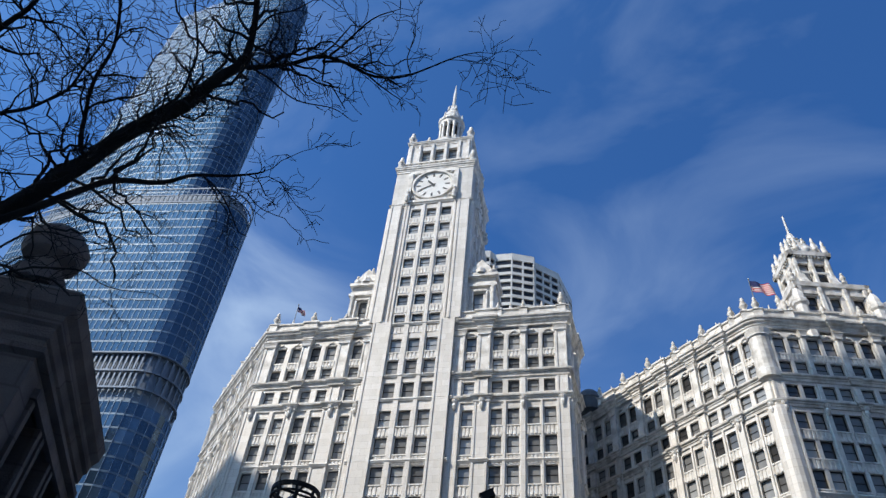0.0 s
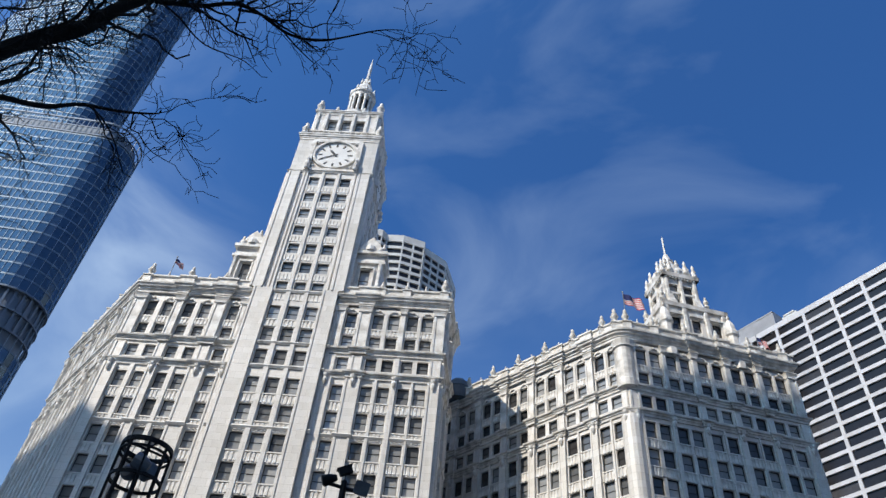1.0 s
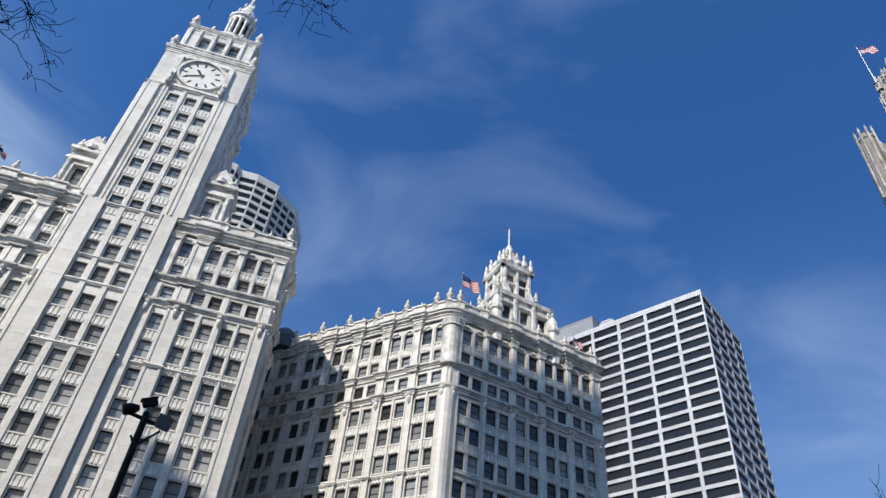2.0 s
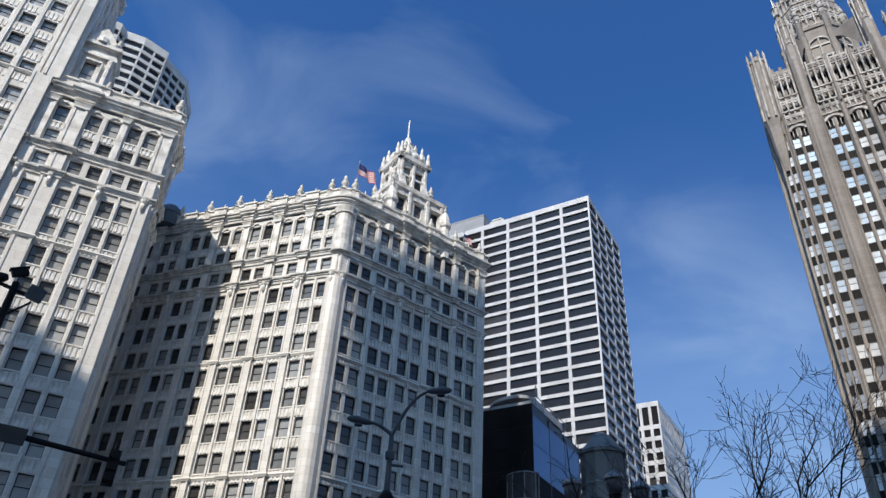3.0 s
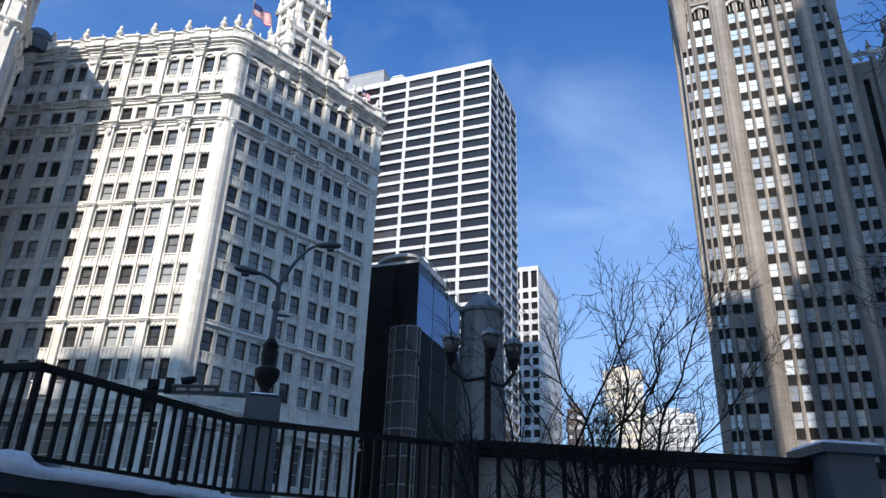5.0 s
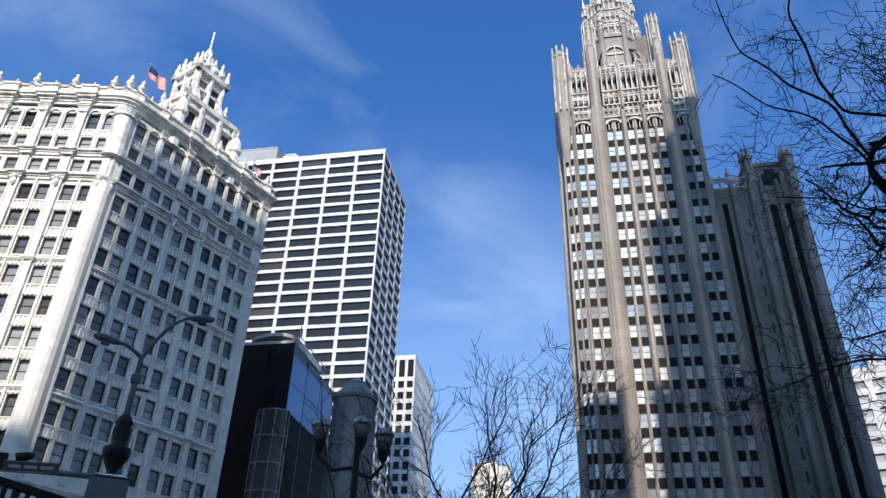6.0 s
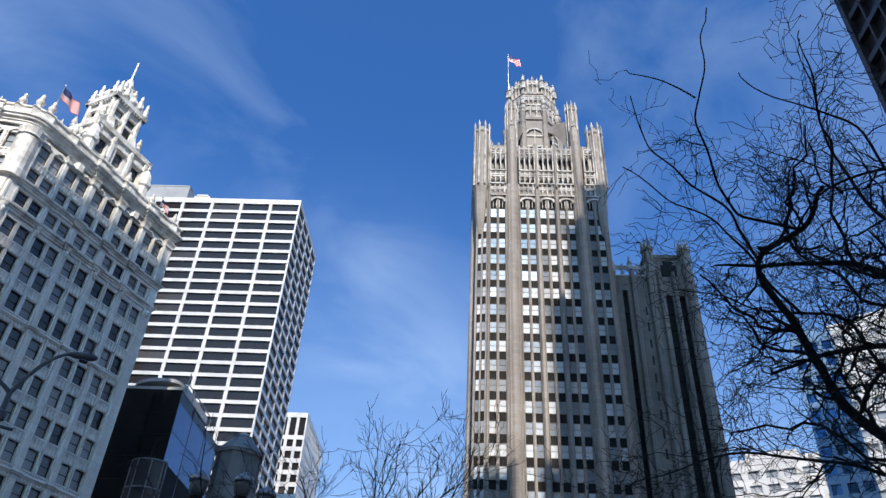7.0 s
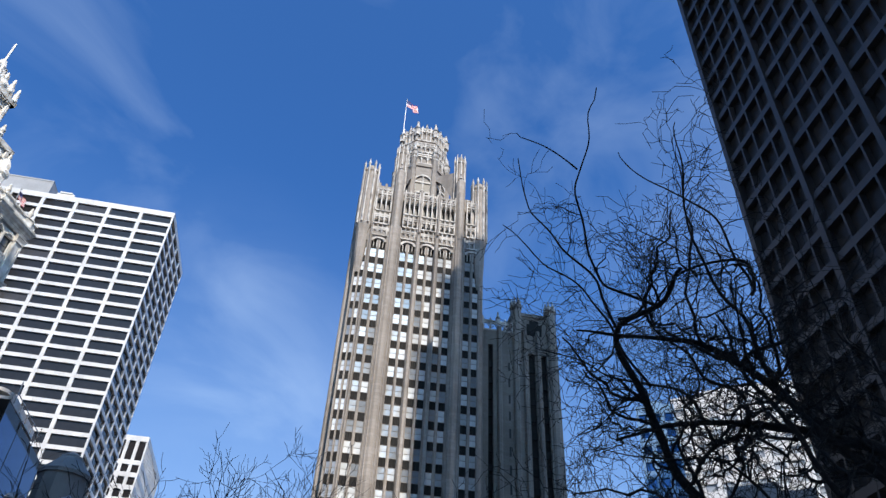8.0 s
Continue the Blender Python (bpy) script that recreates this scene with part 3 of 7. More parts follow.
def clock_building():
    ob = thing("clock_tower_building", (*W_L, EYE), "ornate white terracotta office building with tall clock tower", "building")
    m, n = face(W_L, W_R)
    g_left, g_right = [(2.39, 4.55), (7.3, 9.45), (13.1,)], [(28.3,), (31.75, 33.75), (36.1, 38.0)]
    terracotta_front(ob, m, 0.0, 15.0, g_left, ROWS_W, 1.34, glass=SHEEN_BLIND_GLASS)
    terracotta_front(ob, m, 26.1, n, g_right, ROWS_W, 1.34, glass=SHEEN_BLIND_GLASS)
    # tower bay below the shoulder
    terracotta_front(ob, m, 15.0, 26.1, [(18.42, 20.85, 23.2)], ROWS_W + [51.2, 54.65, 58.1], 1.5, z_top=62.0, y=-0.6, upper=False, glass=SHEEN_BLIND_GLASS)
    part("wall", Shell().box(14.6, 15.0, -0.3, 0.2, 0, 62).box(26.1, 26.5, -0.3, 0.2, 0, 62), TERRACOTTA, ob, "", m)
    for c in (15.35, 16.6, 24.9, 25.75):
        part("pilaster", pilaster_mesh(0.5, 13.4, 61.5, 0.25, False), None, ob, "", m @ Matrix.Translation((c, -0.6, 0)))
    # flank towards the river and the return beside the court
    mf, nf = face(W_FAR, W_L)
    flank = [(a + 0.9, a + 2.9) for a in [1.2 + 4.2 * k for k in range(5)]]
    terracotta_front(ob, mf, 0.0, nf, flank, ROWS_W, 1.34, glass=SHEEN_BLIND_GLASS)
    mr, nr = face(W_R, W_BACK)
    terracotta_front(ob, mr, 0.0, nr, [(2.2, 4.4)], ROWS_W, 1.34, glass=SHEEN_BLIND_GLASS)
    mb, nb = face(W_BACK, W_REAR)
    part("wall", Shell().box(0, nb, 0, 0.4, 0, 61), TERRACOTTA, ob, "", mb)
    mb, nb = face(W_REAR, W_REAR2)
    part("wall", Shell().box(0, nb, 0, 0.4, 0, 61), TERRACOTTA, ob, "", mb)
    mb, nb = face(W_REAR2, W_FAR)
    part("wall", Shell().box(0, nb, 0, 0.4, 0, 61), TERRACOTTA, ob, "", mb)
    inside = [(W_FAR[0] + 1.2, W_FAR[1] + 0.3), (W_L[0] + 0.6, W_L[1] + 0.9), (W_R[0] - 0.8, W_R[1] + 0.8), (W_BACK[0] - 0.8, W_BACK[1] - 0.2), W_REAR, W_REAR2]
    part("roof", Shell().prism(inside, EYE, EYE + 61.3), PALE_CONCRETE, ob)
    # mouldings right round, broken by the tower bay
    lpts = jogged(W_FAR, W_L, pier_list(flank, 0.0, nf, 1.34)) + jogged(W_L, W_R, pier_list(g_left, 0.0, 14.4, 1.34), 0.3, [along(W_L, W_R, 14.7)])
    rpts = [along(W_L, W_R, 26.4)] + jogged(W_L, W_R, pier_list(g_right, 26.6, n, 1.34))[1:] + jogged(W_R, W_BACK, pier_list([(2.2, 4.4)], 0.0, nr, 1.34)) + [W_BACK, W_REAR]
    for pts in (lpts, rpts):
        part("cornice", sweep(pts, CORNICE, EYE + 61.6), CARVED, ob)
        part("band_course", sweep(pts, BAND, EYE + 53.4), CARVED, ob)
        part("band_course", sweep(pts, BAND, EYE + 49.9), CARVED, ob)
        part("string_course", sweep(pts, STRING, EYE + 41.6), TERRACOTTA, ob)
        part("cornice", sweep(pts, BAND, EYE + 12.6), CARVED, ob)
    bay = [along(W_L, W_R, 14.6, 0.62), along(W_L, W_R, 26.5, 0.62)]
    for z in (61.6, 53.3, 49.8, 41.6):
        part("string_course", sweep(bay, STRING, EYE + z), CARVED, ob)
    fins = [(*along(W_L, W_R, s, 0.1), k, u) for s, k, u in ((0.4, 2.5, True), (2.9, 1.2, False), (5.9, 2.2, True), (8.4, 1.2, False), (10.6, 1.6, True), (31.6, 1.6, True), (34.9, 1.7, True), (37.3, 1.3, False), (33.2, 1.3, False), (39.8, 2.6, True))]
    fins += [(*along(W_FAR, W_L, s, 0.1), 2.0, True) for s in (4.0, 8.2, 12.4, 16.6)]
    roofline(ob, lpts, None, fins)
    part("parapet", sweep(rpts, PARAPET, EYE + 61.9), CARVED, ob)
    # shoulder pavilions beside the tower
    for a, b, c in ((10.4, 14.2, 12.5), (26.9, 31.0, 28.7)):
        sh = wall_with_holes(a, b, 61.8, 70.0, [(c - 0.7, c + 0.7, 63.6, 67.2)], 0.4, 0.5)
        sh.box(a, b, 4.0, 4.4, 61.8, 70.0).box(a, a + 0.3, 0.9, 4.0, 61.8, 70).box(b - 0.3, b, 0.9, 4.0, 61.8, 70)
        part("shoulder_pavilion", sh, TERRACOTTA, ob, "", m)
        windows([(c, 65.4)], 1.4, 3.6, ob, m, SPANDREL, SASH_GLASS, y=0.8, rails=1)
        orn = Shell()
        orn.box(a - 0.3, b + 0.3, 0.1, 4.5, 68.2, 68.6).box(a - 0.15, b + 0.15, 0.3, 4.4, 68.6, 69.0)
        orn.box(a - 0.4, b + 0.4, 0.0, 4.6, 70.0, 70.5)
        w0 = (b - a) / 2
        pc = (a + b) / 2
        for j in range(10):
            t0, t1 = j / 10 * 2 - 1, (j + 1) / 10 * 2 - 1
            top0, top1 = (70.5 + 2.9 * (1 - abs(t)) ** 0.62 for t in (t0, t1))
            xs0, xs1 = pc + w0 * 0.86 * t0, pc + w0 * 0.86 * t1
            ps = [(xs0, 70.4), (xs1, 70.4), (xs1, top1), (xs0, top0)]
            orn.add([(x, 0.35, z) for x, z in ps] + [(x, 1.5, z) for x, z in ps], [(0, 1, 2, 3), (3, 2, 6, 7), (7, 6, 5, 4), (0, 3, 7, 4), (1, 5, 6, 2)])
        for x in (pc - w0 * 0.7, pc + w0 * 0.7):
            orn.lathe([(0.42, -0.12), (0.46, 0.0), (0.25, 0.2), (0.08, 0.26)], 10, pose(x, 0.3, 70.95, 90, 0, 0))
        orn.box(pc - 0.95, pc + 0.95, 0.15, 0.5, 67.3, 67.6).box(pc - 1.05, pc - 0.85, 0.2, 0.5, 63.2, 67.3).box(pc + 0.85, pc + 1.05, 0.2, 0.5, 63.2, 67.3)
        for x in (a + 0.3, b - 0.3):
            orn.lathe([(0.32, 61.8), (0.32, 67.5), (0.42, 68.0), (0.3, 68.6)], 8, Matrix.Translation((x, 0.45, 0)))
        orn.lathe([(0.7, 70.6), (0.75, 71.2), (0.5, 71.6)], 10, Matrix.Translation((pc, 0.4, 0)))
        part("pavilion_ornament", orn, CARVED, ob, "", m)
        for x, z, k in ((a + 0.3, 70.4, 2.2), (b - 0.3, 70.4, 2.2), (pc - 1.0, 71.2, 1.5), (pc + 1.0, 71.2, 1.5), (pc, 73.2, 2.0)):
            part("finial", finial(k).mesh("finial", CARVED, True), None, ob, "", m @ Matrix.Translation((x, 0.8 if z < 72 else 2.0, z)))
    return ob


def clock_tower(ob):
    """The tower shaft over the roof, its clock stage, lantern and spire."""
    a, b = 14.2, 26.9
    corners = [along(W_L, W_R, a, 0.6), along(W_L, W_R, b, 0.6), along(W_L, W_R, b, -12.1), along(W_L, W_R, a, -12.1)]
    rows = [83.7 - 3.55 * k for k in range(7)]
    for k in range(4):
        p, q = corners[k], corners[(k + 1) % 4]
        m, n = face(p, q)
        cols = [4.22, 6.65, 9.0]
        holes = [(c - 0.75, c + 0.75, z - 0.95, z + 0.95) for c in cols for z in rows]
        part("tower_wall", wall_with_holes(0, n, 61.8, 94.0, holes), TERRACOTTA, ob, "", m)
        windows([(c, z) for c in cols for z in rows], 1.5, 1.9, ob, m, SPANDREL, SHEEN_BLIND_GLASS)
        spread_parts("spandrel", SPANDREL_A[1.5], [Matrix.Translation((c, 0, z - 1.8)) for c in cols for z in rows], ob, m)
        for c, d in ((1.0, 1.7), (2.5, 0.35), (3.0, 0.35), (5.43, 0.5), (7.83, 0.5), (10.3, 0.35), (10.8, 0.35), (n - 1.0, 1.7)):
            part("pilaster", pilaster_mesh(d, 62.0, 85.6, 0.2 if d < 1 else 0.3, False), None, ob, "", m @ Matrix.Translation((c, 0, 0)))
        # clock stage
        cx, cz = n / 2, 90.1
        orn = Shell()
        orn.box(2.2, n - 2.2, -0.35, 0, 86.0, 86.5).box(2.4, n - 2.4, -0.25, 0, 93.2, 93.7)
        for x in (2.6, n - 2.6):
            orn.box(x - 0.35, x + 0.35, -0.45, 0, 86.5, 93.2)
            orn.lathe([(0.3, 86.2), (0.45, 86.9), (0.2, 87.8), (0.35, 88.2), (0.05, 88.9)], 8, Matrix.Translation((x, -0.6, 0)))
        for x in (3.4, n - 3.4):
            for z in (87.2, 93.0):
                orn.lathe([(0.3, -0.1), (0.35, 0.1), (0.1, 0.3)], 8, pose(x, -0.05, z, 90, 0, 0))
        part("clock_surround", orn, CARVED, ob, "", m)
        ring = Shell()
        seg = 40
        for i in range(seg):
            t0, t1 = 2 * math.pi * i / seg, 2 * math.pi * (i + 1) / seg
            pr = [(3.0, -0.12), (3.1, -0.4), (3.45, -0.4), (3.55, 0.0)]
            vs = [(cx + r * math.cos(t), y, cz + r * math.sin(t)) for t in (t0, t1) for r, y in pr]
            ring.add(vs, [(j, j + 1, j + 5, j + 4) for j in range(3)])
        clock = part("clock", ring, CARVED, ob, "round carved clock frame", m)
        dial = Shell().add([(cx + 3.05 * math.cos(2 * math.pi * i / seg), -0.1, cz + 3.05 * math.sin(2 * math.pi * i / seg)) for i in range(seg)], [tuple(range(seg))])
        part("dial", dial, CLOCK_WHITE, clock, "white clock dial", m)
        mark = Shell().box(2.0, 2.75, -0.14, -0.11, -0.14, 0.14).mesh("hour_mark", BLACK_PAINT)
        for h in range(12):
            t = math.radians(90 - 30 * h)
            part("hour_mark", mark, None, clock, "black hour mark" if h == 0 else "", m @ Matrix.Translation((cx, 0, cz)) @ Matrix.Rotation(-t, 4, "Y"))
        for deg, ln, w in ((322.0, 1.55, 0.2), (244.0, 2.6, 0.12)):
            t = math.radians(90 - deg)
            hand = Shell().add([(-0.5, -0.17, -w), (ln * 0.75, -0.17, -w), (ln, -0.17, 0), (ln * 0.75, -0.17, w), (-0.5, -0.17, w)], [(0, 1, 2, 3, 4)], Matrix.Translation((cx, 0, cz)) @ Matrix.Rotation(-t, 4, "Y"))
            part("clock_pointer", hand, BLACK_PAINT, clock, "black clock pointer", m)
        # belfry stage, set back
        hb = [(n / 2 + d - 0.75, n / 2 + d + 0.75, 96.6, 100.9) for d in (-2.3, 0, 2.3)]
        bel = wall_with_holes(1.0, n - 1.0, 95.2, 103.0, hb, 0.7, 1.0)
        part("tower_wall", bel, TERRACOTTA, ob, "", m)
        windows([(n / 2 + d, 98.75) for d in (-2.3, 0, 2.3)], 1.5, 4.3, ob, m, SPANDREL, SASH_GLASS, y=1.5, rails=2)
        for d in (-5.0, -3.45, -1.15, 1.15, 3.45, 5.0):
            part("pilaster", pilaster_mesh(0.5, 95.8, 102.4, 0.3), None, ob, "", m @ Matrix.Translation((n / 2 + d, 1.0, 0)))
        part("balustrade", Shell().box(0.3, n - 0.3, 0.15, 0.45, 96.5, 96.8).box(0.3, n - 0.3, 0.15, 0.45, 95.3, 95.6), CARVED, ob, "", m)
        rail_post = Shell().lathe([(0.12, 95.5), (0.2, 95.9), (0.1, 96.3), (0.14, 96.6)], 6).mesh("baluster", CARVED, True)
        for j in range(14):
            part("baluster", rail_post, None, ob, "", m @ Matrix.Translation((0.6 + (n - 1.2) * j / 13, 0.3, 0)))

    def ringed(name, inset, profile, z, mat):
        cs = [along(W_L, W_R, s, o) for s, o in ((a + inset, 0.6 - inset), (b - inset, 0.6 - inset), (b - inset, -12.1 + inset), (a + inset, -12.1 + inset))]
        for i in range(4):
            p, q = cs[i], cs[(i + 1) % 4]
            prev, nxt = cs[i - 1], cs[(i + 2) % 4]
            sh = sweep([prev, p, q, nxt], profile, z)
            k = len(profile)
            keep = Shell()
            keep.add(sh.v[k:3 * k], [(j, k + j, k + j + 1, j + 1) for j in range(k - 1)])
            part(name, keep, mat, ob)

    ringed("string_course", 0.0, STRING, EYE + 85.9, CARVED)
    ringed("cornice", 0.0, [(r * 0.5, z) for r, z in CORNICE], EYE + 95.0, CARVED)
    ringed("cornice", 1.0, [(r * 0.5, z * 0.8) for r, z in CORNICE], EYE + 103.0, CARVED)
    m, n = face(corners[0], corners[1])
    part("tower_roof", Shell().box(0.6, n - 0.6, 0.6, n - 0.6, 94.6, 95.5).box(1.5, n - 1.5, 1.5, n - 1.5, 103.0, 104.0), PALE_CONCRETE, ob, "", m)
    core = m @ Matrix.Translation((n / 2, n / 2, 0))
    for s, z, k in ((n / 2 - 0.3, 95.5, 3.2), (n / 2 - 1.2, 103.2, 3.4)):
        fm = finial(k).mesh("finial", CARVED, True)
        for x in (-1, 1):
            for y in (-1, 1):
                part("finial", fm, None, ob, "", core @ Matrix.Translation((x * s, y * s, z)))
    fm = finial(2.4).mesh("finial", CARVED, True)
    for x, y in ((-2.3, -4.7), (2.3, -4.7), (4.7, -2.3), (4.7, 2.3), (-4.7, -2.3), (-4.7, 2.3)):
        part("finial", fm, None, ob, "", core @ Matrix.Translation((x, y, 103.2)))
    oct_pts = [(3.7 * math.cos(math.pi * (k + 0.5) / 4), 3.7 * math.sin(math.pi * (k + 0.5) / 4)) for k in range(8)]
    part("lantern_base", Shell().prism(oct_pts, 103.0, 107.0, scale=0.85).lathe([(3.2, 107.0), (3.35, 107.4), (2.6, 107.9)], 16), TERRACOTTA, ob, "", core)
    dm = Shell().box(-1.1, 1.1, -0.3, 0.4, 0, 2.0).add([(-1.3, -0.4, 2.0), (1.3, -0.4, 2.0), (0, -0.4, 3.0), (-1.3, 0.5, 2.0), (1.3, 0.5, 2.0), (0, 0.5, 3.0)], [(0, 1, 2), (5, 4, 3), (0, 2, 5, 3), (1, 4, 5, 2)])
    for k in range(4):
        turn = Matrix.Rotation(math.pi / 2 * k, 4, "Z")
        dob = part("dormer", dm, CARVED, ob, "", core @ turn @ Matrix.Translation((0, -3.5, 103.6)))
        part("pane", Shell().box(-0.6, 0.6, -0.33, -0.31, 0.35, 1.7), STRIP_GLASS, dob, "", core @ turn @ Matrix.Translation((0, -3.5, 103.6)))
    part("drum", Shell().lathe([(1.4, 107.9), (1.4, 114.2)], 20), ROOM, ob, "", core)
    col = Shell().lathe([(0.4, 107.9), (0.28, 108.4), (0.25, 113.2), (0.4, 113.8), (0.4, 114.1)], 8).mesh("column", CARVED, True)
    for k in range(12):
        t = 2 * math.pi * k / 12
        part("column", col, None, ob, "", core @ Matrix.Translation((1.95 * math.cos(t), 1.95 * math.sin(t), 0)))
    part("lantern_cornice", Shell().lathe([(2.15, 114.0), (2.25, 114.6), (2.5, 114.9), (2.5, 115.4), (2.15, 115.6), (1.95, 116.7), (1.5, 118.2), (1.0, 119.2), (0.9, 120.0), (0.7, 120.4)], 20), CARVED, ob, "", core, smooth=False)
    fm = finial(1.7, False).mesh("finial", CARVED, True)
    for k in range(8):
        t = 2 * math.pi * (k + 0.5) / 8
        part("finial", fm, None, ob, "", core @ Matrix.Translation((2.3 * math.cos(t), 2.3 * math.sin(t), 115.3)))
    for k in range(4):
        t = 2 * math.pi * (k + 0.5) / 4
        part("finial", fm, None, ob, "", core @ Matrix.Translation((1.0 * math.cos(t), 1.0 * math.sin(t), 119.4)))
    part("spire", Shell().lathe([(0.7, 120.2), (0.5, 121.2), (0.6, 121.5), (0.34, 122.0), (0.3, 126.0), (0.06, 129.2)], 8), CARVED, ob, "", core)


def set_farther(ob, k):
    """Moves a thing away from the eye's spot and enlarges it alike."""
    ob.matrix_basis = Matrix.Translation((0, 0, EYE)) @ Matrix.Scale(k, 4) @ Matrix.Translation((0, 0, -EYE)) @ ob.matrix_basis


clock_ob = clock_building()
clock_tower(clock_ob)
set_farther(clock_ob, 1.07)

A_FAR, A_C, A_R = (-39.6, 104.4), (3.03, 78.21), (24.91, 88.2)
A_REAR, A_REAR2 = (12.0, 118.0), (-26.0, 126.0)
ROWS_A = [47.5 - 3.53 * k for k in range(9)]


def annex_building():
    ob = thing("annex_building", (*A_C, EYE), "white terracotta office building with rooftop turret and urns", "building")
    m, n = face(A_FAR, A_C)
    groups = [(n - 1.65 - 1.99 - 4.79 * k, n - 1.65 - 4.79 * k) for k in range(9, -1, -1)]
    groups = [g for g in groups if g[0] > 0.8]
    terracotta_front(ob, m, 0.0, n, groups, ROWS_A, 1.42, ends=(False, True), foot=16.6)
    me, ne = face(A_C, A_R)
    eg = [(2.45, 4.3), (6.57, 8.45), (10.95, 12.95), (15.55, 17.5), (20.0, 21.9)]
    terracotta_front(ob, me, 0.0, ne, eg, ROWS_A, 1.42, foot=16.6)
    # rounded corner pier
    cp = along(A_FAR, A_C, n - 0.3, -0.75)
    part("corner_pier", Shell().lathe([(1.25, 0.0), (1.25, 49.0)], 16), TERRACOTTA, ob, "", pose(*cp, EYE))
    part("corner_pier", Shell().lathe([(1.4, 53.0), (1.4, 54.0), (1.3, 54.2), (1.3, 58.8), (1.5, 59.0), (1.4, 59.2), (1.55, 60.0)], 16), CARVED, ob, "", pose(*cp, EYE))
    arc = []
    for k in range(1, 6):
        t = k / 6
        a, b, c = Vector(along(A_FAR, A_C, n - 1.3)), Vector(A_C), Vector(along(A_C, A_R, 1.4))
        arc.append(tuple(a * (1 - t) ** 2 + b * 2 * t * (1 - t) + c * t * t))
    first = jogged(A_FAR, A_C, [pw for pw in pier_list(groups, 0.0, n, 1.42) if pw[0] < n - 2.2])
    second = jogged(A_C, A_R, [pw for pw in pier_list(eg, 0.0, ne, 1.42) if pw[0] > 2.2])[1:]
    pts = first + [along(A_FAR, A_C, n - 1.3)] + arc + [along(A_C, A_R, 1.4)] + second + [A_R, along(A_R, A_REAR, 12)]
    part("cornice", sweep(pts, CORNICE, EYE + 61.6), CARVED, ob)
    for z in (53.4, 49.9):
        part("band_course", sweep(pts, BAND, EYE + z), CARVED, ob)
    part("string_course", sweep(pts, STRING, EYE + 38.8), TERRACOTTA, ob)
    part("string_course", sweep(pts, STRING, EYE + 24.6), TERRACOTTA, ob)
    part("cornice", sweep(pts, [(r * 0.5, z * 0.6) for r, z in CORNICE], EYE + 16.0), CARVED, ob)
    part("band_course", sweep(pts, BAND, EYE + 14.6), CARVED, ob)
    tall, low_urn = finial(4.2, True).mesh("finial", CARVED, True), finial(1.9, True).mesh("finial", CARVED, True)
    for k in range(5):
        part("finial", tall if k == 2 else low_urn, None, ob, "", pose(*along(A_FAR, A_C, 5.0 + 9.95 * k, 0.35), EYE + 16.5))
    mr, nr = face(A_R, A_REAR)
    part("wall", Shell().box(0, nr, 0, 0.4, 0, 61), TERRACOTTA, ob, "", mr)
    inside = [along(A_FAR, A_C, 0, -0.7), along(A_FAR, A_C, n - 1.2, -0.8), along(A_C, A_R, 1.4, -0.7), along(A_C, A_R, ne - 0.5, -0.7), A_REAR, A_REAR2]
    part("roof", Shell().prism(inside, EYE, EYE + 61.5), PALE_CONCRETE, ob)
    fins = []
    for k in range(9):
        fins.append((*along(A_FAR, A_C, n - 2.6 - 4.79 * k, 0.1), 2.3, True))
        fins.append((*along(A_FAR, A_C, n - 5.0 - 4.79 * k, 0.1), 1.2, False))
    fins += [(*along(A_FAR, A_C, n - 0.7, 0.0), 2.6, True), (*along(A_C, A_R, 0.9, 0), 2.4, True)]
    for k in range(5):
        fins.append((*along(A_C, A_R, 4.6 + 4.6 * k, 0.1), 2.0, True))
        fins.append((*along(A_C, A_R, 2.5 + 4.6 * k, 0.1), 1.1, False))
    roofline(ob, pts, None, fins)
    part("roof_tank", Shell().lathe([(1.9, 61.5), (1.9, 63.4), (2.0, 63.5), (1.75, 64.4), (1.1, 65.1), (0.2, 65.4)], 14), GREY_PAINT, ob, "dark domed roof tank", pose(-21.4, 92.6, EYE))
    turret(ob)
    return ob


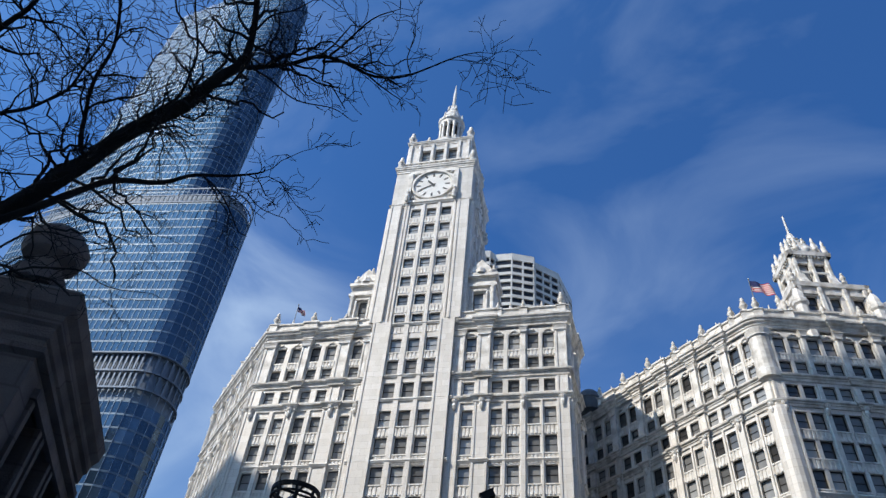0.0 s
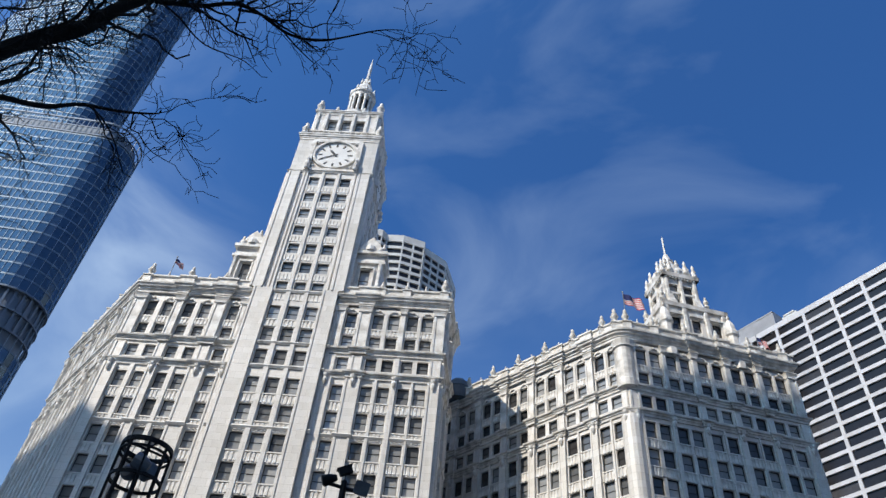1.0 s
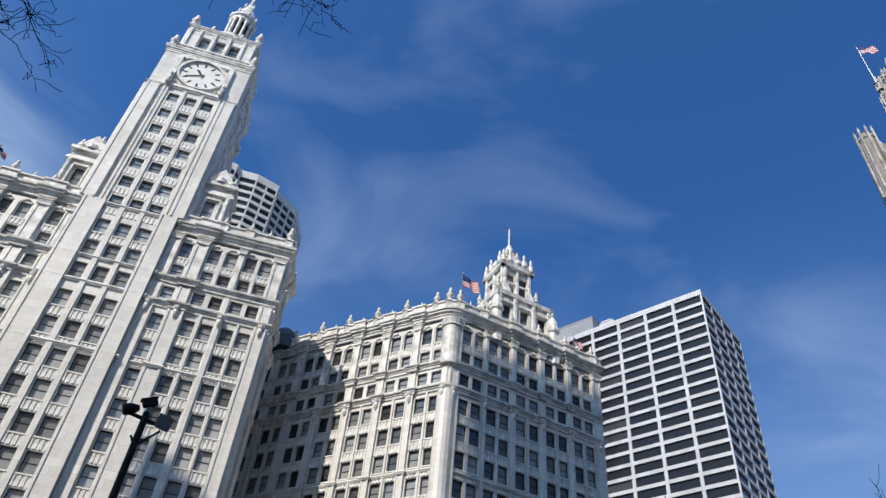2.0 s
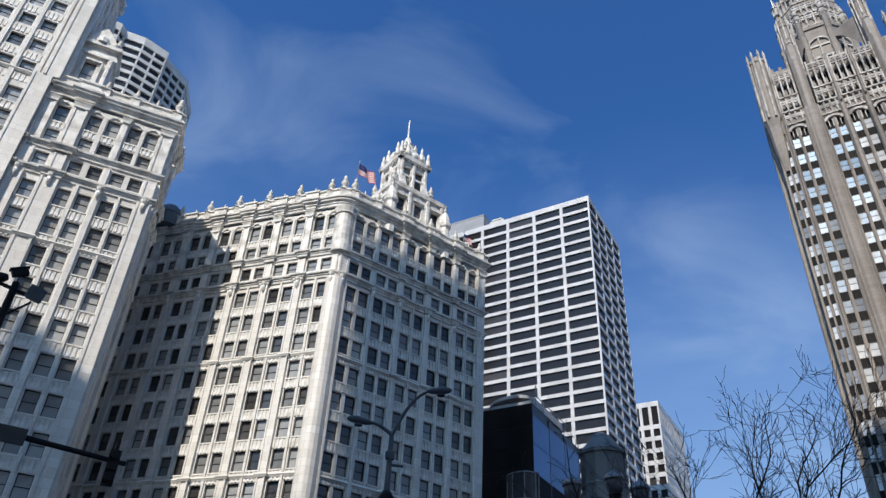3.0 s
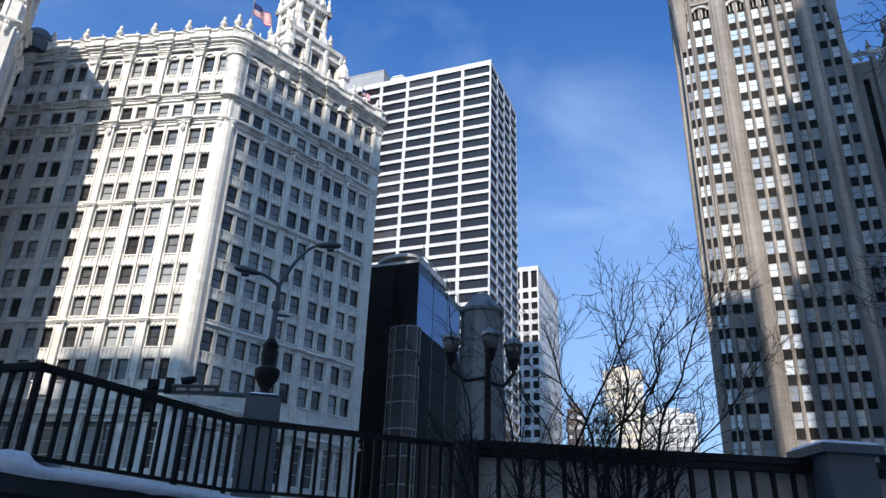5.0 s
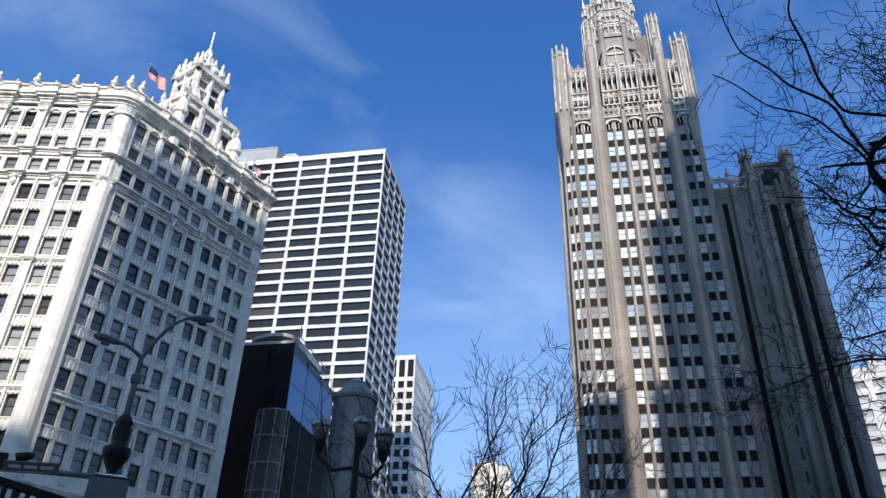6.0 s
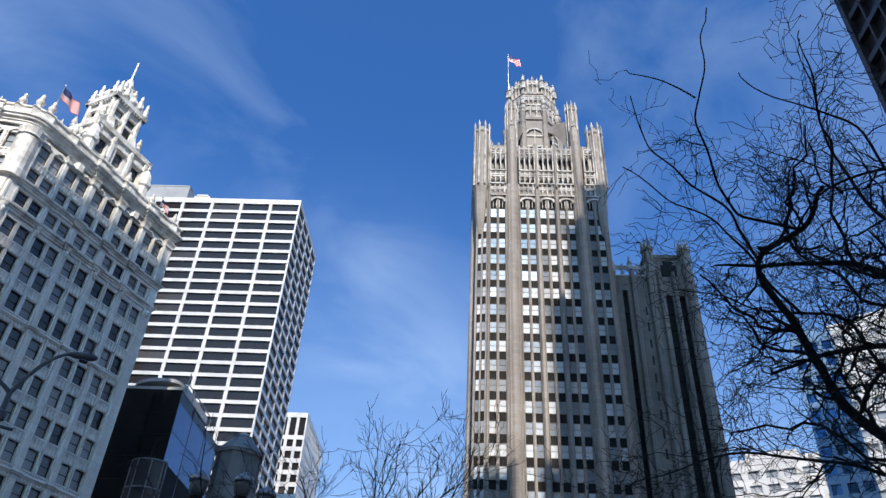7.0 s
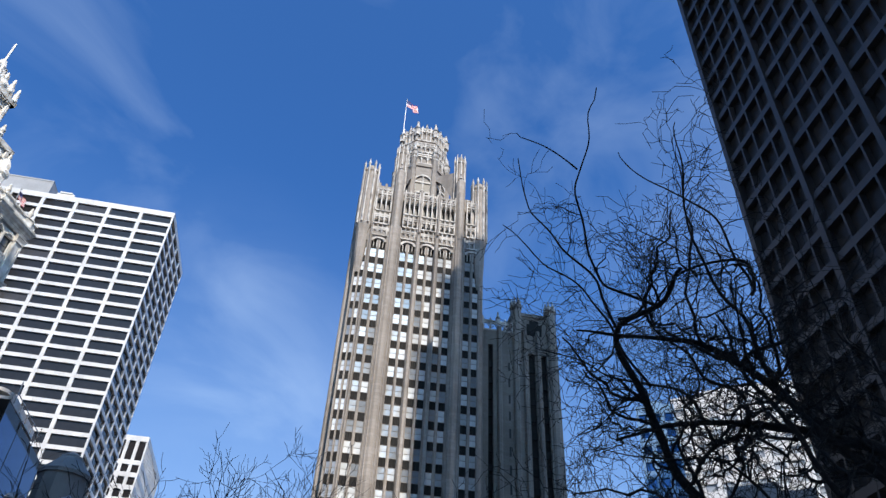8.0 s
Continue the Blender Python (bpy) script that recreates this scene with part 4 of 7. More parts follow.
def turret(ob):
    """The stepped turret over the middle of the avenue front."""
    m, _ = face(A_C, A_R)
    c = m @ Matrix.Translation((11.8, 5.2, 0))
    w1, w2 = 4.6, 2.45
    for k in range(4):
        t = c @ Matrix.Rotation(math.pi / 2 * k, 4, "Z")
        hol = [(d - 0.7, d + 0.7, 64.6, 67.0) for d in (-3.0, 0.0, 3.0)]
        part("turret_wall", wall_with_holes(-w1, w1, 61.5, 69.2, hol, 0.5, -w1), TERRACOTTA, ob, "", t)
        windows([(d, 65.8) for d in (-3.0, 0, 3.0)], 1.4, 2.4, ob, t, SPANDREL, SASH_GLASS, y=-w1 + 0.4)
        hol2 = [(d - 0.75, d + 0.75, 70.6, 75.2) for d in (-1.15, 1.15)]
        part("turret_wall", wall_with_holes(-w2, w2, 69.0, 77.0, hol2, 0.5, -w2), TERRACOTTA, ob, "", t)
        windows([(d, 72.9) for d in (-1.15, 1.15)], 1.5, 4.6, ob, t, SPANDREL, SASH_GLASS, y=-w2 + 0.4, rails=2)
        for x in (-w2 + 0.25, 0, w2 - 0.25):
            part("pilaster", pilaster_mesh(0.5, 69.2, 76.4, 0.3), None, ob, "", t @ Matrix.Translation((x, -w2, 0)))
        part("cornice", Shell().box(-w2 - 0.5, w2 + 0.5, -w2 - 0.5, -w2 + 0.3, 76.4, 77.1, taper=-0.05), CARVED, ob, "", t)
        part("cornice", Shell().box(-w1 - 0.3, w1 + 0.3, -w1 - 0.3, -w1 + 0.2, 68.6, 69.3, taper=-0.05), CARVED, ob, "", t)
        for x in (-w1 + 0.4, -1.6, 1.6, w1 - 0.4):
            part("pilaster", pilaster_mesh(0.6, 61.8, 68.6, 0.25), None, ob, "", t @ Matrix.Translation((x, -w1, 0)))
        # scrolls that lean from the lower stage to the upper one
        for s in (-1, 1):
            scroll = Shell()
            for j in range(8):
                x0, x1 = s * (w2 + 2.1 * j / 8), s * (w2 + 2.1 * (j + 1) / 8)
                za, zb = (69.2 + 4.6 * (1 - q / 8) ** 1.7 for q in (j, j + 1))
                ps = [(x0, 69.1), (x1, 69.1), (x1, zb), (x0, za)]
                scroll.add([(x, -w2 - 0.1, z) for x, z in ps] + [(x, -w2 + 0.9, z) for x, z in ps], [(0, 1, 2, 3), (7, 6, 5, 4), (3, 2, 6, 7)])
            part("scroll", scroll, CARVED, ob, "", t)
        # gable with a round shell and a keystone urn
        gw = w2 * 0.62
        orn = Shell().add([(-gw, -w2 - 0.3, 77.1), (gw, -w2 - 0.3, 77.1), (gw * 0.8, -w2 - 0.25, 78.1), (0, -w2 - 0.1, 79.2), (-gw * 0.8, -w2 - 0.25, 78.1),
                           (-gw, -w2 + 0.5, 77.1), (gw, -w2 + 0.5, 77.1), (gw * 0.8, -w2 + 0.5, 78.1), (0, -w2 + 0.5, 79.2), (-gw * 0.8, -w2 + 0.5, 78.1)],
                          [(0, 1, 2, 3, 4), (0, 4, 9, 5), (4, 3, 8, 9), (3, 2, 7, 8), (2, 1, 6, 7)])
        orn.lathe([(0.55, -0.12), (0.6, 0.0), (0.35, 0.12), (0.15, 0.2)], 10, pose(0, -w2 - 0.28, 77.95, 90, 0, 0))
        part("gable", orn, CARVED, ob, "", t)
        # dentils and window pediments
        rows_of = Shell()
        for j in range(10):
            x = -w2 + 0.3 + (2 * w2 - 0.6) * j / 9
            rows_of.box(x - 0.11, x + 0.11, -w2 - 0.42, -w2, 76.1, 76.4)
        for d in (-3.0, 0.0, 3.0):
            ped = Shell().add([(d - 1.0, -w1 - 0.3, 67.2), (d + 1.0, -w1 - 0.3, 67.2), (d, -w1 - 0.3, 68.0), (d - 1.0, -w1, 67.2), (d + 1.0, -w1, 67.2), (d, -w1, 68.0)], [(0, 1, 2), (0, 2, 5, 3), (1, 4, 5, 2), (0, 3, 4, 1)])
            part("pediment", ped, CARVED, ob, "", t)
        part("transom", Shell().box(-w2, w2, -w2 - 0.2, -w2, 73.2, 73.5), CARVED, ob, "", t)
        part("dentil", rows_of, CARVED, ob, "", t, kind="stuff")
    part("turret_roof", Shell().box(-w1, w1, -w1, w1, 69.0, 69.25).box(-w2, w2, -w2, w2, 76.9, 77.2), PALE_CONCRETE, ob, "", c)
    part("turret_cap", Shell().lathe([(2.5, 77.1), (2.3, 78.0), (1.85, 78.5), (1.6, 79.4), (1.7, 79.6), (1.25, 80.4), (1.0, 81.6), (1.15, 81.9), (0.75, 82.3), (0.4, 83.6)], 8), CARVED, ob, "", c)
    part("spire", Shell().lathe([(0.45, 82.2), (0.2, 83.0), (0.16, 85.0), (0.14, 87.6), (0.02, 87.8)], 6), CARVED, ob, "", c)
    f3 = finial(1.5).mesh("finial", CARVED, True)
    f1, f2 = finial(2.0).mesh("finial", CARVED, True), finial(2.9, False).mesh("finial", CARVED, True)
    kiosk = Shell().lathe([(0.95, 61.6), (0.95, 62.6), (0.75, 62.8), (0.75, 67.0), (1.0, 67.3), (1.05, 67.8), (0.8, 68.1), (0.75, 68.9), (0.5, 69.6), (0.25, 70.0)], 8).mesh("corner_kiosk", CARVED)
    for sx in (-1, 1):
        for sy in (-1, 1):
            part("corner_kiosk", kiosk, None, ob, "", c @ Matrix.Translation((sx * (w1 + 0.2), sy * (w1 + 0.2), -2.2)))
            part("finial", f3, None, ob, "", c @ Matrix.Translation((sx * (w1 + 0.2), sy * (w1 + 0.2), 67.6)))
            part("finial", f2, None, ob, "", c @ Matrix.Translation((sx * (w2 + 0.1), sy * (w2 + 0.1), 77.0)))
            part("finial", f1, None, ob, "", c @ Matrix.Translation((sx * 0.95, sy * 0.95, 80.0)))
            part("finial", f1, None, ob, "", c @ Matrix.Translation((sx * (w2 + 1.0), sy * (w2 + 0.2), 71.6)))
            part("finial", f2, None, ob, "", c @ Matrix.Translation((sx * 1.3, sy * (w2 + 0.05), 77.6)))
            part("finial", f2, None, ob, "", c @ Matrix.Translation((sx * (w2 + 0.05), sy * 1.3, 77.6)))


annex_building()
flag_thing((*along(A_C, A_R, 1.6, -1.2), EYE + 61.5), 8.2, 3.4, 20, "striped flag on a pole at the annex roof corner")
set_farther(flag_thing((*along(W_L, W_R, 2.2, -1.2), EYE + 61.3), 6.8, 1.6, 60, "small striped flag on a pole above the parapet"), 1.07)
flag_thing((*along(A_C, A_R, 21.0, -1.2), EYE + 61.3), 5.6, 2.0, 30, "striped flag hanging limp on a roof pole")


# ---- the neighbouring towers ----
def grid_tower(name, label, corner, ang, left, right, top, bay_l, bay_r, pitch, win_h, col_w, frame_mat, glass, tall_top=0.0, depth=0.5, limit=300):
    """A tower of an even grid of piers and spandrels: corner nearest the eye, one front to its left and one to its right."""
    ob = thing(name, (*corner, EYE), label, "building")
    u = Vector((math.cos(radians(ang)), math.sin(radians(ang))))
    v = Vector((-u.y, u.x))
    p = (corner[0] - u.x * left, corner[1] - u.y * left)
    q = (corner[0] + v.x * right, corner[1] + v.y * right)
    for a, b, bay in ((p, corner, bay_l), (corner, q, bay_r)):
        m, n = face(a, b)
        cols = round(n / bay)
        bw = n / cols
        rows = int((top - 8) / pitch)
        holes, places = [], []
        for i in range(cols):
            for j in range(rows):
                h = win_h
                zc = top - 1.5 - pitch * (j + 0.5) + (pitch - win_h) / 2 - 0.4
                if tall_top and j == 0:
                    continue
                x0, x1 = bw * i + col_w / 2, bw * (i + 1) - col_w / 2
                lo = zc - h / 2
                hi = zc + h / 2 + (pitch * 0.98 if tall_top and j == 1 else 0)
                holes.append((x0, x1, lo, hi))
                places.append(((x0 + x1) / 2, (lo + hi) / 2, x1 - x0, hi - lo))
        part("wall", wall_with_holes(0, n, 0.0, top, holes, depth), frame_mat, ob, "", m)
        by_size = {}
        for x, z, w, h in places:
            by_size.setdefault((round(w, 2), round(h, 2)), []).append((x, z))
        for (w, h), ps in by_size.items():
            sh = Shell().add([(-w / 2, 0, -h / 2), (w / 2, 0, -h / 2), (w / 2, 0, h / 2), (-w / 2, 0, h / 2)], [(0, 1, 2, 3)])
            k = max(1, round(w / 2.0))
            for i in range(1, k):
                x = -w / 2 + w * i / k
                sh.box(x - 0.04, x + 0.04, -0.05, 0.0, -h / 2, h / 2)
            spread_parts("pane", sh.mesh("pane", glass), [Matrix.Translation((x, depth - 0.02, z)) for x, z in ps], ob, m, limit // 2)
    inner = [(p[0] + v.x * 0.6, p[1] + v.y * 0.6), (corner[0] - u.x * 0.6 + v.x * 0.6, corner[1] - u.y * 0.6 + v.y * 0.6),
             (q[0] - u.x * 0.6, q[1] - u.y * 0.6), (p[0] + v.x * right, p[1] + v.y * right)]
    part("roof", Shell().prism(inner, EYE, EYE + top - 0.6), frame_mat, ob)
    return ob, face(p, corner)[0], u, v


G_C = (80.93, 166.7)
g_ob, g_m, *_ = grid_tower("white_grid_tower", "white marble office tower with dark strip windows", G_C, -43, 65.5, 30.0, 150.2, 9.36, 7.5, 3.78, 2.72, 1.0, WHITE_STONE, STRIP_GLASS)
part("penthouse", Shell().box(3.0, 26.5, 4, 24, 149.5, 158.5).box(3.0, 26.5, 3.9, 24.1, 158.2, 158.7), GREY_METAL, g_ob, "grey metal penthouse", g_m)
part("roof_unit", Shell().box(29.5, 34.5, 3, 7, 149.6, 153.5).box(30.2, 33.8, 2.8, 6, 153.5, 154.0), PALE_CONCRETE, g_ob, "", g_m)

S_C = (139.4, 242.1)
grid_tower("far_white_tower", "slim white office tower with square dark windows", S_C, -43, 21.6, 38.0, 120.5, 3.6, 2.4, 4.6, 2.9, 1.15, WHITE_STONE, STRIP_GLASS, tall_top=1)


def river_tower():
    """The apartment tower behind the clock building: angled bays, pale spandrels, dark windows."""
    ob = thing("apartment_tower", (-52, 150, EYE), "pale concrete apartment tower with angled window bays", "building")
    top = 160.0
    plan = [(-92, 141), (-79.5, 146.0), (-74.5, 141.0), (-60.8, 146.5), (-60.0, 148.6), (-55.0, 149.6), (-49.2, 153.3), (-49.6, 155.6), (-44.4, 162.6), (-44.0, 176)]
    for p, q in zip(plan, plan[1:]):
        m, n = face(p, q)
        rows = 22
        pitch = 3.0
        cols = max(1, round(n / 3.4))
        bw = n / cols
        holes = []
        for j in range(rows):
            z = top - 4.6 - pitch * j
            for i in range(cols):
                holes.append((bw * i + 0.25, bw * (i + 1) - 0.25, z, z + 1.9))
        part("wall", wall_with_holes(0, n, 90, top, holes, 0.5), PALE_CONCRETE, ob, "", m)
        w = bw - 0.5
        pane = Shell().add([(-w / 2, 0, -0.95), (w / 2, 0, -0.95), (w / 2, 0, 0.95), (-w / 2, 0, 0.95)], [(0, 1, 2, 3)]).box(-0.05, 0.05, -0.06, 0, -0.95, 0.95).mesh("pane", STRIP_GLASS)
        spread_parts("pane", pane, [Matrix.Translation(((h[0] + h[1]) / 2, 0.45, h[2] + 0.95)) for h in holes], ob, m, 34)
    part("wall", Shell().prism(plan[:1] + [(x - 0.3, y + 0.8) for x, y in plan[1:]] + [(-92, 176)], EYE, EYE + top - 1), PALE_CONCRETE, ob)
    return ob


river_tower()


def glass_tower():
    """The tall blue glass tower: a rounded lower stage, a louvred belt, a set-back upper shaft."""
    ob = thing("glass_skyscraper", (-160, 108, EYE), "tall rounded blue glass skyscraper with steel fins", "building")

    def stage(name, plan, z0, z1, floor=3.75, module=1.6, label=""):
        # plan runs left to right as seen from the street
        pan, fin, slab = Shell(), Shell(), Shell()
        rows = int((z1 - z0) / floor)
        for p, q in zip(plan, plan[1:]):
            m, n = face(p, q, EYE)
            cols = max(1, round(n / (module * 2)))
            bw = n / cols
            for i in range(cols):
                for j in range(rows):
                    z = z0 + floor * j
                    pan.add([(bw * i, 0, z), (bw * (i + 1), 0, z), (bw * (i + 1), 0, z + floor), (bw * i, 0, z + floor)], [(0, 1, 2, 3)], m)
            k = cols * 2 if n > 3 else 1
            for i in range(k):
                x = n * i / k
                fin.box(x - 0.04, x + 0.04, -0.16, 0.0, z0, z1, m)
            for j in range(rows + 1):
                z = z0 + floor * j
                slab.box(0, n, -0.05, 0.0, z - 0.25, z + 0.25, m)
        part(name, pan, BLUE_GLASS, ob, label, kind="stuff")
        part("fin", fin, FIN_STEEL, ob, "polished steel fin", kind="stuff")
        part("floor_edge", slab, TOWER_SPANDREL, ob, kind="stuff")
        return ob

    def rounded(p, q, r, back):
        """The right end of a front from p to q: a half round that turns away and runs back."""
        d = Vector((q[0] - p[0], q[1] - p[1])).normalized()
        nrm = Vector((-d.y, d.x))
        c = Vector(q) + nrm * r
        arc = []
        for k in range(13):
            t = math.pi * 0.9 * k / 12
            arc.append(tuple(c - nrm * r * math.cos(t) + d * r * math.sin(t)))
        arc.append(tuple(Vector(arc[-1]) - d * back))
        return arc

    low = [(-214, 97.0), (-176.5, 97.8)] + rounded((-176.5, 97.8), (-142.7, 108.85), 9.0, 30)
    up = [(-216, 102.5), (-180.5, 103.0)] + rounded((-180.5, 103.0), (-159.6, 109.6), 9.0, 18)
    stage("glass_front", low, 0, 101.2)
    stage("glass_front", low, 112.5, 173.4)
    stage("glass_front", up, 178, 338, label="upper glass shaft")
    louvre = Shell()
    for p, q in zip(low, low[1:]):
        m, n = face(p, q, EYE)
        k = max(1, round(n / 1.5))
        for i in range(k):
            louvre.box(n * i / k + 0.2, n * i / k + 0.75, 0.2, 0.6, 101.5, 112.3, m)
        louvre.box(0, n, -0.35, 0.5, 101.2, 101.7, m).box(0, n, -0.1, 0.7, 106.6, 107.1, m).box(0, n, -0.35, 0.5, 112.2, 112.7, m)
    part("louvre_belt", louvre, LOUVRE_STEEL, ob, "steel louvre belt", kind="stuff")
    part("belt_core", Shell().prism([(x + 0.3, y + 1.2) for x, y in low[:2]] + [(-147 + (x + 147) * 0.9, 116 + (y - 116) * 0.88) for x, y in low[2:]] + [(-212, 128)], EYE + 1, EYE + 177.4), LOUVRE_STEEL, ob)
    rim = Shell()
    for p, q in zip(low, low[1:]):
        m, n = face(p, q, EYE)
        k = max(1, round(n / 1.6))
        rim.box(0, n, -0.2, 0.1, 176.3, 176.7, m).box(0, n, -0.2, 0.3, 173.1, 173.6, m).box(0, n, -0.25, 0.1, 179.4, 180.0, m)
        for i in range(k):
            rim.box(n * i / k - 0.08, n * i / k + 0.08, -0.2, 0.0, 173.6, 179.4, m)
    part("terrace_screen", rim, LOUVRE_STEEL, ob, "steel terrace screen", kind="stuff")
    part("upper_core", Shell().prism([(x + 0.3, y + 1.2) for x, y in up[:2]] + [(-163 + (x + 163) * 0.9, 117 + (y - 117) * 0.88) for x, y in up[2:]] + [(-214, 130)], EYE + 176, EYE + 337), ROOM, ob)
    return ob


FIN_STEEL = surface("brushed_fin_steel", (0.22, 0.29, 0.37), (0.18, 0.25, 0.33), grain=2, rough=0.5, bump=0.0, metal=0.3)
LOUVRE_STEEL = surface("dark_louvre_steel", (0.13, 0.17, 0.23), (0.10, 0.14, 0.19), grain=2, rough=0.6, bump=0.0, metal=0.3)
TOWER_SPANDREL = surface("blue_grey_spandrel", (0.10, 0.155, 0.215), (0.08, 0.13, 0.185), grain=1, rough=0.5, bump=0, metal=0.2)
SKY_SPANDREL = surface("pale_blue_spandrel", (0.22, 0.33, 0.45), (0.17, 0.27, 0.38), grain=1, rough=0.3, bump=0, metal=0.6)
glass_tower()


BAY_GLASS = surface("grey_stair_glass", (0.075, 0.075, 0.08), (0.055, 0.055, 0.06), grain=1, spec=0.2, rough=0.2, bump=0.0)


def black_glass_block():
    """The low black glass block beside the annex: bronze wall, blue mirror side, a paned stair bay, a white canopy on the roof."""
    c = (35.3, 97.4)
    ob = thing("black_glass_building", (*c, EYE), "low black glass building with white curved roof canopy", "building")
    u = Vector((math.cos(radians(-43)), math.sin(radians(-43))))
    v = Vector((-u.y, u.x))
    p = (c[0] - u.x * 10, c[1] - u.y * 10)
    q = (c[0] + v.x * 19, c[1] + v.y * 19)
    m, n = face(p, c)
    part("wall", Shell().box(0, n - 0.06, 0, 6, 0, 45), BLACK_PANEL, ob, "", m)
    for z in [3.2 * k for k in range(1, 14)]:
        part("joint", Shell().box(0, n - 0.1, -0.03, 0, z - 0.03, z + 0.03), IRON, ob, "", m)
    ms, ns = face(c, q)
    bw = ns / 3
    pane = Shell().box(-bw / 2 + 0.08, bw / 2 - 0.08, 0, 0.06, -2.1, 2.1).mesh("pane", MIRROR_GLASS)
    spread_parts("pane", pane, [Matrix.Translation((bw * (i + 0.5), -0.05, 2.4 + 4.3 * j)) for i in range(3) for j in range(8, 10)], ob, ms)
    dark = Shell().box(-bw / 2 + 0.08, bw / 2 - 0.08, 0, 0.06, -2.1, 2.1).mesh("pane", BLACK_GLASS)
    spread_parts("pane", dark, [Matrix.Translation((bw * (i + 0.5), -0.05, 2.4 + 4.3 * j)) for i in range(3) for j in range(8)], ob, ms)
    part("wall", Shell().box(0, ns, 0.05, 4, 0, 44.6), BLACK_PANEL, ob, "", ms)
    for k in range(4):
        part("mullion", Shell().box(bw * k - 0.08, bw * k + 0.08, -0.08, 0.0, 0, 45), BLACK_PANEL, ob, "", ms)
    # half-round stair bay of pale panes in light frames, at the corner
    cx, rb = 8.4, 2.3

    def bay_pt(k, r):
        t = math.pi * k / 8
        return (cx - r * math.cos(t), -r * 0.75 * math.sin(t))

    bay = part("stair_bay", Shell().prism([bay_pt(k, rb) for k in range(9)], 0, 34.2), BAY_GLASS, ob, "half-round paned stair bay with pale frames", m)
    bars = Shell()
    for k in (0, 1, 3, 5, 7, 8):
        x, y = bay_pt(k, rb + 0.05)
        bars.box(x - 0.07, x + 0.07, y - 0.07, y + 0.07, 0, 34.4)
    for j in range(9):
        z = 34.3 - 3.7 * j
        for k in range(8):
            (xa, ya), (xb, yb) = bay_pt(k, rb + 0.06), bay_pt(k + 1, rb + 0.06)
            bars.tube([(xa, ya, z), (xb, yb, z)], 0.1, 5)
    part("glazing_grid", bars, STEEL, bay, "", m)
    can = Shell()
    for i in range(10):
        t0, t1 = math.radians(18 * i), math.radians(18 * (i + 1))
        x0, x1 = 6.3 - 3.5 * math.cos(t0), 6.3 - 3.5 * math.cos(t1)
        z0, z1 = 45.9 + 1.1 * math.sin(t0), 45.9 + 1.1 * math.sin(t1)
        can.add([(x0, 0.4, z0), (x1, 0.4, z1), (x1, 12, z1), (x0, 12, z0), (x0, 0.4, z0 - 0.5), (x1, 0.4, z1 - 0.5), (x1, 12, z1 - 0.5), (x0, 12, z0 - 0.5)],
                [(0, 1, 2, 3), (7, 6, 5, 4), (4, 5, 1, 0), (2, 6, 7, 3)])
    can.box(0.4, 10, 0.5, 0.8, 45, 45.7)
    can.box(0.2, 0.5, 0.5, 12, 45, 46.2).box(9.7, 10.0, 0.5, 12, 45, 46.2)
    part("roof_canopy", can, WHITE_STONE, ob, "white curved roof canopy", m)
    for k in range(5):
        part("roof_post", Shell().tube([(10.2, 1 + 3.0 * k, 45), (10.2, 1 + 3.0 * k, 48.2 if k == 0 else 46.6)], 0.1, 6), STEEL, ob, "", m)
    part("roof_rail", Shell().tube([(10.2, 0.8, 46.5), (10.2, 14, 46.5)], 0.07, 5), STEEL, ob, "", m)
    return ob


black_glass_block()


SLATE = surface("slate_grey_cladding", (0.17, 0.165, 0.168), (0.13, 0.127, 0.13), grain=1.5, rough=0.6, bump=0.15)


def cupola_block():
    """A grey shaded drum with a conical cap beyond the black block."""
    c = (46.5, 98.5)
    ob = thing("domed_turret_building", (*c, EYE), "grey round turret with a shallow conical roof", "building")
    m = pose(*c, EYE)
    part("wall", Shell().lathe([(4.3, 0), (3.7, 26), (3.3, 33.5), (3.3, 38.6)], 12), SLATE, ob, "", m)
    part("roof", Shell().lathe([(3.5, 38.5), (3.55, 39.0), (1.6, 41.2), (1.5, 41.6), (0.3, 42.4)], 12), SLATE, ob, "", m)
    part("band", Shell().lathe([(3.4, 33.6), (3.45, 34.0), (3.4, 34.2)], 12), SLATE, ob, "", m)
    return ob


cupola_block()

# ---- the gothic limestone tower ----
T_P = (75.26, 79.73)
T_U = Vector((math.cos(radians(-43)), math.sin(radians(-43))))
T_V = Vector((-T_U.y, T_U.x))


def gothic_pier(sh, x, w, y, z0, z1, out):
    """A pier with a chamfered front and sunk side faces."""
    sh.add([(x - w / 2, y, z0), (x - w / 2, y - out * 0.5, z0), (x - w / 4, y - out, z0), (x + w / 4, y - out, z0), (x + w / 2, y - out * 0.5, z0), (x + w / 2, y, z0),
            (x - w / 2, y, z1), (x - w / 2, y - out * 0.5, z1), (x - w / 4, y - out, z1), (x + w / 4, y - out, z1), (x + w / 2, y - out * 0.5, z1), (x + w / 2, y, z1)],
           [(0, 1, 7, 6), (1, 2, 8, 7), (2, 3, 9, 8), (3, 4, 10, 9), (4, 5, 11, 10), (6, 7, 8, 9, 10, 11)])


def pinnacle(k):
    return Shell().lathe([(0.15 * k, 0), (0.15 * k, 0.4 * k), (0.19 * k, 0.43 * k), (0.12 * k, 0.48 * k), (0.05 * k, 0.85 * k), (0.075 * k, 0.88 * k), (0.01 * k, k)], 6)


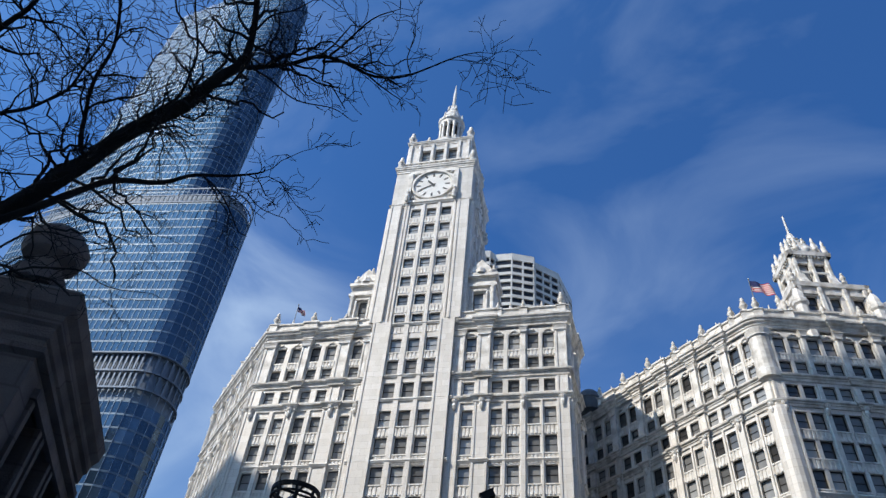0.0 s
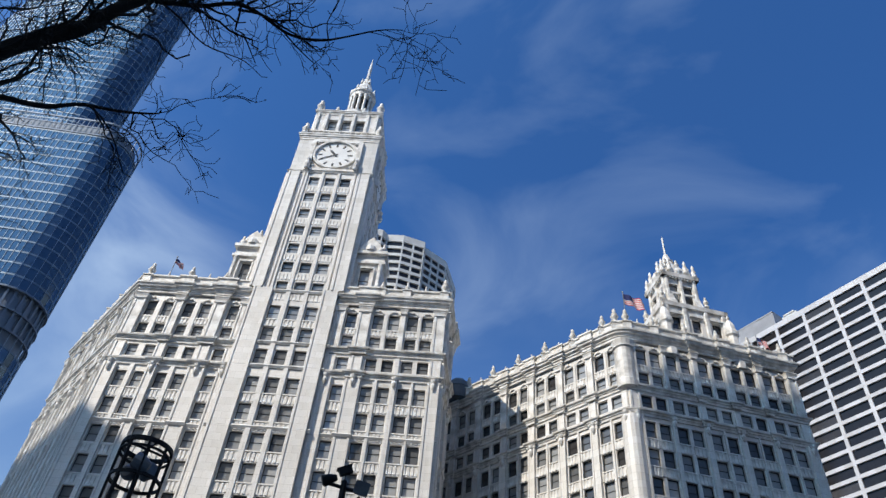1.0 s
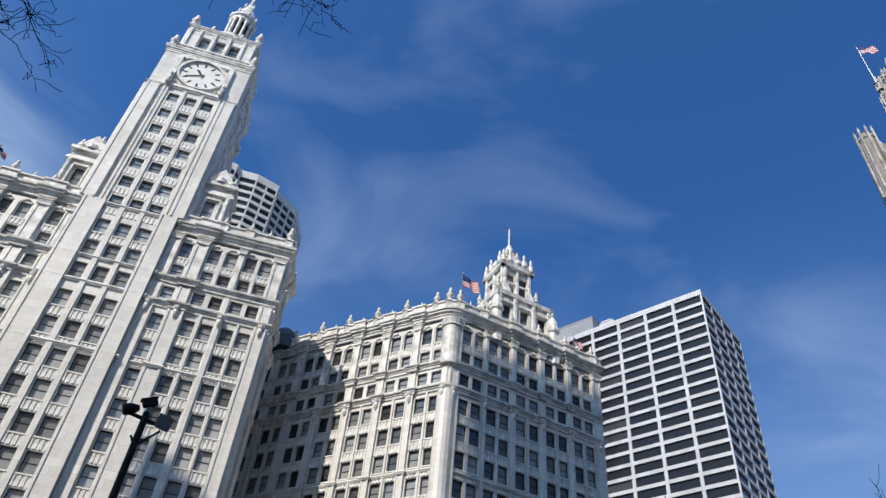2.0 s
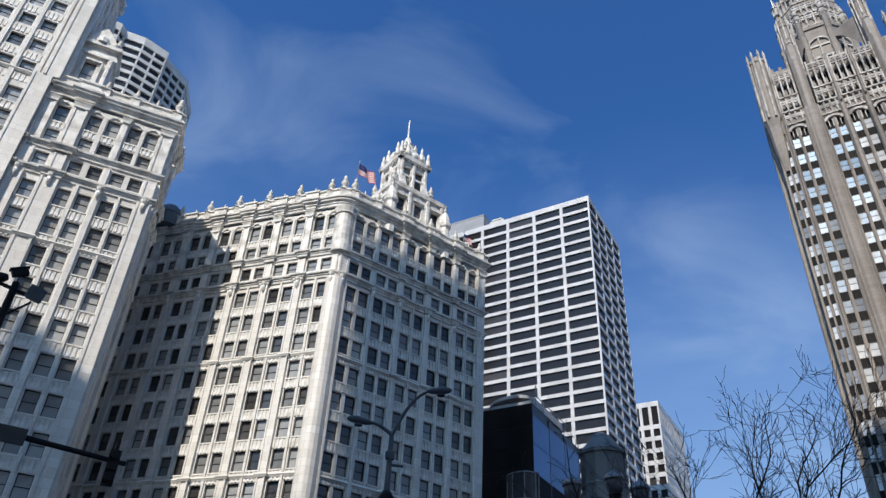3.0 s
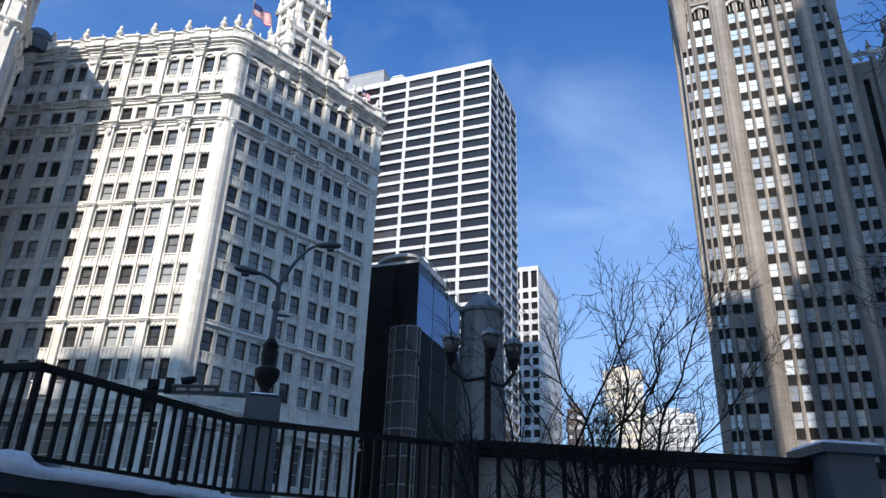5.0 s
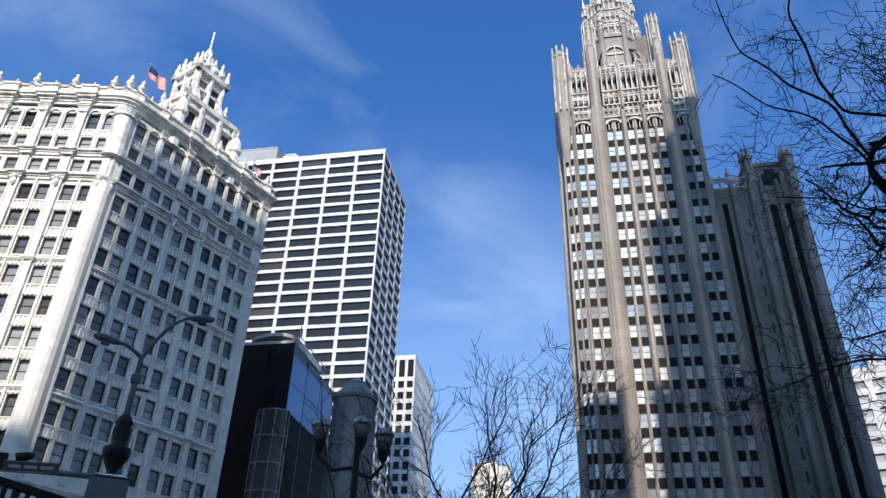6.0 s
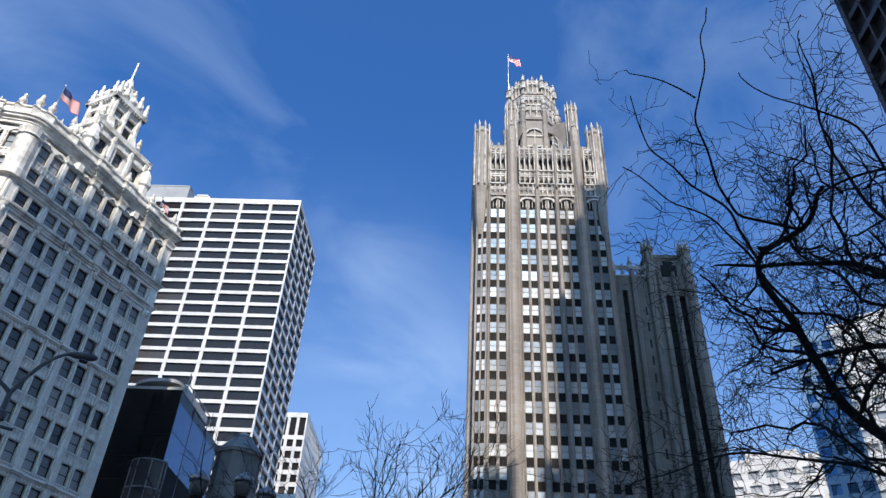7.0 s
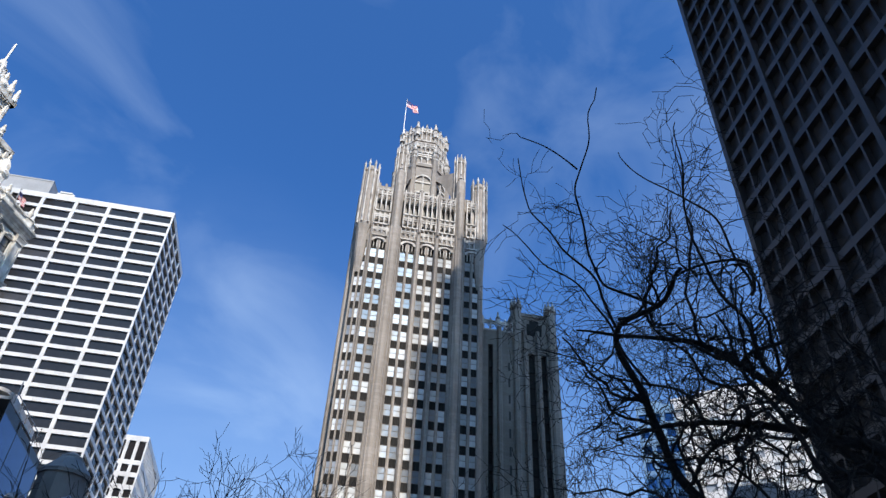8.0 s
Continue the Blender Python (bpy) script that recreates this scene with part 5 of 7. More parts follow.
def gothic_front(ob, m, n, pairs, rows, big_piers, small_piers, top, w=1.22, base_low=0.0, limit=300):
    """One front of the shaft: window pairs over dark spandrels between limestone piers, arched heads above."""
    gap = 0.18
    holes = []
    for c in pairs:
        holes.append((c - w - gap, c + w + gap, base_low + 8, top))
    part("wall", wall_with_holes(2.2, n - 0.6, base_low, top + 3.0, holes, 0.7), LIMESTONE, ob, "", m)
    sp = Shell().prism(fluted(2 * (w + gap), 0.1, 4, 0.07), -0.72, 0.72).mesh("spandrel", SPANDREL)
    places, sps = [], []
    pitch = rows[0] - rows[1]
    for c in pairs:
        for z in rows:
            places += [(c - w / 2 - gap, z), (c + w / 2 + gap, z)]
            sps.append(Matrix.Translation((c, 0.55, z - pitch / 2)))
        sps.append(Matrix.Translation((c, 0.55, rows[0] + pitch / 2)))
        part("mullion", Shell().box(c - gap - 0.06, c + gap + 0.06, 0.12, 0.7, base_low + 8, top - 0.6).box(c - 0.11, c + 0.11, -0.12, 0.12, base_low + 8, top - 0.6), LIMESTONE, ob, "", m)
        head = Shell()
        for k in range(8):
            a, b = math.pi * k / 8, math.pi * (k + 1) / 8
            r0, r1 = w + gap - 0.28, w + gap + 0.3
            ps = [(c + r * math.cos(t), top - 1.2 + 1.25 * r / r1 * math.sin(t)) for r, t in ((r0, a), (r1, a), (r1, b), (r0, b))]
            head.add([(x, -0.2, z) for x, z in ps] + [(x, 0.7, z) for x, z in ps], [(0, 1, 2, 3), (1, 5, 6, 2), (0, 3, 7, 4)])
        for x in (c - w * 0.75, c - w * 0.25, c + w * 0.25, c + w * 0.75):
            head.box(x - 0.07, x + 0.07, 0.1, 0.4, top - 2.4, top - 0.1)
        part("arched_head", head, TRACERY, ob, "", m)
        part("pane", Shell().box(c - w - gap, c + w + gap, 0.5, 0.55, rows[0] + pitch * 0.5 + 0.75, top), OFFICE_GLASS, ob, "", m)
    spread_parts("spandrel", sp, sps, ob, m, limit // 2)
    windows(places, w, pitch - 1.5, ob, m, LIMESTONE, TRIB_GLASS, y=0.5, limit=limit)
    for x, pw, out in big_piers:
        sh = Shell()
        gothic_pier(sh, x, pw, 0, base_low, top + 3, out)
        gothic_pier(sh, x, pw * 0.5, -out * 0.8, base_low, top + 3, out * 0.5)
        pier = part("pier", sh, LIMESTONE, ob, "", m)
        for off, width, y0, zt, d in ((0.36, 0.13, -out * 0.6, top + 3, 0.45), (0.56, 0.1, 0.0, top + 1, 0.4)):
            for side in (-1, 1):
                sh = Shell()
                gothic_pier(sh, x + side * pw * off, pw * width, y0, base_low, zt, out * d)
                part("shaft", sh, LIMESTONE, pier, "", m)
    for x, pw, out in small_piers:
        sh = Shell()
        gothic_pier(sh, x, pw, 0, base_low, top + 5, out)
        part("pier", sh, LIMESTONE, ob, "", m)


def tracery_band(ob, m, x0, x1, z0, z1, y, bay):
    """Open stone tracery: posts, rings and cusped rails."""
    sh = Shell()
    k = max(1, round((x1 - x0) / bay))
    b = (x1 - x0) / k
    sh.box(x0, x1, y - 0.15, y + 0.25, z1 - 0.4, z1).box(x0, x1, y - 0.15, y + 0.25, z0, z0 + 0.35)
    mid = z0 + (z1 - z0) * 0.76
    sh.box(x0, x1, y - 0.1, y + 0.2, mid - 0.15, mid + 0.15)
    for i in range(k + 1):
        sh.box(x0 + b * i - 0.13, x0 + b * i + 0.13, y - 0.25, y + 0.25, z0, z1 + 0.5)
    for i in range(k):
        cx = x0 + b * (i + 0.5)
        half = b / 2 - 0.1
        # a pointed arch under the middle rail, with a slim post below it, and a small cusped ring above
        rise = min(half * 1.7, (mid - z0) * 0.6)
        for side in (-1, 1):
            for j in range(5):
                t0, t1 = j / 5, (j + 1) / 5
                ps = []
                for t, thick in ((t0, 0.0), (t1, 0.0), (t1, 0.1), (t0, 0.1)):
                    r = max(half - thick, 0.02)
                    ps.append((cx + side * r * (1 - t ** 1.8), mid - 0.15 - rise + (rise - thick * 0.5) * t))
                sh.add([(x, y - 0.12, z) for x, z in ps] + [(x, y + 0.18, z) for x, z in ps], [(0, 1, 2, 3), (0, 3, 7, 4), (1, 5, 6, 2), (3, 2, 6, 7)])
        zc, r = mid + (z1 - mid) * 0.5, min(half, (z1 - mid) * 0.42)
        for s in range(8):
            a, c = 2 * math.pi * s / 8, 2 * math.pi * (s + 1) / 8
            ps = [(cx + q * math.cos(t), zc + q * math.sin(t)) for q, t in ((r * 0.62, a), (r, a), (r, c), (r * 0.62, c))]
            sh.add([(x, y - 0.1, z) for x, z in ps] + [(x, y + 0.15, z) for x, z in ps], [(0, 1, 2, 3), (0, 3, 7, 4), (1, 5, 6, 2)])
    part("tracery", sh, TRACERY, ob, "", m, kind="stuff")


def gothic_tower():
    ob = thing("gothic_tower", (92.9, 80.3, EYE), "neo-gothic limestone skyscraper with buttressed crown", "building")
    side = 25.0
    c0 = Vector(T_P)
    cs = [tuple(c0), tuple(c0 + T_U * side), tuple(c0 + T_U * side + T_V * side), tuple(c0 + T_V * side)]
    rows = [91.4 - 3.66 * k for k in range(23)]
    pairs = [4.1, 9.85, 13.65, 17.35, 22.75]
    big = [(7.0, 2.3, 0.8), (20.05, 2.0, 0.75), (2.42, 0.5, 0.4)]
    small = [(11.75, 0.85, 0.7), (15.5, 0.85, 0.7)]
    order = [(0, 1), (3, 0), (1, 2)]
    for k, (i, j) in enumerate(order):
        m, n = face(cs[i], cs[j])
        gothic_front(ob, m, n, pairs, rows, big, small, 95.0, limit=230 if k == 0 else 60)
        # gallery level
        tracery_band(ob, m, 2.6, n - 1.0, 95.3, 97.6, -0.1, 0.95)
        part("gallery_wall", Shell().box(0.4, n - 0.4, 1.2, 1.8, 97, 108), LIMESTONE, ob, "", m)
        for x0, x1 in ((2.6, 5.6), (8.4, 11.4), (12.1, 15.1), (15.9, 18.9), (21.4, 24.2)):
            tracery_band(ob, m, x0, x1, 98.2, 101.0, -0.3, 1.1)
            tracery_band(ob, m, x0, x1, 101.6, 108.0, -0.45, 1.0)
            part("pane", Shell().box(x0, x1, 0.9, 1.15, 101.5, 106), OFFICE_GLASS, ob, "", m)
        for x, h, w in ((7.0, 114.0, 1.9), (20.05, 114.0, 1.9), (11.75, 109.0, 0.7), (15.5, 109.0, 0.7)):
            sh = Shell()
            gothic_pier(sh, x, w, 0.6, 97, h, 1.3)
            gothic_pier(sh, x, w * 0.55, -0.6, 97, h - 4, 0.5)
            sh.box(x - w / 2, x + w / 2, 0.6, 1.6, 97, h)
            part("buttress_pier", sh, LIMESTONE, ob, "", m)
            part("pinnacle", pinnacle(3.6 if w > 1 else 2.4), TRACERY, ob, "", m @ Matrix.Translation((x, 0.2, h - 0.5)))
        # tall buttress turrets over the great piers, with flying buttresses to the crown
        for x in (7.0, 20.05):
            rise = -2.6 if k == 0 else -11.5
            bt = part("buttress_turret", Shell().lathe([(1.25, 97), (1.25, 108), (1.35, 108.4), (1.1, 109), (1.1, 123.6 + rise), (1.3, 123.9 + rise), (1.3, 124.4 + rise), (0.95, 124.8 + rise), (0.85, 125.8 + rise)], 8), LIMESTONE, ob, "", m @ Matrix.Translation((x, 1.9, 0)))
            ribs = Shell()
            for j in range(8):
                a = math.pi / 4 * j
                ribs.lathe([(0.17, 100), (0.17, 124.2 + rise), (0.25, 125.0 + rise), (0.02, 126.6 + rise)], 4, Matrix.Translation((1.2 * math.cos(a), 1.2 * math.sin(a), 0)))
            part("rib", ribs, TRACERY, bt, "", m @ Matrix.Translation((x, 1.9, 0)), kind="stuff")
            if k:
                continue
            fly = Shell()
            way = Vector((12.5 + (2.6 if x > 12.5 else -2.6) - x, 6.9 - 1.9)).normalized()
            span = Vector((12.5 + (2.6 if x > 12.5 else -2.6) - x, 6.9 - 1.9)).length
            nrm = Vector((-way.y, way.x)) * 0.55
            for s in range(8):
                t0, t1 = s / 8, (s + 1) / 8
                b0, b1 = (109 + 10.5 * math.sin(t * math.pi / 2) for t in (t0, t1))
                a0, a1 = 119.0 + 2.0 * t0, 119.0 + 2.0 * t1
                vs = []
                for sd in (-1, 1):
                    for t, z in ((t0, b0), (t1, b1), (t1, a1), (t0, a0)):
                        q = Vector((x, 1.9)) + way * (0.6 + (span - 0.4) * t) + nrm * sd
                        vs.append((q.x, q.y, z))
                fly.add(vs, [(3, 2, 1, 0), (4, 5, 6, 7), (0, 1, 5, 4), (7, 6, 2, 3)])
            part("flying_buttress", fly, LIMESTONE, ob, "", m)
    # chamfered corners with a strip of narrow windows
    for i in range(4):
        p = Vector(cs[i]) + (Vector(cs[i - 1]) - Vector(cs[i])).normalized() * (0.6 if i in (0, 2) else 0.6)
        q = Vector(cs[i]) + (Vector(cs[(i + 1) % 4]) - Vector(cs[i])).normalized() * 2.2
        m, n = face(tuple(p), tuple(q))
        slots = (n * 0.3, n * 0.72)
        part("wall", wall_with_holes(0, n, 0.0, 97.0, [(c - 0.34, c + 0.34, 6.0, 94.0) for c in slots], 0.4), LIMESTONE, ob, "", m)
        windows([(c, z) for c in slots for z in rows], 0.68, 2.16, ob, m, LIMESTONE, TRIB_GLASS, y=0.3, bar=0.06)
        bar = Shell().box(-0.34, 0.34, 0.22, 0.42, -0.75, 0.75).mesh("spandrel", SPANDREL)
        for c in slots:
            for z in rows:
                part("spandrel", bar, None, ob, "", m @ Matrix.Translation((c, 0, z - 1.83)))
    # corner turrets
    for i in range(4):
        cx, cy = cs[i]
        to = (Vector((92.9, 80.3)) - Vector((cx, cy))).normalized() * 1.1
        m = pose(cx + to.x, cy + to.y, EYE, 0, 0, -43 + 22.5)
        t = Shell().lathe([(0.5, 86.0), (1.0, 90.0), (1.25, 96), (1.6, 98), (1.5, 99), (1.5, 112.5), (1.7, 112.8), (1.7, 113.3), (1.3, 113.8), (1.0, 114.6)], 8)
        tower = part("corner_turret", t, LIMESTONE, ob, "", m)
        ribs = Shell()
        for k in range(8):
            a = math.pi / 4 * k
            ribs.box(-0.16, 0.16, -0.2, 0.2, 98, 114.4, Matrix.Translation((1.6 * math.cos(a), 1.6 * math.sin(a), 0)))
            ribs.lathe([(0.26, 114.2), (0.3, 114.6), (0.03, 115.9)], 4, Matrix.Translation((1.6 * math.cos(a), 1.6 * math.sin(a), 0)))
        part("rib", ribs, TRACERY, tower, "", m, kind="stuff")
        # low link walls to the buttress piers
    m, n = face(cs[0], cs[1])
    core = m @ Matrix.Translation((n / 2, n / 2, 0))
    part("core", Shell().box(1.0, n - 1.0, 1.0, n - 1.0, 0.0, 98.5), LIMESTONE, ob, "", m)
    for k in range(4):
        t = core @ Matrix.Rotation(math.pi / 2 * k, 4, "Z")
        lw = Shell().box(-11.6, -6.4, -11.2, -10.6, 107, 110.5)
        for x in (-11, -9.6, -8.2, -6.8):
            lw.box(x - 0.25, x + 0.25, -11.3, -10.5, 107, 111.2)
        lw.box(6.4, 11.6, -11.2, -10.6, 107, 110.5)
        part("parapet", lw, LIMESTONE, ob, "", t)
    # octagonal crown

    def octagon(r):
        return [(r * math.cos(math.pi / 4 * (k + 0.5)), r * math.sin(math.pi / 4 * (k + 0.5))) for k in range(8)]

    part("crown_base", Shell().prism(octagon(6.3), 98, 124).prism(octagon(6.6), 124, 124.8).prism(octagon(5.8), 124.8, 132).prism(octagon(6.1), 132, 132.7).prism(octagon(5.6), 132.7, 137.0), LIMESTONE, ob, "", core)
    for k in range(8):
        t = core @ Matrix.Rotation(math.pi / 4 * k, 4, "Z")
        ap = 6.3 * math.cos(math.pi / 8)
        win = Shell()
        for s in range(10):
            a, b = math.pi * s / 10, math.pi * (s + 1) / 10
            ps = [(q * math.cos(r), 119.0 + q * math.sin(r)) for q, r in ((1.75, a), (2.2, a), (2.2, b), (1.75, b))]
            win.add([(x, -ap - 0.35, z) for x, z in ps] + [(x, -ap, z) for x, z in ps], [(0, 1, 2, 3), (0, 3, 7, 4), (1, 5, 6, 2)])
        win.box(-2.2, -1.75, -ap - 0.35, -ap, 108, 119).box(1.75, 2.2, -ap - 0.35, -ap, 108, 119).box(-0.14, 0.14, -ap - 0.3, -ap, 108, 120.7)
        for z in (112, 115.6, 118.8):
            win.box(-1.75, 1.75, -ap - 0.25, -ap, z - 0.25, z + 0.25)
        arch = part("crown_window", win, TRACERY, ob, "", t)
        part("pane", Shell().box(-1.75, 1.75, -ap - 0.05, -ap + 0.02, 108, 119.6), OFFICE_GLASS, arch, "", t)
        tracery_band(ob, t, -2.2, 2.2, 125.2, 128.6, -5.8 * math.cos(math.pi / 8) - 0.2, 1.3)
        tracery_band(ob, t, -2.1, 2.1, 129.0, 131.8, -5.8 * math.cos(math.pi / 8) - 0.2, 1.2)
        tracery_band(ob, t, -2.1, 2.1, 133.2, 137.8, -5.7 * math.cos(math.pi / 8) - 0.1, 1.2)
        pts = Matrix.Rotation(math.pi / 8, 4, "Z")
        pier = Shell().lathe([(0.8, 98), (0.8, 121), (0.65, 122), (0.65, 127), (0.78, 127.4), (0.5, 128)], 6)
        part("crown_pier", pier, LIMESTONE, ob, "", t @ pts @ Matrix.Translation((0, -6.4, 0)))
        part("pinnacle", pinnacle(5.0), TRACERY, ob, "", t @ pts @ Matrix.Translation((0, -6.3, 126.5)))
        part("pinnacle", pinnacle(5.2), TRACERY, ob, "", t @ pts @ Matrix.Translation((0, -5.7, 135.0)))
        part("pinnacle", pinnacle(3.2), TRACERY, ob, "", t @ Matrix.Translation((0, -5.2, 136.6)))
    return ob, cs, core


*_, trib_core = gothic_tower()
flag_at = trib_core @ Vector((-5.5, -3.5, 136.5))
flag_thing(tuple(flag_at), 13.5, 4.2, -20, "striped flag on the crown of the gothic tower")


# Darker copy of the limestone: the wing's shade is put in its colour.
WING_SHADE_STONE = surface("limestone_with_painted_shade", (0.27, 0.245, 0.22), (0.16, 0.145, 0.13), grain=1.6, rough=0.88, bump=0.4, blocks=(1.6, 0.6), streaks=1)


def gothic_wing():
    """The lower limestone wing behind the shaft, with its own pair of turrets."""
    base = Vector(T_P) + T_V * 15
    LIMESTONE = WING_SHADE_STONE
    ob = thing("gothic_wing", (*(base + T_U * 36), EYE), "lower limestone wing with gothic turrets, shade put in its colour", "building")
    p, q = base + T_U * 25.0, base + T_U * 44.6
    m, n = face(tuple(p), tuple(q))
    strips = [(8.4 - 0.6 - 3.0, 8.4 + 0.4 - 3.0), (13.3, 14.7), (16.0, 17.2)]
    holes = [(a, b, 8, 84 if k == 0 else 83) for k, (a, b) in enumerate(strips)]
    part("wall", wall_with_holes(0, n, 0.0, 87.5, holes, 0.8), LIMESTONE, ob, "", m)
    for a, b in strips:
        part("pane", Shell().box(a, b, 0.7, 0.75, 8, 84), OFFICE_GLASS, ob, "", m)
        bar = Shell().box(a, b, 0.45, 0.7, -0.7, 0.7).mesh("spandrel", SPANDREL)
        for k in range(20):
            part("spandrel", bar, None, ob, "", m @ Matrix.Translation((0, 0, 10 + 3.66 * k)))
    for k in range(18):
        part("slit", Shell().box(8.9, 9.3, -0.02, 0.05, 16 + 3.66 * k, 17.9 + 3.66 * k), BLACK_PAINT, ob, "", m)
    piers = Shell()
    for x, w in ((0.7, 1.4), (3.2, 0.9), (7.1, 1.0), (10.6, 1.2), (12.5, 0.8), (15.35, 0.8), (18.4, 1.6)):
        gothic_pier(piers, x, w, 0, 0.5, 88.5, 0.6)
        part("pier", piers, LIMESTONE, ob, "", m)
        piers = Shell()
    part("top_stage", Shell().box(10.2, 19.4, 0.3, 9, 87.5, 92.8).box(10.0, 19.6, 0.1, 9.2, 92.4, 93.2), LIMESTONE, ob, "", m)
    part("arched_window", Shell().box(13.2, 16.4, 0.2, 0.32, 87.8, 90.6).box(13.8, 15.8, 0.2, 0.32, 90.6, 91.6), OFFICE_GLASS, ob, "", m)
    for x in (11.0, 18.6):
        tur = Shell().lathe([(1.15, 80), (1.15, 94.0), (1.35, 94.2), (1.35, 94.8), (0.9, 95.2)], 8)
        part("corner_turret", tur, LIMESTONE, ob, "", m @ Matrix.Translation((x, 0.6, 0)))
        pn = pinnacle(2.6).mesh("pinnacle", TRACERY)
        for k in range(6):
            a = math.pi / 3 * k
            part("pinnacle", pn, None, ob, "", m @ Matrix.Translation((x + 0.9 * math.cos(a), 0.6 + 0.9 * math.sin(a), 94.4)))
    tracery_band(ob, m, 0.5, 10.0, 87.4, 90.0, 0.0, 1.6)
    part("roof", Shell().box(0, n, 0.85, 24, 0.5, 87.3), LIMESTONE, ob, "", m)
    pn = pinnacle(3.0).mesh("pinnacle", TRACERY)
    for x in (3.2, 6.9):
        part("pinnacle", pn, None, ob, "", m @ Matrix.Translation((x, 0.2, 89.6)))
    return ob


gothic_wing()


def dark_tower():
    """The dark tower near the eye: deep-set windows in an even frame of anodised metal."""
    c = Vector((69.23, 10.35))
    u = Vector((math.cos(radians(-133)), math.sin(radians(-133))))
    q = c + u * 46
    ob = thing("dark_office_tower", (*c, EYE), "dark metal office tower with deep square window grid", "building")
    m, n = face(tuple(c), tuple(q))
    mod, pitch, top = 2.45, 3.9, 139.0
    cols = int(n / mod)
    holes = []
    for i in range(cols):
        for j in range(33):
            wide = 0.5 if i % 4 == 3 else 0.12
            x0, x1 = 0.7 + mod * i + 0.12, 0.7 + mod * (i + 1) - wide
            z0 = 6 + pitch * j
            holes.append((x0, x1, z0, z0 + pitch - 0.85))
    part("wall", wall_with_holes(0, n, 0.0, top, holes, 0.75), DARK_CLADDING, ob, "", m)
    groups = {}
    for h in holes:
        groups.setdefault(round(h[1] - h[0], 2), []).append(h)
    for w, hs in groups.items():
        pane = Shell().box(-w / 2, w / 2, 0, 0.04, -(pitch - 0.85) / 2, (pitch - 0.85) / 2).mesh("pane", TOWER_GLASS)
        hs.sort(key=lambda h: abs(h[2] - 60) + abs(h[0] - 12) * 2)
        spread_parts("pane", pane, [Matrix.Translation(((h[0] + h[1]) / 2, 0.7, (h[2] + h[3]) / 2)) for h in hs], ob, m, 150)
    for i in range(0, cols, 4):
        x = 0.7 + mod * i - 0.17
        part("pier", Shell().box(x - 0.35, x + 0.35, -0.3, 0, 0.5, top), DARK_CLADDING, ob, "", m)
    v = Vector((-u.y, u.x))
    part("wall", Shell().prism([tuple(c + v * 0.8 + u * 0.4), tuple(c + u * 46 + v * 0.8), tuple(c + u * 46 + v * 40), tuple(c + v * 40 + u * 0.4)], EYE, EYE + top), DARK_CLADDING, ob)
    return ob


dark_tower()


# ---- low and distant buildings ----
def far_block(name, label, az, dist, width, z0, top, mat, depth=18.0, bands=3.6, glass=None, cols=4.0):
    """A distant block that faces the eye, with rows of windows."""
    a = radians(az)
    c = Vector((math.sin(a), math.cos(a))) * dist
    t = Vector((math.cos(a), -math.sin(a)))
    p, q = c - t * width / 2, c + t * width / 2
    ob = thing(name, (c.x, c.y, EYE), label, "building")
    m, n = face(tuple(p), tuple(q))
    k = max(1, round(n / cols))
    b = n / k
    holes = [(b * i + b * 0.18, b * (i + 1) - b * 0.18, z, z + bands * 0.55) for i in range(k) for z in np.arange(4, top - bands, bands)]
    part("wall", wall_with_holes(0, n, z0, top, holes, 0.5), mat, ob, "", m)
    w = b * 0.64
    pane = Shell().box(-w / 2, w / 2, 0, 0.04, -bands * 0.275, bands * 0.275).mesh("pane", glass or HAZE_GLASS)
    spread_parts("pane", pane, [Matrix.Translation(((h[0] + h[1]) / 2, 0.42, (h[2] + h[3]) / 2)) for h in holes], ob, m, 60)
    part("roof", Shell().box(0, n, 0.6, depth, 0, top - 0.3).box(n * 0.2, n * 0.7, 4, depth - 2, top - 0.3, top + 3), mat, ob, "", m)
    return ob


BUFF = surface("buff_brick", (0.62, 0.56, 0.47), (0.52, 0.47, 0.40), grain=1.5, rough=0.85, bump=0.2)
DARK_STONE = surface("dark_brown_stone", (0.12, 0.10, 0.09), grain=1.5, rough=0.85, bump=0.2)
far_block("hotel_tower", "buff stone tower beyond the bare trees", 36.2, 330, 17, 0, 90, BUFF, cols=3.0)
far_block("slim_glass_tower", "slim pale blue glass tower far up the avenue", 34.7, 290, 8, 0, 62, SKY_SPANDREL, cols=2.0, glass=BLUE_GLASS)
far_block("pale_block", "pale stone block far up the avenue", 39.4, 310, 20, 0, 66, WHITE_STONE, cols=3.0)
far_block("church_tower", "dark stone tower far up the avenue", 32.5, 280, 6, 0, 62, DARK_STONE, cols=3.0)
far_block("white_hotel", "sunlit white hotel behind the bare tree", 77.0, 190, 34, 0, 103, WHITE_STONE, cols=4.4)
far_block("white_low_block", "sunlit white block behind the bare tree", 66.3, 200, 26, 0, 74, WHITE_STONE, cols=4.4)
far_block("blue_glass_block", "pale blue glass block beside the white hotel", 70.6, 150, 8, 0, 80, SKY_SPANDREL, cols=2.4, glass=MIRROR_GLASS)
far_block("grey_flat_roof_block", "low grey building with a flat overhanging roof", 77.0, 105, 14, 0, 41, GREY_METAL, cols=4.0)

# ---- unseen blocks added behind the eye, across the river, to shade the street ----
SH_E = Vector((math.sin(radians(SUN_AZ)), math.cos(radians(SUN_AZ))))
SH_P = Vector((-SH_E.y, SH_E.x))


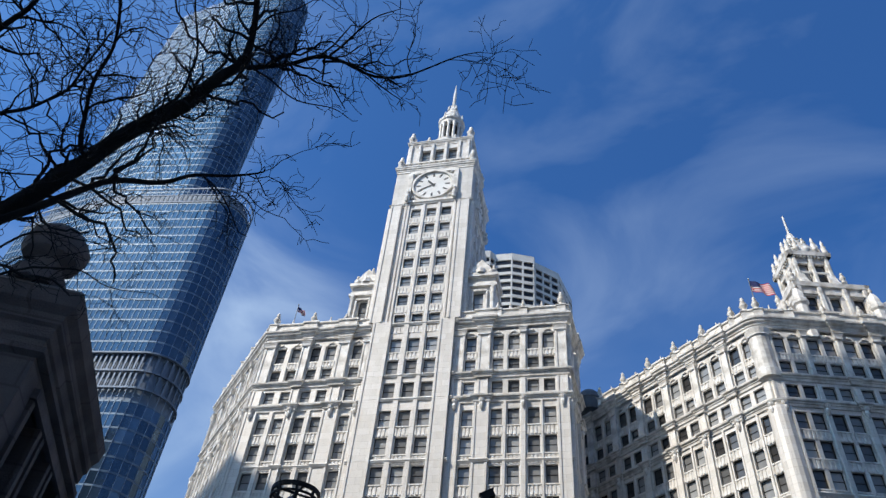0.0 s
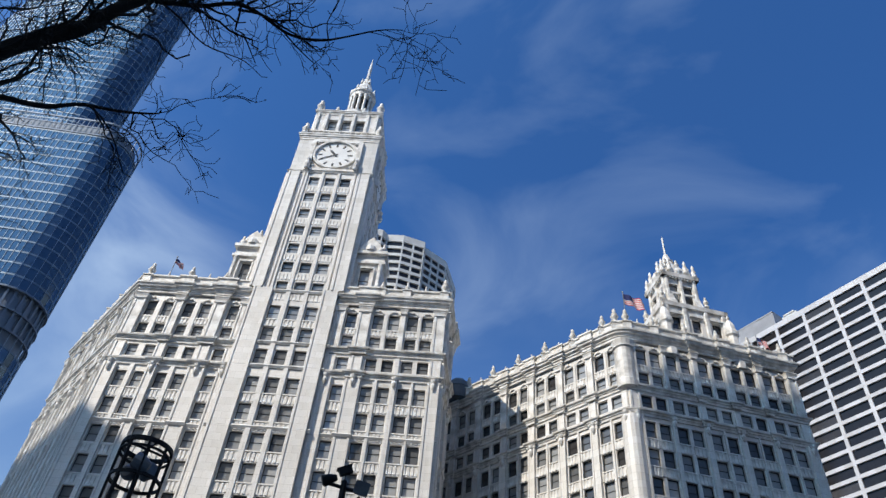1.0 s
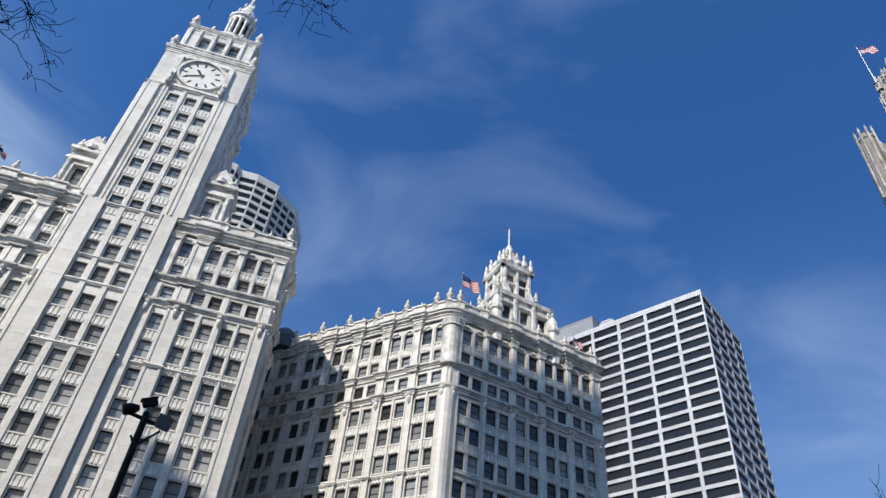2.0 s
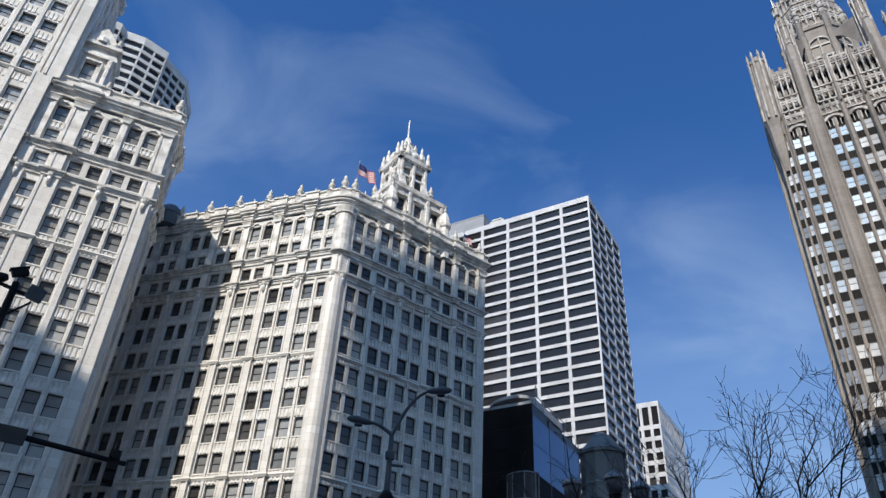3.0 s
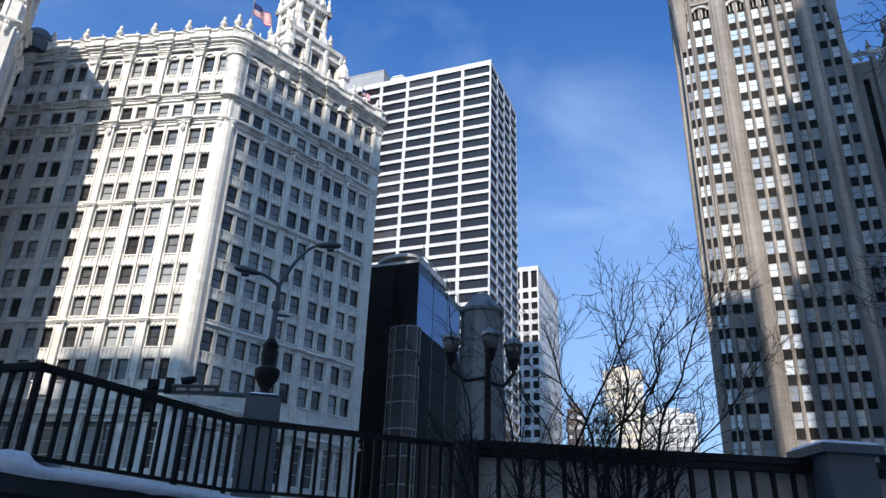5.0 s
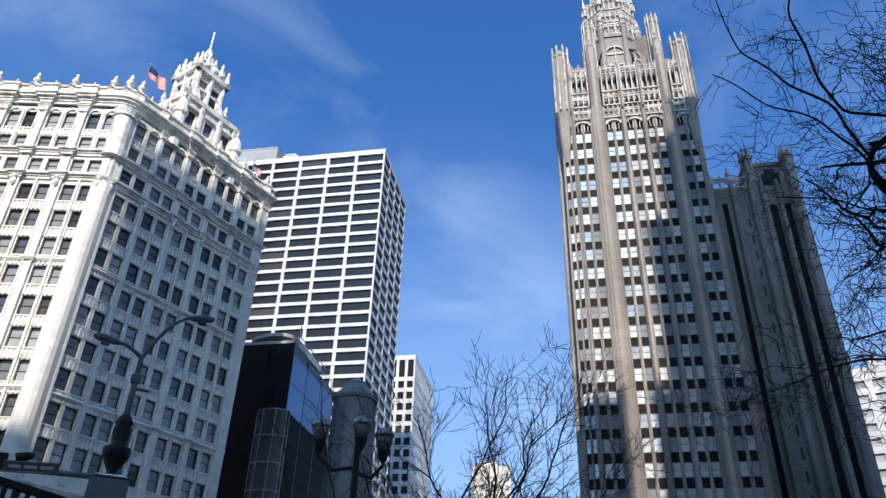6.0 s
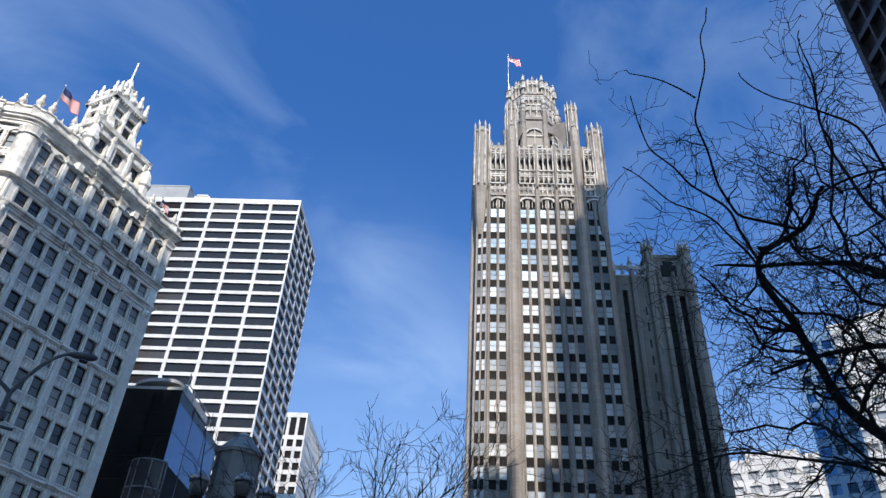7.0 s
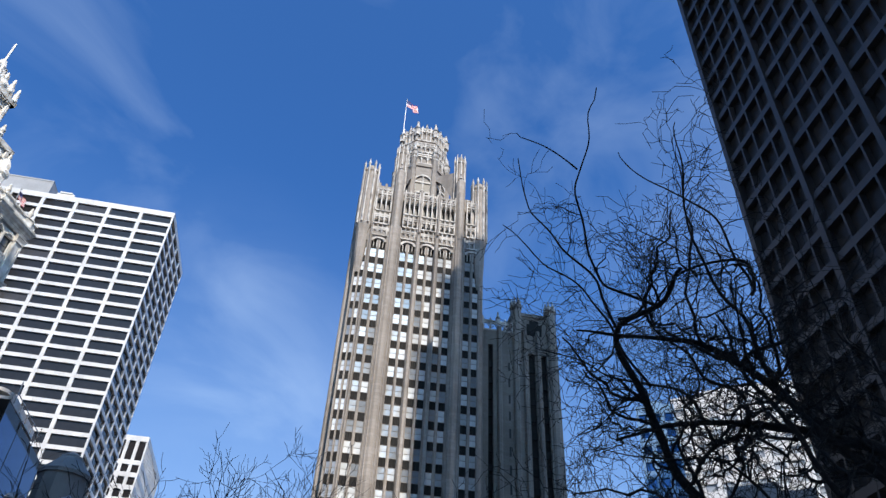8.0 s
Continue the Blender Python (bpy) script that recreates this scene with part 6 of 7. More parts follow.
def south_block(name, label, p0, p1, q, top, depth=22.0, q1=None):
    """Laid out across the sun's bearing: p0 to p1 sideways, q away from the eye towards the sun."""
    a, b = SH_P * p0 + SH_E * q, SH_P * p1 + SH_E * (q if q1 is None else q1)
    ob = thing(name, ((a.x + b.x) / 2, (a.y + b.y) / 2, 0), label, "building", "towers across the river")
    part("wall", Shell().prism([tuple(a), tuple(a + SH_E * depth), tuple(b + SH_E * depth), tuple(b)], 0.01, EYE + top), CASTER_CREAM, ob)
    return ob


south_block("shade_caster_tower", "unseen cream tower added to cast shade", -125, -84.5, 92, 147)
south_block("shade_caster_tower", "tall unseen cream tower added to cast shade", -58.0, 11.0, 92, 166.3)
south_block("shade_caster_tower", "unseen cream tower added to cast shade", -67.0, -58.1, 92, 161)
south_block("shade_caster_tower", "slim unseen cream tower added to cast shade", -43.4, -30.5, 113.3, 225, q1=89.5)
south_block("shade_caster_tower", "slim unseen cream tower added to cast shade", -30.4, -17.5, 89.5, 225)
south_block("shade_caster_tower", "high unseen cream tower added to cast shade", 32.0, 37.4, 30, 225)
south_block("shade_caster_tower", "highest unseen cream tower added to cast shade", 37.5, 62.0, 30, 272)
south_block("shade_caster_tower", "stepped unseen cream tower added to cast shade", 29.0, 31.9, 30, 217)
south_block("shade_caster_tower", "stepped unseen cream tower added to cast shade", 25.5, 28.9, 30, 200)
south_block("shade_caster_tower", "stepped unseen cream tower added to cast shade", 22.7, 25.4, 30, 170)
south_block("shade_caster_tower", "stepped unseen cream tower added to cast shade", 8.0, 18.6, 30, 170)


# ---- the parapet, railing and snow in front of the street ----
RAIL = [(-3.9, 9.95), (-0.92, 7.7), (1.08, 9.3), (4.0, 9.42)]
RAIL_TOP, RAIL_BASE = EYE + 1.75, EYE + 0.85


def railing(pts, label, spacing=0.155, post_every=12):
    ob = thing("railing", (*pts[1], RAIL_BASE - 0.02), label, "railing")
    bar = Shell().box(-0.018, 0.018, -0.018, 0.018, 0.1, RAIL_TOP - RAIL_BASE - 0.03).mesh("bar", IRON)
    post = Shell().box(-0.026, 0.026, -0.026, 0.026, -0.06, RAIL_TOP - RAIL_BASE).box(-0.07, 0.07, -0.07, 0.07, -0.06, -0.03).mesh("post", IRON)
    for p, q in zip(pts, pts[1:]):
        a = math.degrees(math.atan2(q[1] - p[1], q[0] - p[0]))
        n = math.hypot(q[0] - p[0], q[1] - p[1])
        m = pose(p[0], p[1], RAIL_BASE, 0, 0, a)
        h = RAIL_TOP - RAIL_BASE
        part("top_rail", Shell().box(-0.03, n + 0.03, -0.045, 0.045, h - 0.035, h + 0.02).box(-0.02, n + 0.02, -0.03, 0.03, h + 0.02, h + 0.035), IRON, ob, "", m)
        part("bottom_rail", Shell().box(0, n, -0.02, 0.02, 0.07, 0.11), IRON, ob, "", m)
        k = round(n / spacing)
        for i in range(k + 1):
            part("post" if i % post_every == 0 else "bar", post if i % post_every == 0 else bar, None, ob, "", m @ Matrix.Translation((n * i / k, 0, 0)))
    return ob


railing(RAIL, "black iron railing of square bars on a snowy parapet")


def parapet_wall():
    ob = thing("parapet_wall", (0, 8.5, 0), "dark granite parapet wall capped with stone", "wall", kind="structure")
    front = [(-9.0, 12.8), (-3.9, 9.6), (-0.95, 7.35), (1.15, 9.0), (4.1, 9.05), (10.2, 7.3), (40, -1)]
    part("stone_face", sweep(front, [(0.0, 0.0), (0.02, 0.9), (0.0, 2.3), (-1.2, 2.3)], -0.13), WALL_STONE, ob)
    part("coping", sweep(front[:5], [(0.0, 2.3), (0.1, 2.32), (0.1, 2.46), (0.05, 2.5), (-0.9, 2.52)], -0.13), WALL_STONE, ob)
    return front


parapet_wall()


def snow_bank():
    """Snow that lies along the coping, thick and uneven."""
    pts, path = [], [(-9.0, 12.8), (-3.9, 9.6), (-0.95, 7.35), (1.15, 9.0), (4.1, 9.05)]
    for p, q in zip(path, path[1:]):
        n = max(2, int(math.hypot(q[0] - p[0], q[1] - p[1]) / 0.12))
        pts += [(p[0] + (q[0] - p[0]) * i / n, p[1] + (q[1] - p[1]) * i / n) for i in range(n)]
    pts.append(path[-1])
    prof = [(0.13, 2.44), (0.17, 2.5), (0.14, 2.58), (0.04, 2.63), (-0.15, 2.65), (-0.4, 2.66), (-0.7, 2.62), (-0.95, 2.5)]
    sh = sweep(pts, prof, 0.0)
    k = len(prof)
    for i in range(len(pts)):
        x, y = pts[i]
        deep = 0.75 + 0.5 * noise.noise((x * 0.9, y * 0.9, 0.3)) + (0.5 if x < -0.8 else 0.0)
        for j in range(k):
            vx, vy, vz = sh.v[i * k + j]
            w = 0.03 * noise.noise((vx * 4, vy * 4, j))
            sh.v[i * k + j] = (vx + w, vy + w, 2.33 + max(0.0, (vz - 2.46)) * deep * 0.8 + w * 0.6)
    tagged(part("snow_bank", sh, SNOW, None, smooth=True), "uneven bank of snow along the parapet coping", "snow", kind="stuff")


snow_bank()


def panel_fence():
    """The fence farther along: dark posts and a wide handrail before a grey concrete barrier."""
    p, q = (4.15, 9.25), (13.5, 6.7)
    ob = thing("panel_fence", (*p, EYE + 0.7), "dark iron fence with broad handrail before a concrete barrier", "railing")
    m, n = face(p, q, 0.0)
    part("barrier", Shell().box(0, n, 0.14, 0.4, 2.05, RAIL_TOP - 0.06), PALE_CONCRETE, ob, "grey concrete barrier", m)
    part("top_rail", Shell().box(-0.05, n, -0.1, 0.16, RAIL_TOP - 0.05, RAIL_TOP + 0.05).box(0, n, -0.06, 0.1, RAIL_TOP - 0.14, RAIL_TOP - 0.05), IRON, ob, "", m)
    post = Shell().box(-0.026, 0.026, -0.03, 0.03, 2.1, RAIL_TOP - 0.1).mesh("post", IRON)
    for i in range(int(n / 0.3)):
        part("post", post, None, ob, "", m @ Matrix.Translation((0.15 + 0.3 * i, 0, 0)))
    part("end_cap", Shell().box(-0.12, 0.12, -0.12, 0.12, 2.1, RAIL_TOP + 0.02).add([(-0.14, -0.14, RAIL_TOP + 0.02), (0.14, -0.14, RAIL_TOP + 0.02), (0.14, 0.14, RAIL_TOP + 0.02), (-0.14, 0.14, RAIL_TOP + 0.02), (0, 0, RAIL_TOP + 0.16)], [(0, 1, 4), (1, 2, 4), (2, 3, 4), (3, 0, 4), (3, 2, 1, 0)]), WALL_STONE, ob, "dark stone end pier", m)
    pier = pose(9.2, 7.72, 0, 0, 0, -15)
    part("stone_pier", Shell().box(-0.35, 0.35, -0.3, 0.4, 2.1, RAIL_TOP + 0.08).box(-0.45, 0.45, -0.4, 0.5, RAIL_TOP + 0.08, RAIL_TOP + 0.2), GREY_PAINT, ob, "grey stone pier", pier)
    part("snow_cap", Shell().box(-0.43, 0.43, -0.38, 0.48, RAIL_TOP + 0.2, RAIL_TOP + 0.25, taper=0.05), SNOW, ob, "thin cap of snow", pier)
    return ob


panel_fence()


def spot(az, dist, z=EYE):
    return (math.sin(radians(az)) * dist, math.cos(radians(az)) * dist, z)


def pedestal_lamp():
    """A tapered concrete pedestal with a dark urn, from which a two-armed street lamp rises; a signal arm reaches to the side."""
    D = 26.0
    x, y, _ = spot(8.6, D)
    ob = thing("street_lamp", (x, y, EYE), "two-armed street lamp on a grey concrete pedestal", "street lamp")
    m = pose(x, y, EYE, 0, 0, -8.6)
    top = D * math.tan(radians(12.15))
    part("pedestal", Shell().box(-0.68, 0.68, -0.68, 0.68, -0.12, top, taper=0.1).box(-0.55, 0.55, -0.55, 0.55, top, top + 0.14, taper=0.2), GREY_PAINT, ob, "grey concrete pedestal", m)
    part("snow_cap", Shell().box(-0.5, 0.5, -0.55, 0.3, top + 0.1, top + 0.18, taper=0.15), SNOW, ob, "snow on the pedestal", m)
    z1 = top + 0.1
    part("urn", Shell().lathe([(0.3, z1), (0.3, z1 + 0.08), (0.15, z1 + 0.22), (0.26, z1 + 0.42), (0.42, z1 + 0.72), (0.45, z1 + 0.95), (0.38, z1 + 1.02), (0.24, z1 + 1.08), (0.28, z1 + 1.3), (0.3, z1 + 1.55), (0.24, z1 + 1.75), (0.3, z1 + 1.82), (0.14, z1 + 2.1)], 14), IRON, ob, "dark iron urn", m, smooth=True)
    fork = D * math.tan(radians(20.7))
    part("post", Shell().tube([(0, 0, z1 + 2), (0, 0, fork)], [0.11, 0.085], 10), GREY_PAINT, ob, "", m)
    part("collar", Shell().lathe([(0.16, fork - 0.9), (0.18, fork - 0.8), (0.18, fork - 0.65), (0.12, fork - 0.6)], 10).tube([(0, 0, fork - 1.1), (0.5, -0.1, fork - 1.15)], 0.05, 6), GREY_PAINT, ob, "", m)
    zl, zr = D * math.tan(radians(21.6)), D * math.tan(radians(24.25))
    xl, xr = D * math.tan(radians(-3.0)), D * math.tan(radians(4.1))
    for xe, ze in ((xl, zl), (xr, zr)):
        pts = []
        for k in range(11):
            t = k / 10
            pts.append((xe * t * 0.85, 0, fork + (ze - fork) * (1 - (1 - t) ** 2.2)))
        arm = part("arm", Shell().tube(pts, [0.075 - 0.003 * k for k in range(11)], 8), GREY_PAINT, ob, "", m)
        s = 1 if xe > 0 else -1
        head = Shell().lathe([(0.06, -0.5), (0.11, -0.3), (0.15, 0.1), (0.11, 0.36), (0.04, 0.46)], 10, pose(xe * 0.9, 0, ze, 0, 82 * s, 0))
        hd = part("lamp_head", head, GREY_PAINT, ob, "grey cobra lamp head", m, smooth=True)
        part("lens", Shell().lathe([(0.15, -0.06), (0.13, -0.02), (0.15, 0.02)], 10, pose(xe * 0.92, 0, ze - 0.14)), GLOBE, hd, "", m)
    za = D * math.tan(radians(12.4))
    zb = D * math.tan(radians(11.75))
    xa = D * math.tan(radians(1.0 - 8.6))
    part("signal_arm", Shell().tube([(-0.5, -0.5, za - 0.1), (xa - 0.4, -0.5, zb + 0.1)], [0.09, 0.06], 8), GREY_PAINT, ob, "", m)
    sg = part("sign", Shell().box(-0.75, 0.75, -0.03, 0.03, -0.17, 0.17), SIGN_GREEN, ob, "brown street name sign with white border", m @ pose(D * math.tan(radians(3.7 - 8.6)), -0.62, zb + 0.22, 0, -4, 0))
    edge = Shell().box(-0.73, 0.73, -0.04, -0.032, 0.14, 0.152).box(-0.73, 0.73, -0.04, -0.032, -0.152, -0.14)
    for a, b in ((-0.6, -0.28), (-0.18, 0.16), (0.25, 0.6)):
        edge.box(a, b, -0.04, -0.032, -0.045, 0.045)
    part("sign_border", edge, PAVING, sg, "", m @ pose(D * math.tan(radians(3.7 - 8.6)), -0.62, zb + 0.22, 0, -4, 0))
    signal = Shell().box(-0.17, 0.17, -0.15, 0.15, -0.6, 0.45)
    for k in range(3):
        signal.lathe([(0.13, 0), (0.15, 0.22)], 8, pose(0, -0.12, -0.42 + 0.34 * k, 90, 0, 0))
    part("signal_head", signal, IRON, ob, "dark traffic signal head", m @ pose(xa - 0.1, -0.5, zb))
    part("signal_head", Shell().box(-0.14, 0.14, -0.12, 0.12, -0.2, 0.3).lathe([(0.16, 0), (0.12, 0.4), (0.04, 0.5)], 8, pose(0.35, 0, 0.2, 0, 70, 0)), IRON, ob, "", m @ pose(xa + 0.4, -0.5, zb + 0.25))
    return ob


pedestal_lamp()


def globe_lamp():
    """A lamp standard with three capped globes."""
    D = 17.0
    x, y, _ = spot(25.8, D)
    ob = thing("globe_street_lamp", (x, y, EYE), "iron street lamp with three capped globes", "street lamp")
    m = pose(x, y, EYE, 0, 0, -25.8)
    zt = D * math.tan(radians(17.5))
    part("post", Shell().tube([(0, 0, -0.1), (0, 0, 0.9), (0, 0, 1.0), (0, 0, zt)], [0.2, 0.17, 0.1, 0.07], 10), IRON, ob, "", m)
    for dx, dz in ((-0.88, -0.12), (0.06, 0.0), (0.6, -0.24)):
        z = zt + dz
        if abs(dx) > 0.2:
            part("arm", Shell().tube([(0, 0, z - 0.75), (dx * 0.6, 0, z - 0.85), (dx, 0, z - 0.55), (dx, 0, z - 0.32)], 0.045, 6), IRON, ob, "", m)
        g = part("globe", Shell().lathe([(0.08, z - 0.22), (0.16, z - 0.15), (0.2, z), (0.2, z + 0.07), (0.18, z + 0.15)], 16), GLOBE, ob, "frosted glass globe", m @ Matrix.Translation((dx, 0, 0)), smooth=True)
        part("cap", Shell().lathe([(0.23, z + 0.12), (0.23, z + 0.16), (0.18, z + 0.26), (0.07, z + 0.31), (0.02, z + 0.37)], 16), STEEL, g, "grey metal cap", m @ Matrix.Translation((dx, 0, 0)), smooth=True)
        part("holder", Shell().lathe([(0.05, z - 0.5), (0.11, z - 0.36), (0.16, z - 0.21), (0.13, z - 0.19)], 12), IRON, g, "", m @ Matrix.Translation((dx, 0, 0)))
    return ob


globe_lamp()


def cage_lantern():
    """A cylindrical cage on a post that holds floodlights."""
    D = 16.0
    x, y, _ = spot(-37.4, D)
    ob = thing("cage_lantern", (x, y, EYE), "round iron cage lantern with floodlights inside", "street lamp")
    m = pose(x, y, EYE, 0, 0, 37)
    zt, r = D * math.tan(radians(25.4)), 0.55

    def hoop(z, rr, w, h):
        s, n = Shell(), 24
        for k in range(n):
            a, b = 2 * math.pi * k / n, 2 * math.pi * (k + 1) / n
            vs = [(q * math.cos(t), q * math.sin(t), zz) for t in (a, b) for q, zz in ((rr - w, z - h), (rr, z - h), (rr, z + h), (rr - w, z + h))]
            s.add(vs, [(i, (i + 1) % 4, 4 + (i + 1) % 4, 4 + i) for i in range(4)])
        return s

    for z, h in ((zt, 0.05), (zt - 0.16, 0.02), (zt - 0.75, 0.03), (zt - 2.3, 0.05)):
        part("hoop", hoop(z, r, 0.05, h), IRON, ob, "", m)
    for k in range(8):
        a = math.pi / 4 * k
        part("upright", Shell().box(-0.03, 0.03, -0.02, 0.02, zt - 2.3, zt), IRON, ob, "", m @ Matrix.Rotation(a, 4, "Z") @ Matrix.Translation((r - 0.03, 0, 0)))
    for k in range(4):
        part("spoke", Shell().box(0, r - 0.03, -0.02, 0.02, zt - 0.02, zt + 0.02), IRON, ob, "", m @ Matrix.Rotation(math.pi / 2 * k + 0.3, 4, "Z"))
    for a, dz in ((20, 0.45), (160, 0.55), (265, 0.4)):
        can = Shell().lathe([(0.1, -0.2), (0.17, 0.0), (0.17, 0.15)], 12, pose(0.2 * math.cos(radians(a)), 0.2 * math.sin(radians(a)), zt - dz, 70, 0, a))
        part("floodlight", can, STEEL, ob, "", m)
    part("post", Shell().tube([(0, 0, -0.1), (0, 0, zt - 2.2)], [0.14, 0.09], 10), IRON, ob, "", m)
    part("stem", Shell().tube([(0, 0, zt - 2.3), (0, 0, zt)], 0.05, 8), IRON, ob, "", m)
    return ob


cage_lantern()


def floodlight_pole():
    D = 15.0
    x, y, _ = spot(-21.9, D)
    ob = thing("floodlight_pole", (x, y, EYE), "dark pole with two floodlights and a small box", "street lamp")
    m = pose(x, y, EYE, 0, 0, 21.9)
    z = D * math.tan(radians(26.2))
    part("post", Shell().tube([(0, 0, -0.1), (0.03, 0, z)], [0.1, 0.07], 8), IRON, ob, "", m)
    part("crossarm", Shell().tube([(-0.3, 0, z - 0.1), (0.42, 0, z - 0.2)], 0.04, 6), IRON, ob, "", m)
    part("floodlight", Shell().lathe([(0.06, -0.15), (0.11, -0.03), (0.13, 0.14), (0.11, 0.17)], 12, pose(-0.28, 0, z + 0.0, 0, -115, 0)), IRON, ob, "", m, smooth=True)
    part("camera_housing", Shell().box(-0.15, 0.14, -0.07, 0.07, -0.07, 0.07).box(-0.18, 0.17, -0.08, 0.08, 0.07, 0.09), IRON, ob, "", m @ pose(0.02, 0, z + 0.24, 0, -28, 0))
    part("floodlight", Shell().box(-0.13, 0.13, -0.08, 0.1, -0.11, 0.11).box(-0.16, 0.16, -0.11, -0.08, -0.14, 0.14), GREY_PAINT, ob, "", m @ pose(0.42, 0, z - 0.12, 10, 10, 0))
    part("brace", Shell().tube([(0.03, 0, z - 0.75), (0.4, 0, z - 0.3)], 0.025, 5).tube([(0.03, 0, z - 0.75), (-0.1, 0, z - 0.55)], 0.025, 5), IRON, ob, "", m)
    return ob


floodlight_pole()


def signal_mast():
    """A mast arm over the street with a traffic signal at its end."""
    D = 20.0
    x, y, _ = spot(-30.0, D)
    ob = thing("traffic_signal", (x, y, EYE), "traffic signal on a long dark mast arm", "traffic signal")
    a, b = Vector(spot(-30, D, EYE + D * math.tan(radians(17.0)))), Vector(spot(-10.6, D, EYE + D * math.tan(radians(16.3))))
    part("post", Shell().tube([(x, y, EYE - 0.1), (x, y, a.z + 0.3)], [0.14, 0.1], 10), IRON, ob)
    part("mast_arm", Shell().tube([a, (a + b) / 2, b], [0.1, 0.08, 0.06], 8), IRON, ob)
    c = a.lerp(b, 0.955)
    m = pose(c.x, c.y, c.z, 0, 0, 15)
    hd = part("signal_head", Shell().box(-0.13, 0.13, -0.12, 0.12, -0.6, 0.25), IRON, ob, "black traffic signal head", m)
    for k in range(3):
        part("visor", Shell().lathe([(0.11, 0), (0.12, 0.2), (0.115, 0.21)], 10, pose(0, -0.1, -0.45 + 0.27 * k, 90, 0, 0)), IRON, hd, "", m)
    part("bracket", Shell().box(-0.04, 0.04, -0.1, 0.1, 0.1, 0.5), IRON, ob, "", m)
    sg = a.lerp(b, 0.58)
    part("sign", Shell().box(-0.5, 0.5, -0.02, 0.02, -0.2, 0.2), SIGN_GREEN, ob, "dark street sign", pose(sg.x, sg.y - 0.1, sg.z - 0.05, 0, 0, 20))
    return ob


signal_mast()


def bridge_house():
    """The dark stone bridge house: walls with slots under a heavy eave, an attic and a carved urn."""
    h = 7.0
    c = Vector((-1.2554, 0.7551)) * h
    a = Vector((-0.616, 0.788))
    b = Vector((-0.788, -0.616))
    ob = thing("bridge_house", (*(c + (a + b) * 2.5), EYE), "dark carved limestone bridge house with stone urn", "building")
    L = 5.1
    # fronts, left to right as seen from the terrace
    inset = 0.24

    def wall(p, q, holes, n):
        m, k = face(p, q)
        part("wall", wall_with_holes(0, k, -0.1, h - 0.5, holes, 0.5), BRIDGE_STONE, ob, "", m)
        for x0, x1, z0, z1 in holes:
            part("pane", Shell().box(x0, x1, 0.42, 0.46, z0, z1), OFFICE_GLASS, ob, "", m)
            part("surround", Shell().box(x0 - 0.14, x0, -0.06, 0.05, z0, z1).box(x1, x1 + 0.14, -0.06, 0.05, z0, z1).box(x0 - 0.2, x1 + 0.2, -0.1, 0.05, z1, z1 + 0.16), BRIDGE_STONE, ob, "", m)

    wn1, wn2, wn3 = c + (a + b) * inset, c + a * (L - inset) + b * inset, c + b * (5.5 - inset) + a * inset
    wall(tuple(wn1), tuple(wn2), [(0.7 + 1.1 * k, 1.4 + 1.1 * k, 3.4, 5.55) for k in range(3)], 3)
    wall(tuple(wn3), tuple(wn1), [(2.6, 3.6, 3.4, 5.4)], 1)
    eave = [(0.0, -0.7), (0.04, -0.66), (0.06, -0.5), (0.12, -0.45), (0.13, -0.3), (0.23, -0.18), (0.26, 0.06), (0.18, 0.16), (0.0, 0.2)]
    part("cornice", sweep([tuple(wn3), tuple(wn1), tuple(wn2)], eave, EYE + h - 0.1), BRIDGE_STONE, ob)
    part("frieze", sweep([tuple(wn3), tuple(wn1), tuple(wn2)], [(0, 0), (0.1, 0.05), (0.1, 0.14), (0, 0.18)], EYE + h - 1.1), BRIDGE_STONE, ob)
    core = [c + (a + b) * (inset + 0.55), c + a * (L - inset) + b * (inset + 0.5), c + a * (L - inset) + b * 5.0, c + a * (inset + 0.5) + b * 5.0]
    part("core", Shell().prism([tuple(v) for v in core], EYE - 0.1, EYE + h), BRIDGE_STONE, ob)
    att = [c + (a + b) * 0.85, c + a * (L - 0.9) + b * 0.85, c + a * (L - 0.9) + b * 4.8, c + a * 0.85 + b * 4.8]
    part("attic", Shell().prism([tuple(v) for v in att], EYE + h, EYE + h + 0.55, scale=0.93), BRIDGE_STONE, ob)
    u = Vector(spot(-62.6, 10.9, 0))
    z0 = EYE + 7.35
    part("urn", Shell().lathe([(0.42, z0 - 0.25), (0.42, z0), (0.26, z0 + 0.12), (0.24, z0 + 0.28), (0.44, z0 + 0.36), (0.5, z0 + 0.5), (0.5, z0 + 0.72), (0.42, z0 + 0.8), (0.36, z0 + 0.9), (0.1, z0 + 0.96)], 10), BRIDGE_STONE, ob, "carved stone urn", pose(u.x, u.y, 0))
    for sx in (0.35, 3.2):
        q = wn1 + a * sx
        part("scroll", Shell().lathe([(0.12, 0), (0.3, 0.2), (0.34, 0.6), (0.2, 0.9), (0.28, 1.1), (0.05, 1.3)], 8), BRIDGE_STONE, ob, "", pose(q.x, q.y, EYE + 2.4))
    return ob


bridge_house()


# ---- bare trees ----
def smooth_path(pts, per=5):
    pts = [Vector(p) for p in pts]
    ext = [pts[0] * 2 - pts[1]] + pts + [pts[-1] * 2 - pts[-2]]
    out = []
    for i in range(1, len(ext) - 2):
        p0, p1, p2, p3 = ext[i - 1:i + 3]
        for k in range(per):
            t = k / per
            out.append(0.5 * ((2 * p1) + (p2 - p0) * t + (2 * p0 - 5 * p1 + 4 * p2 - p3) * t * t + (3 * p1 - p0 - 3 * p2 + p3) * t ** 3))
    out.append(pts[-1])
    return out


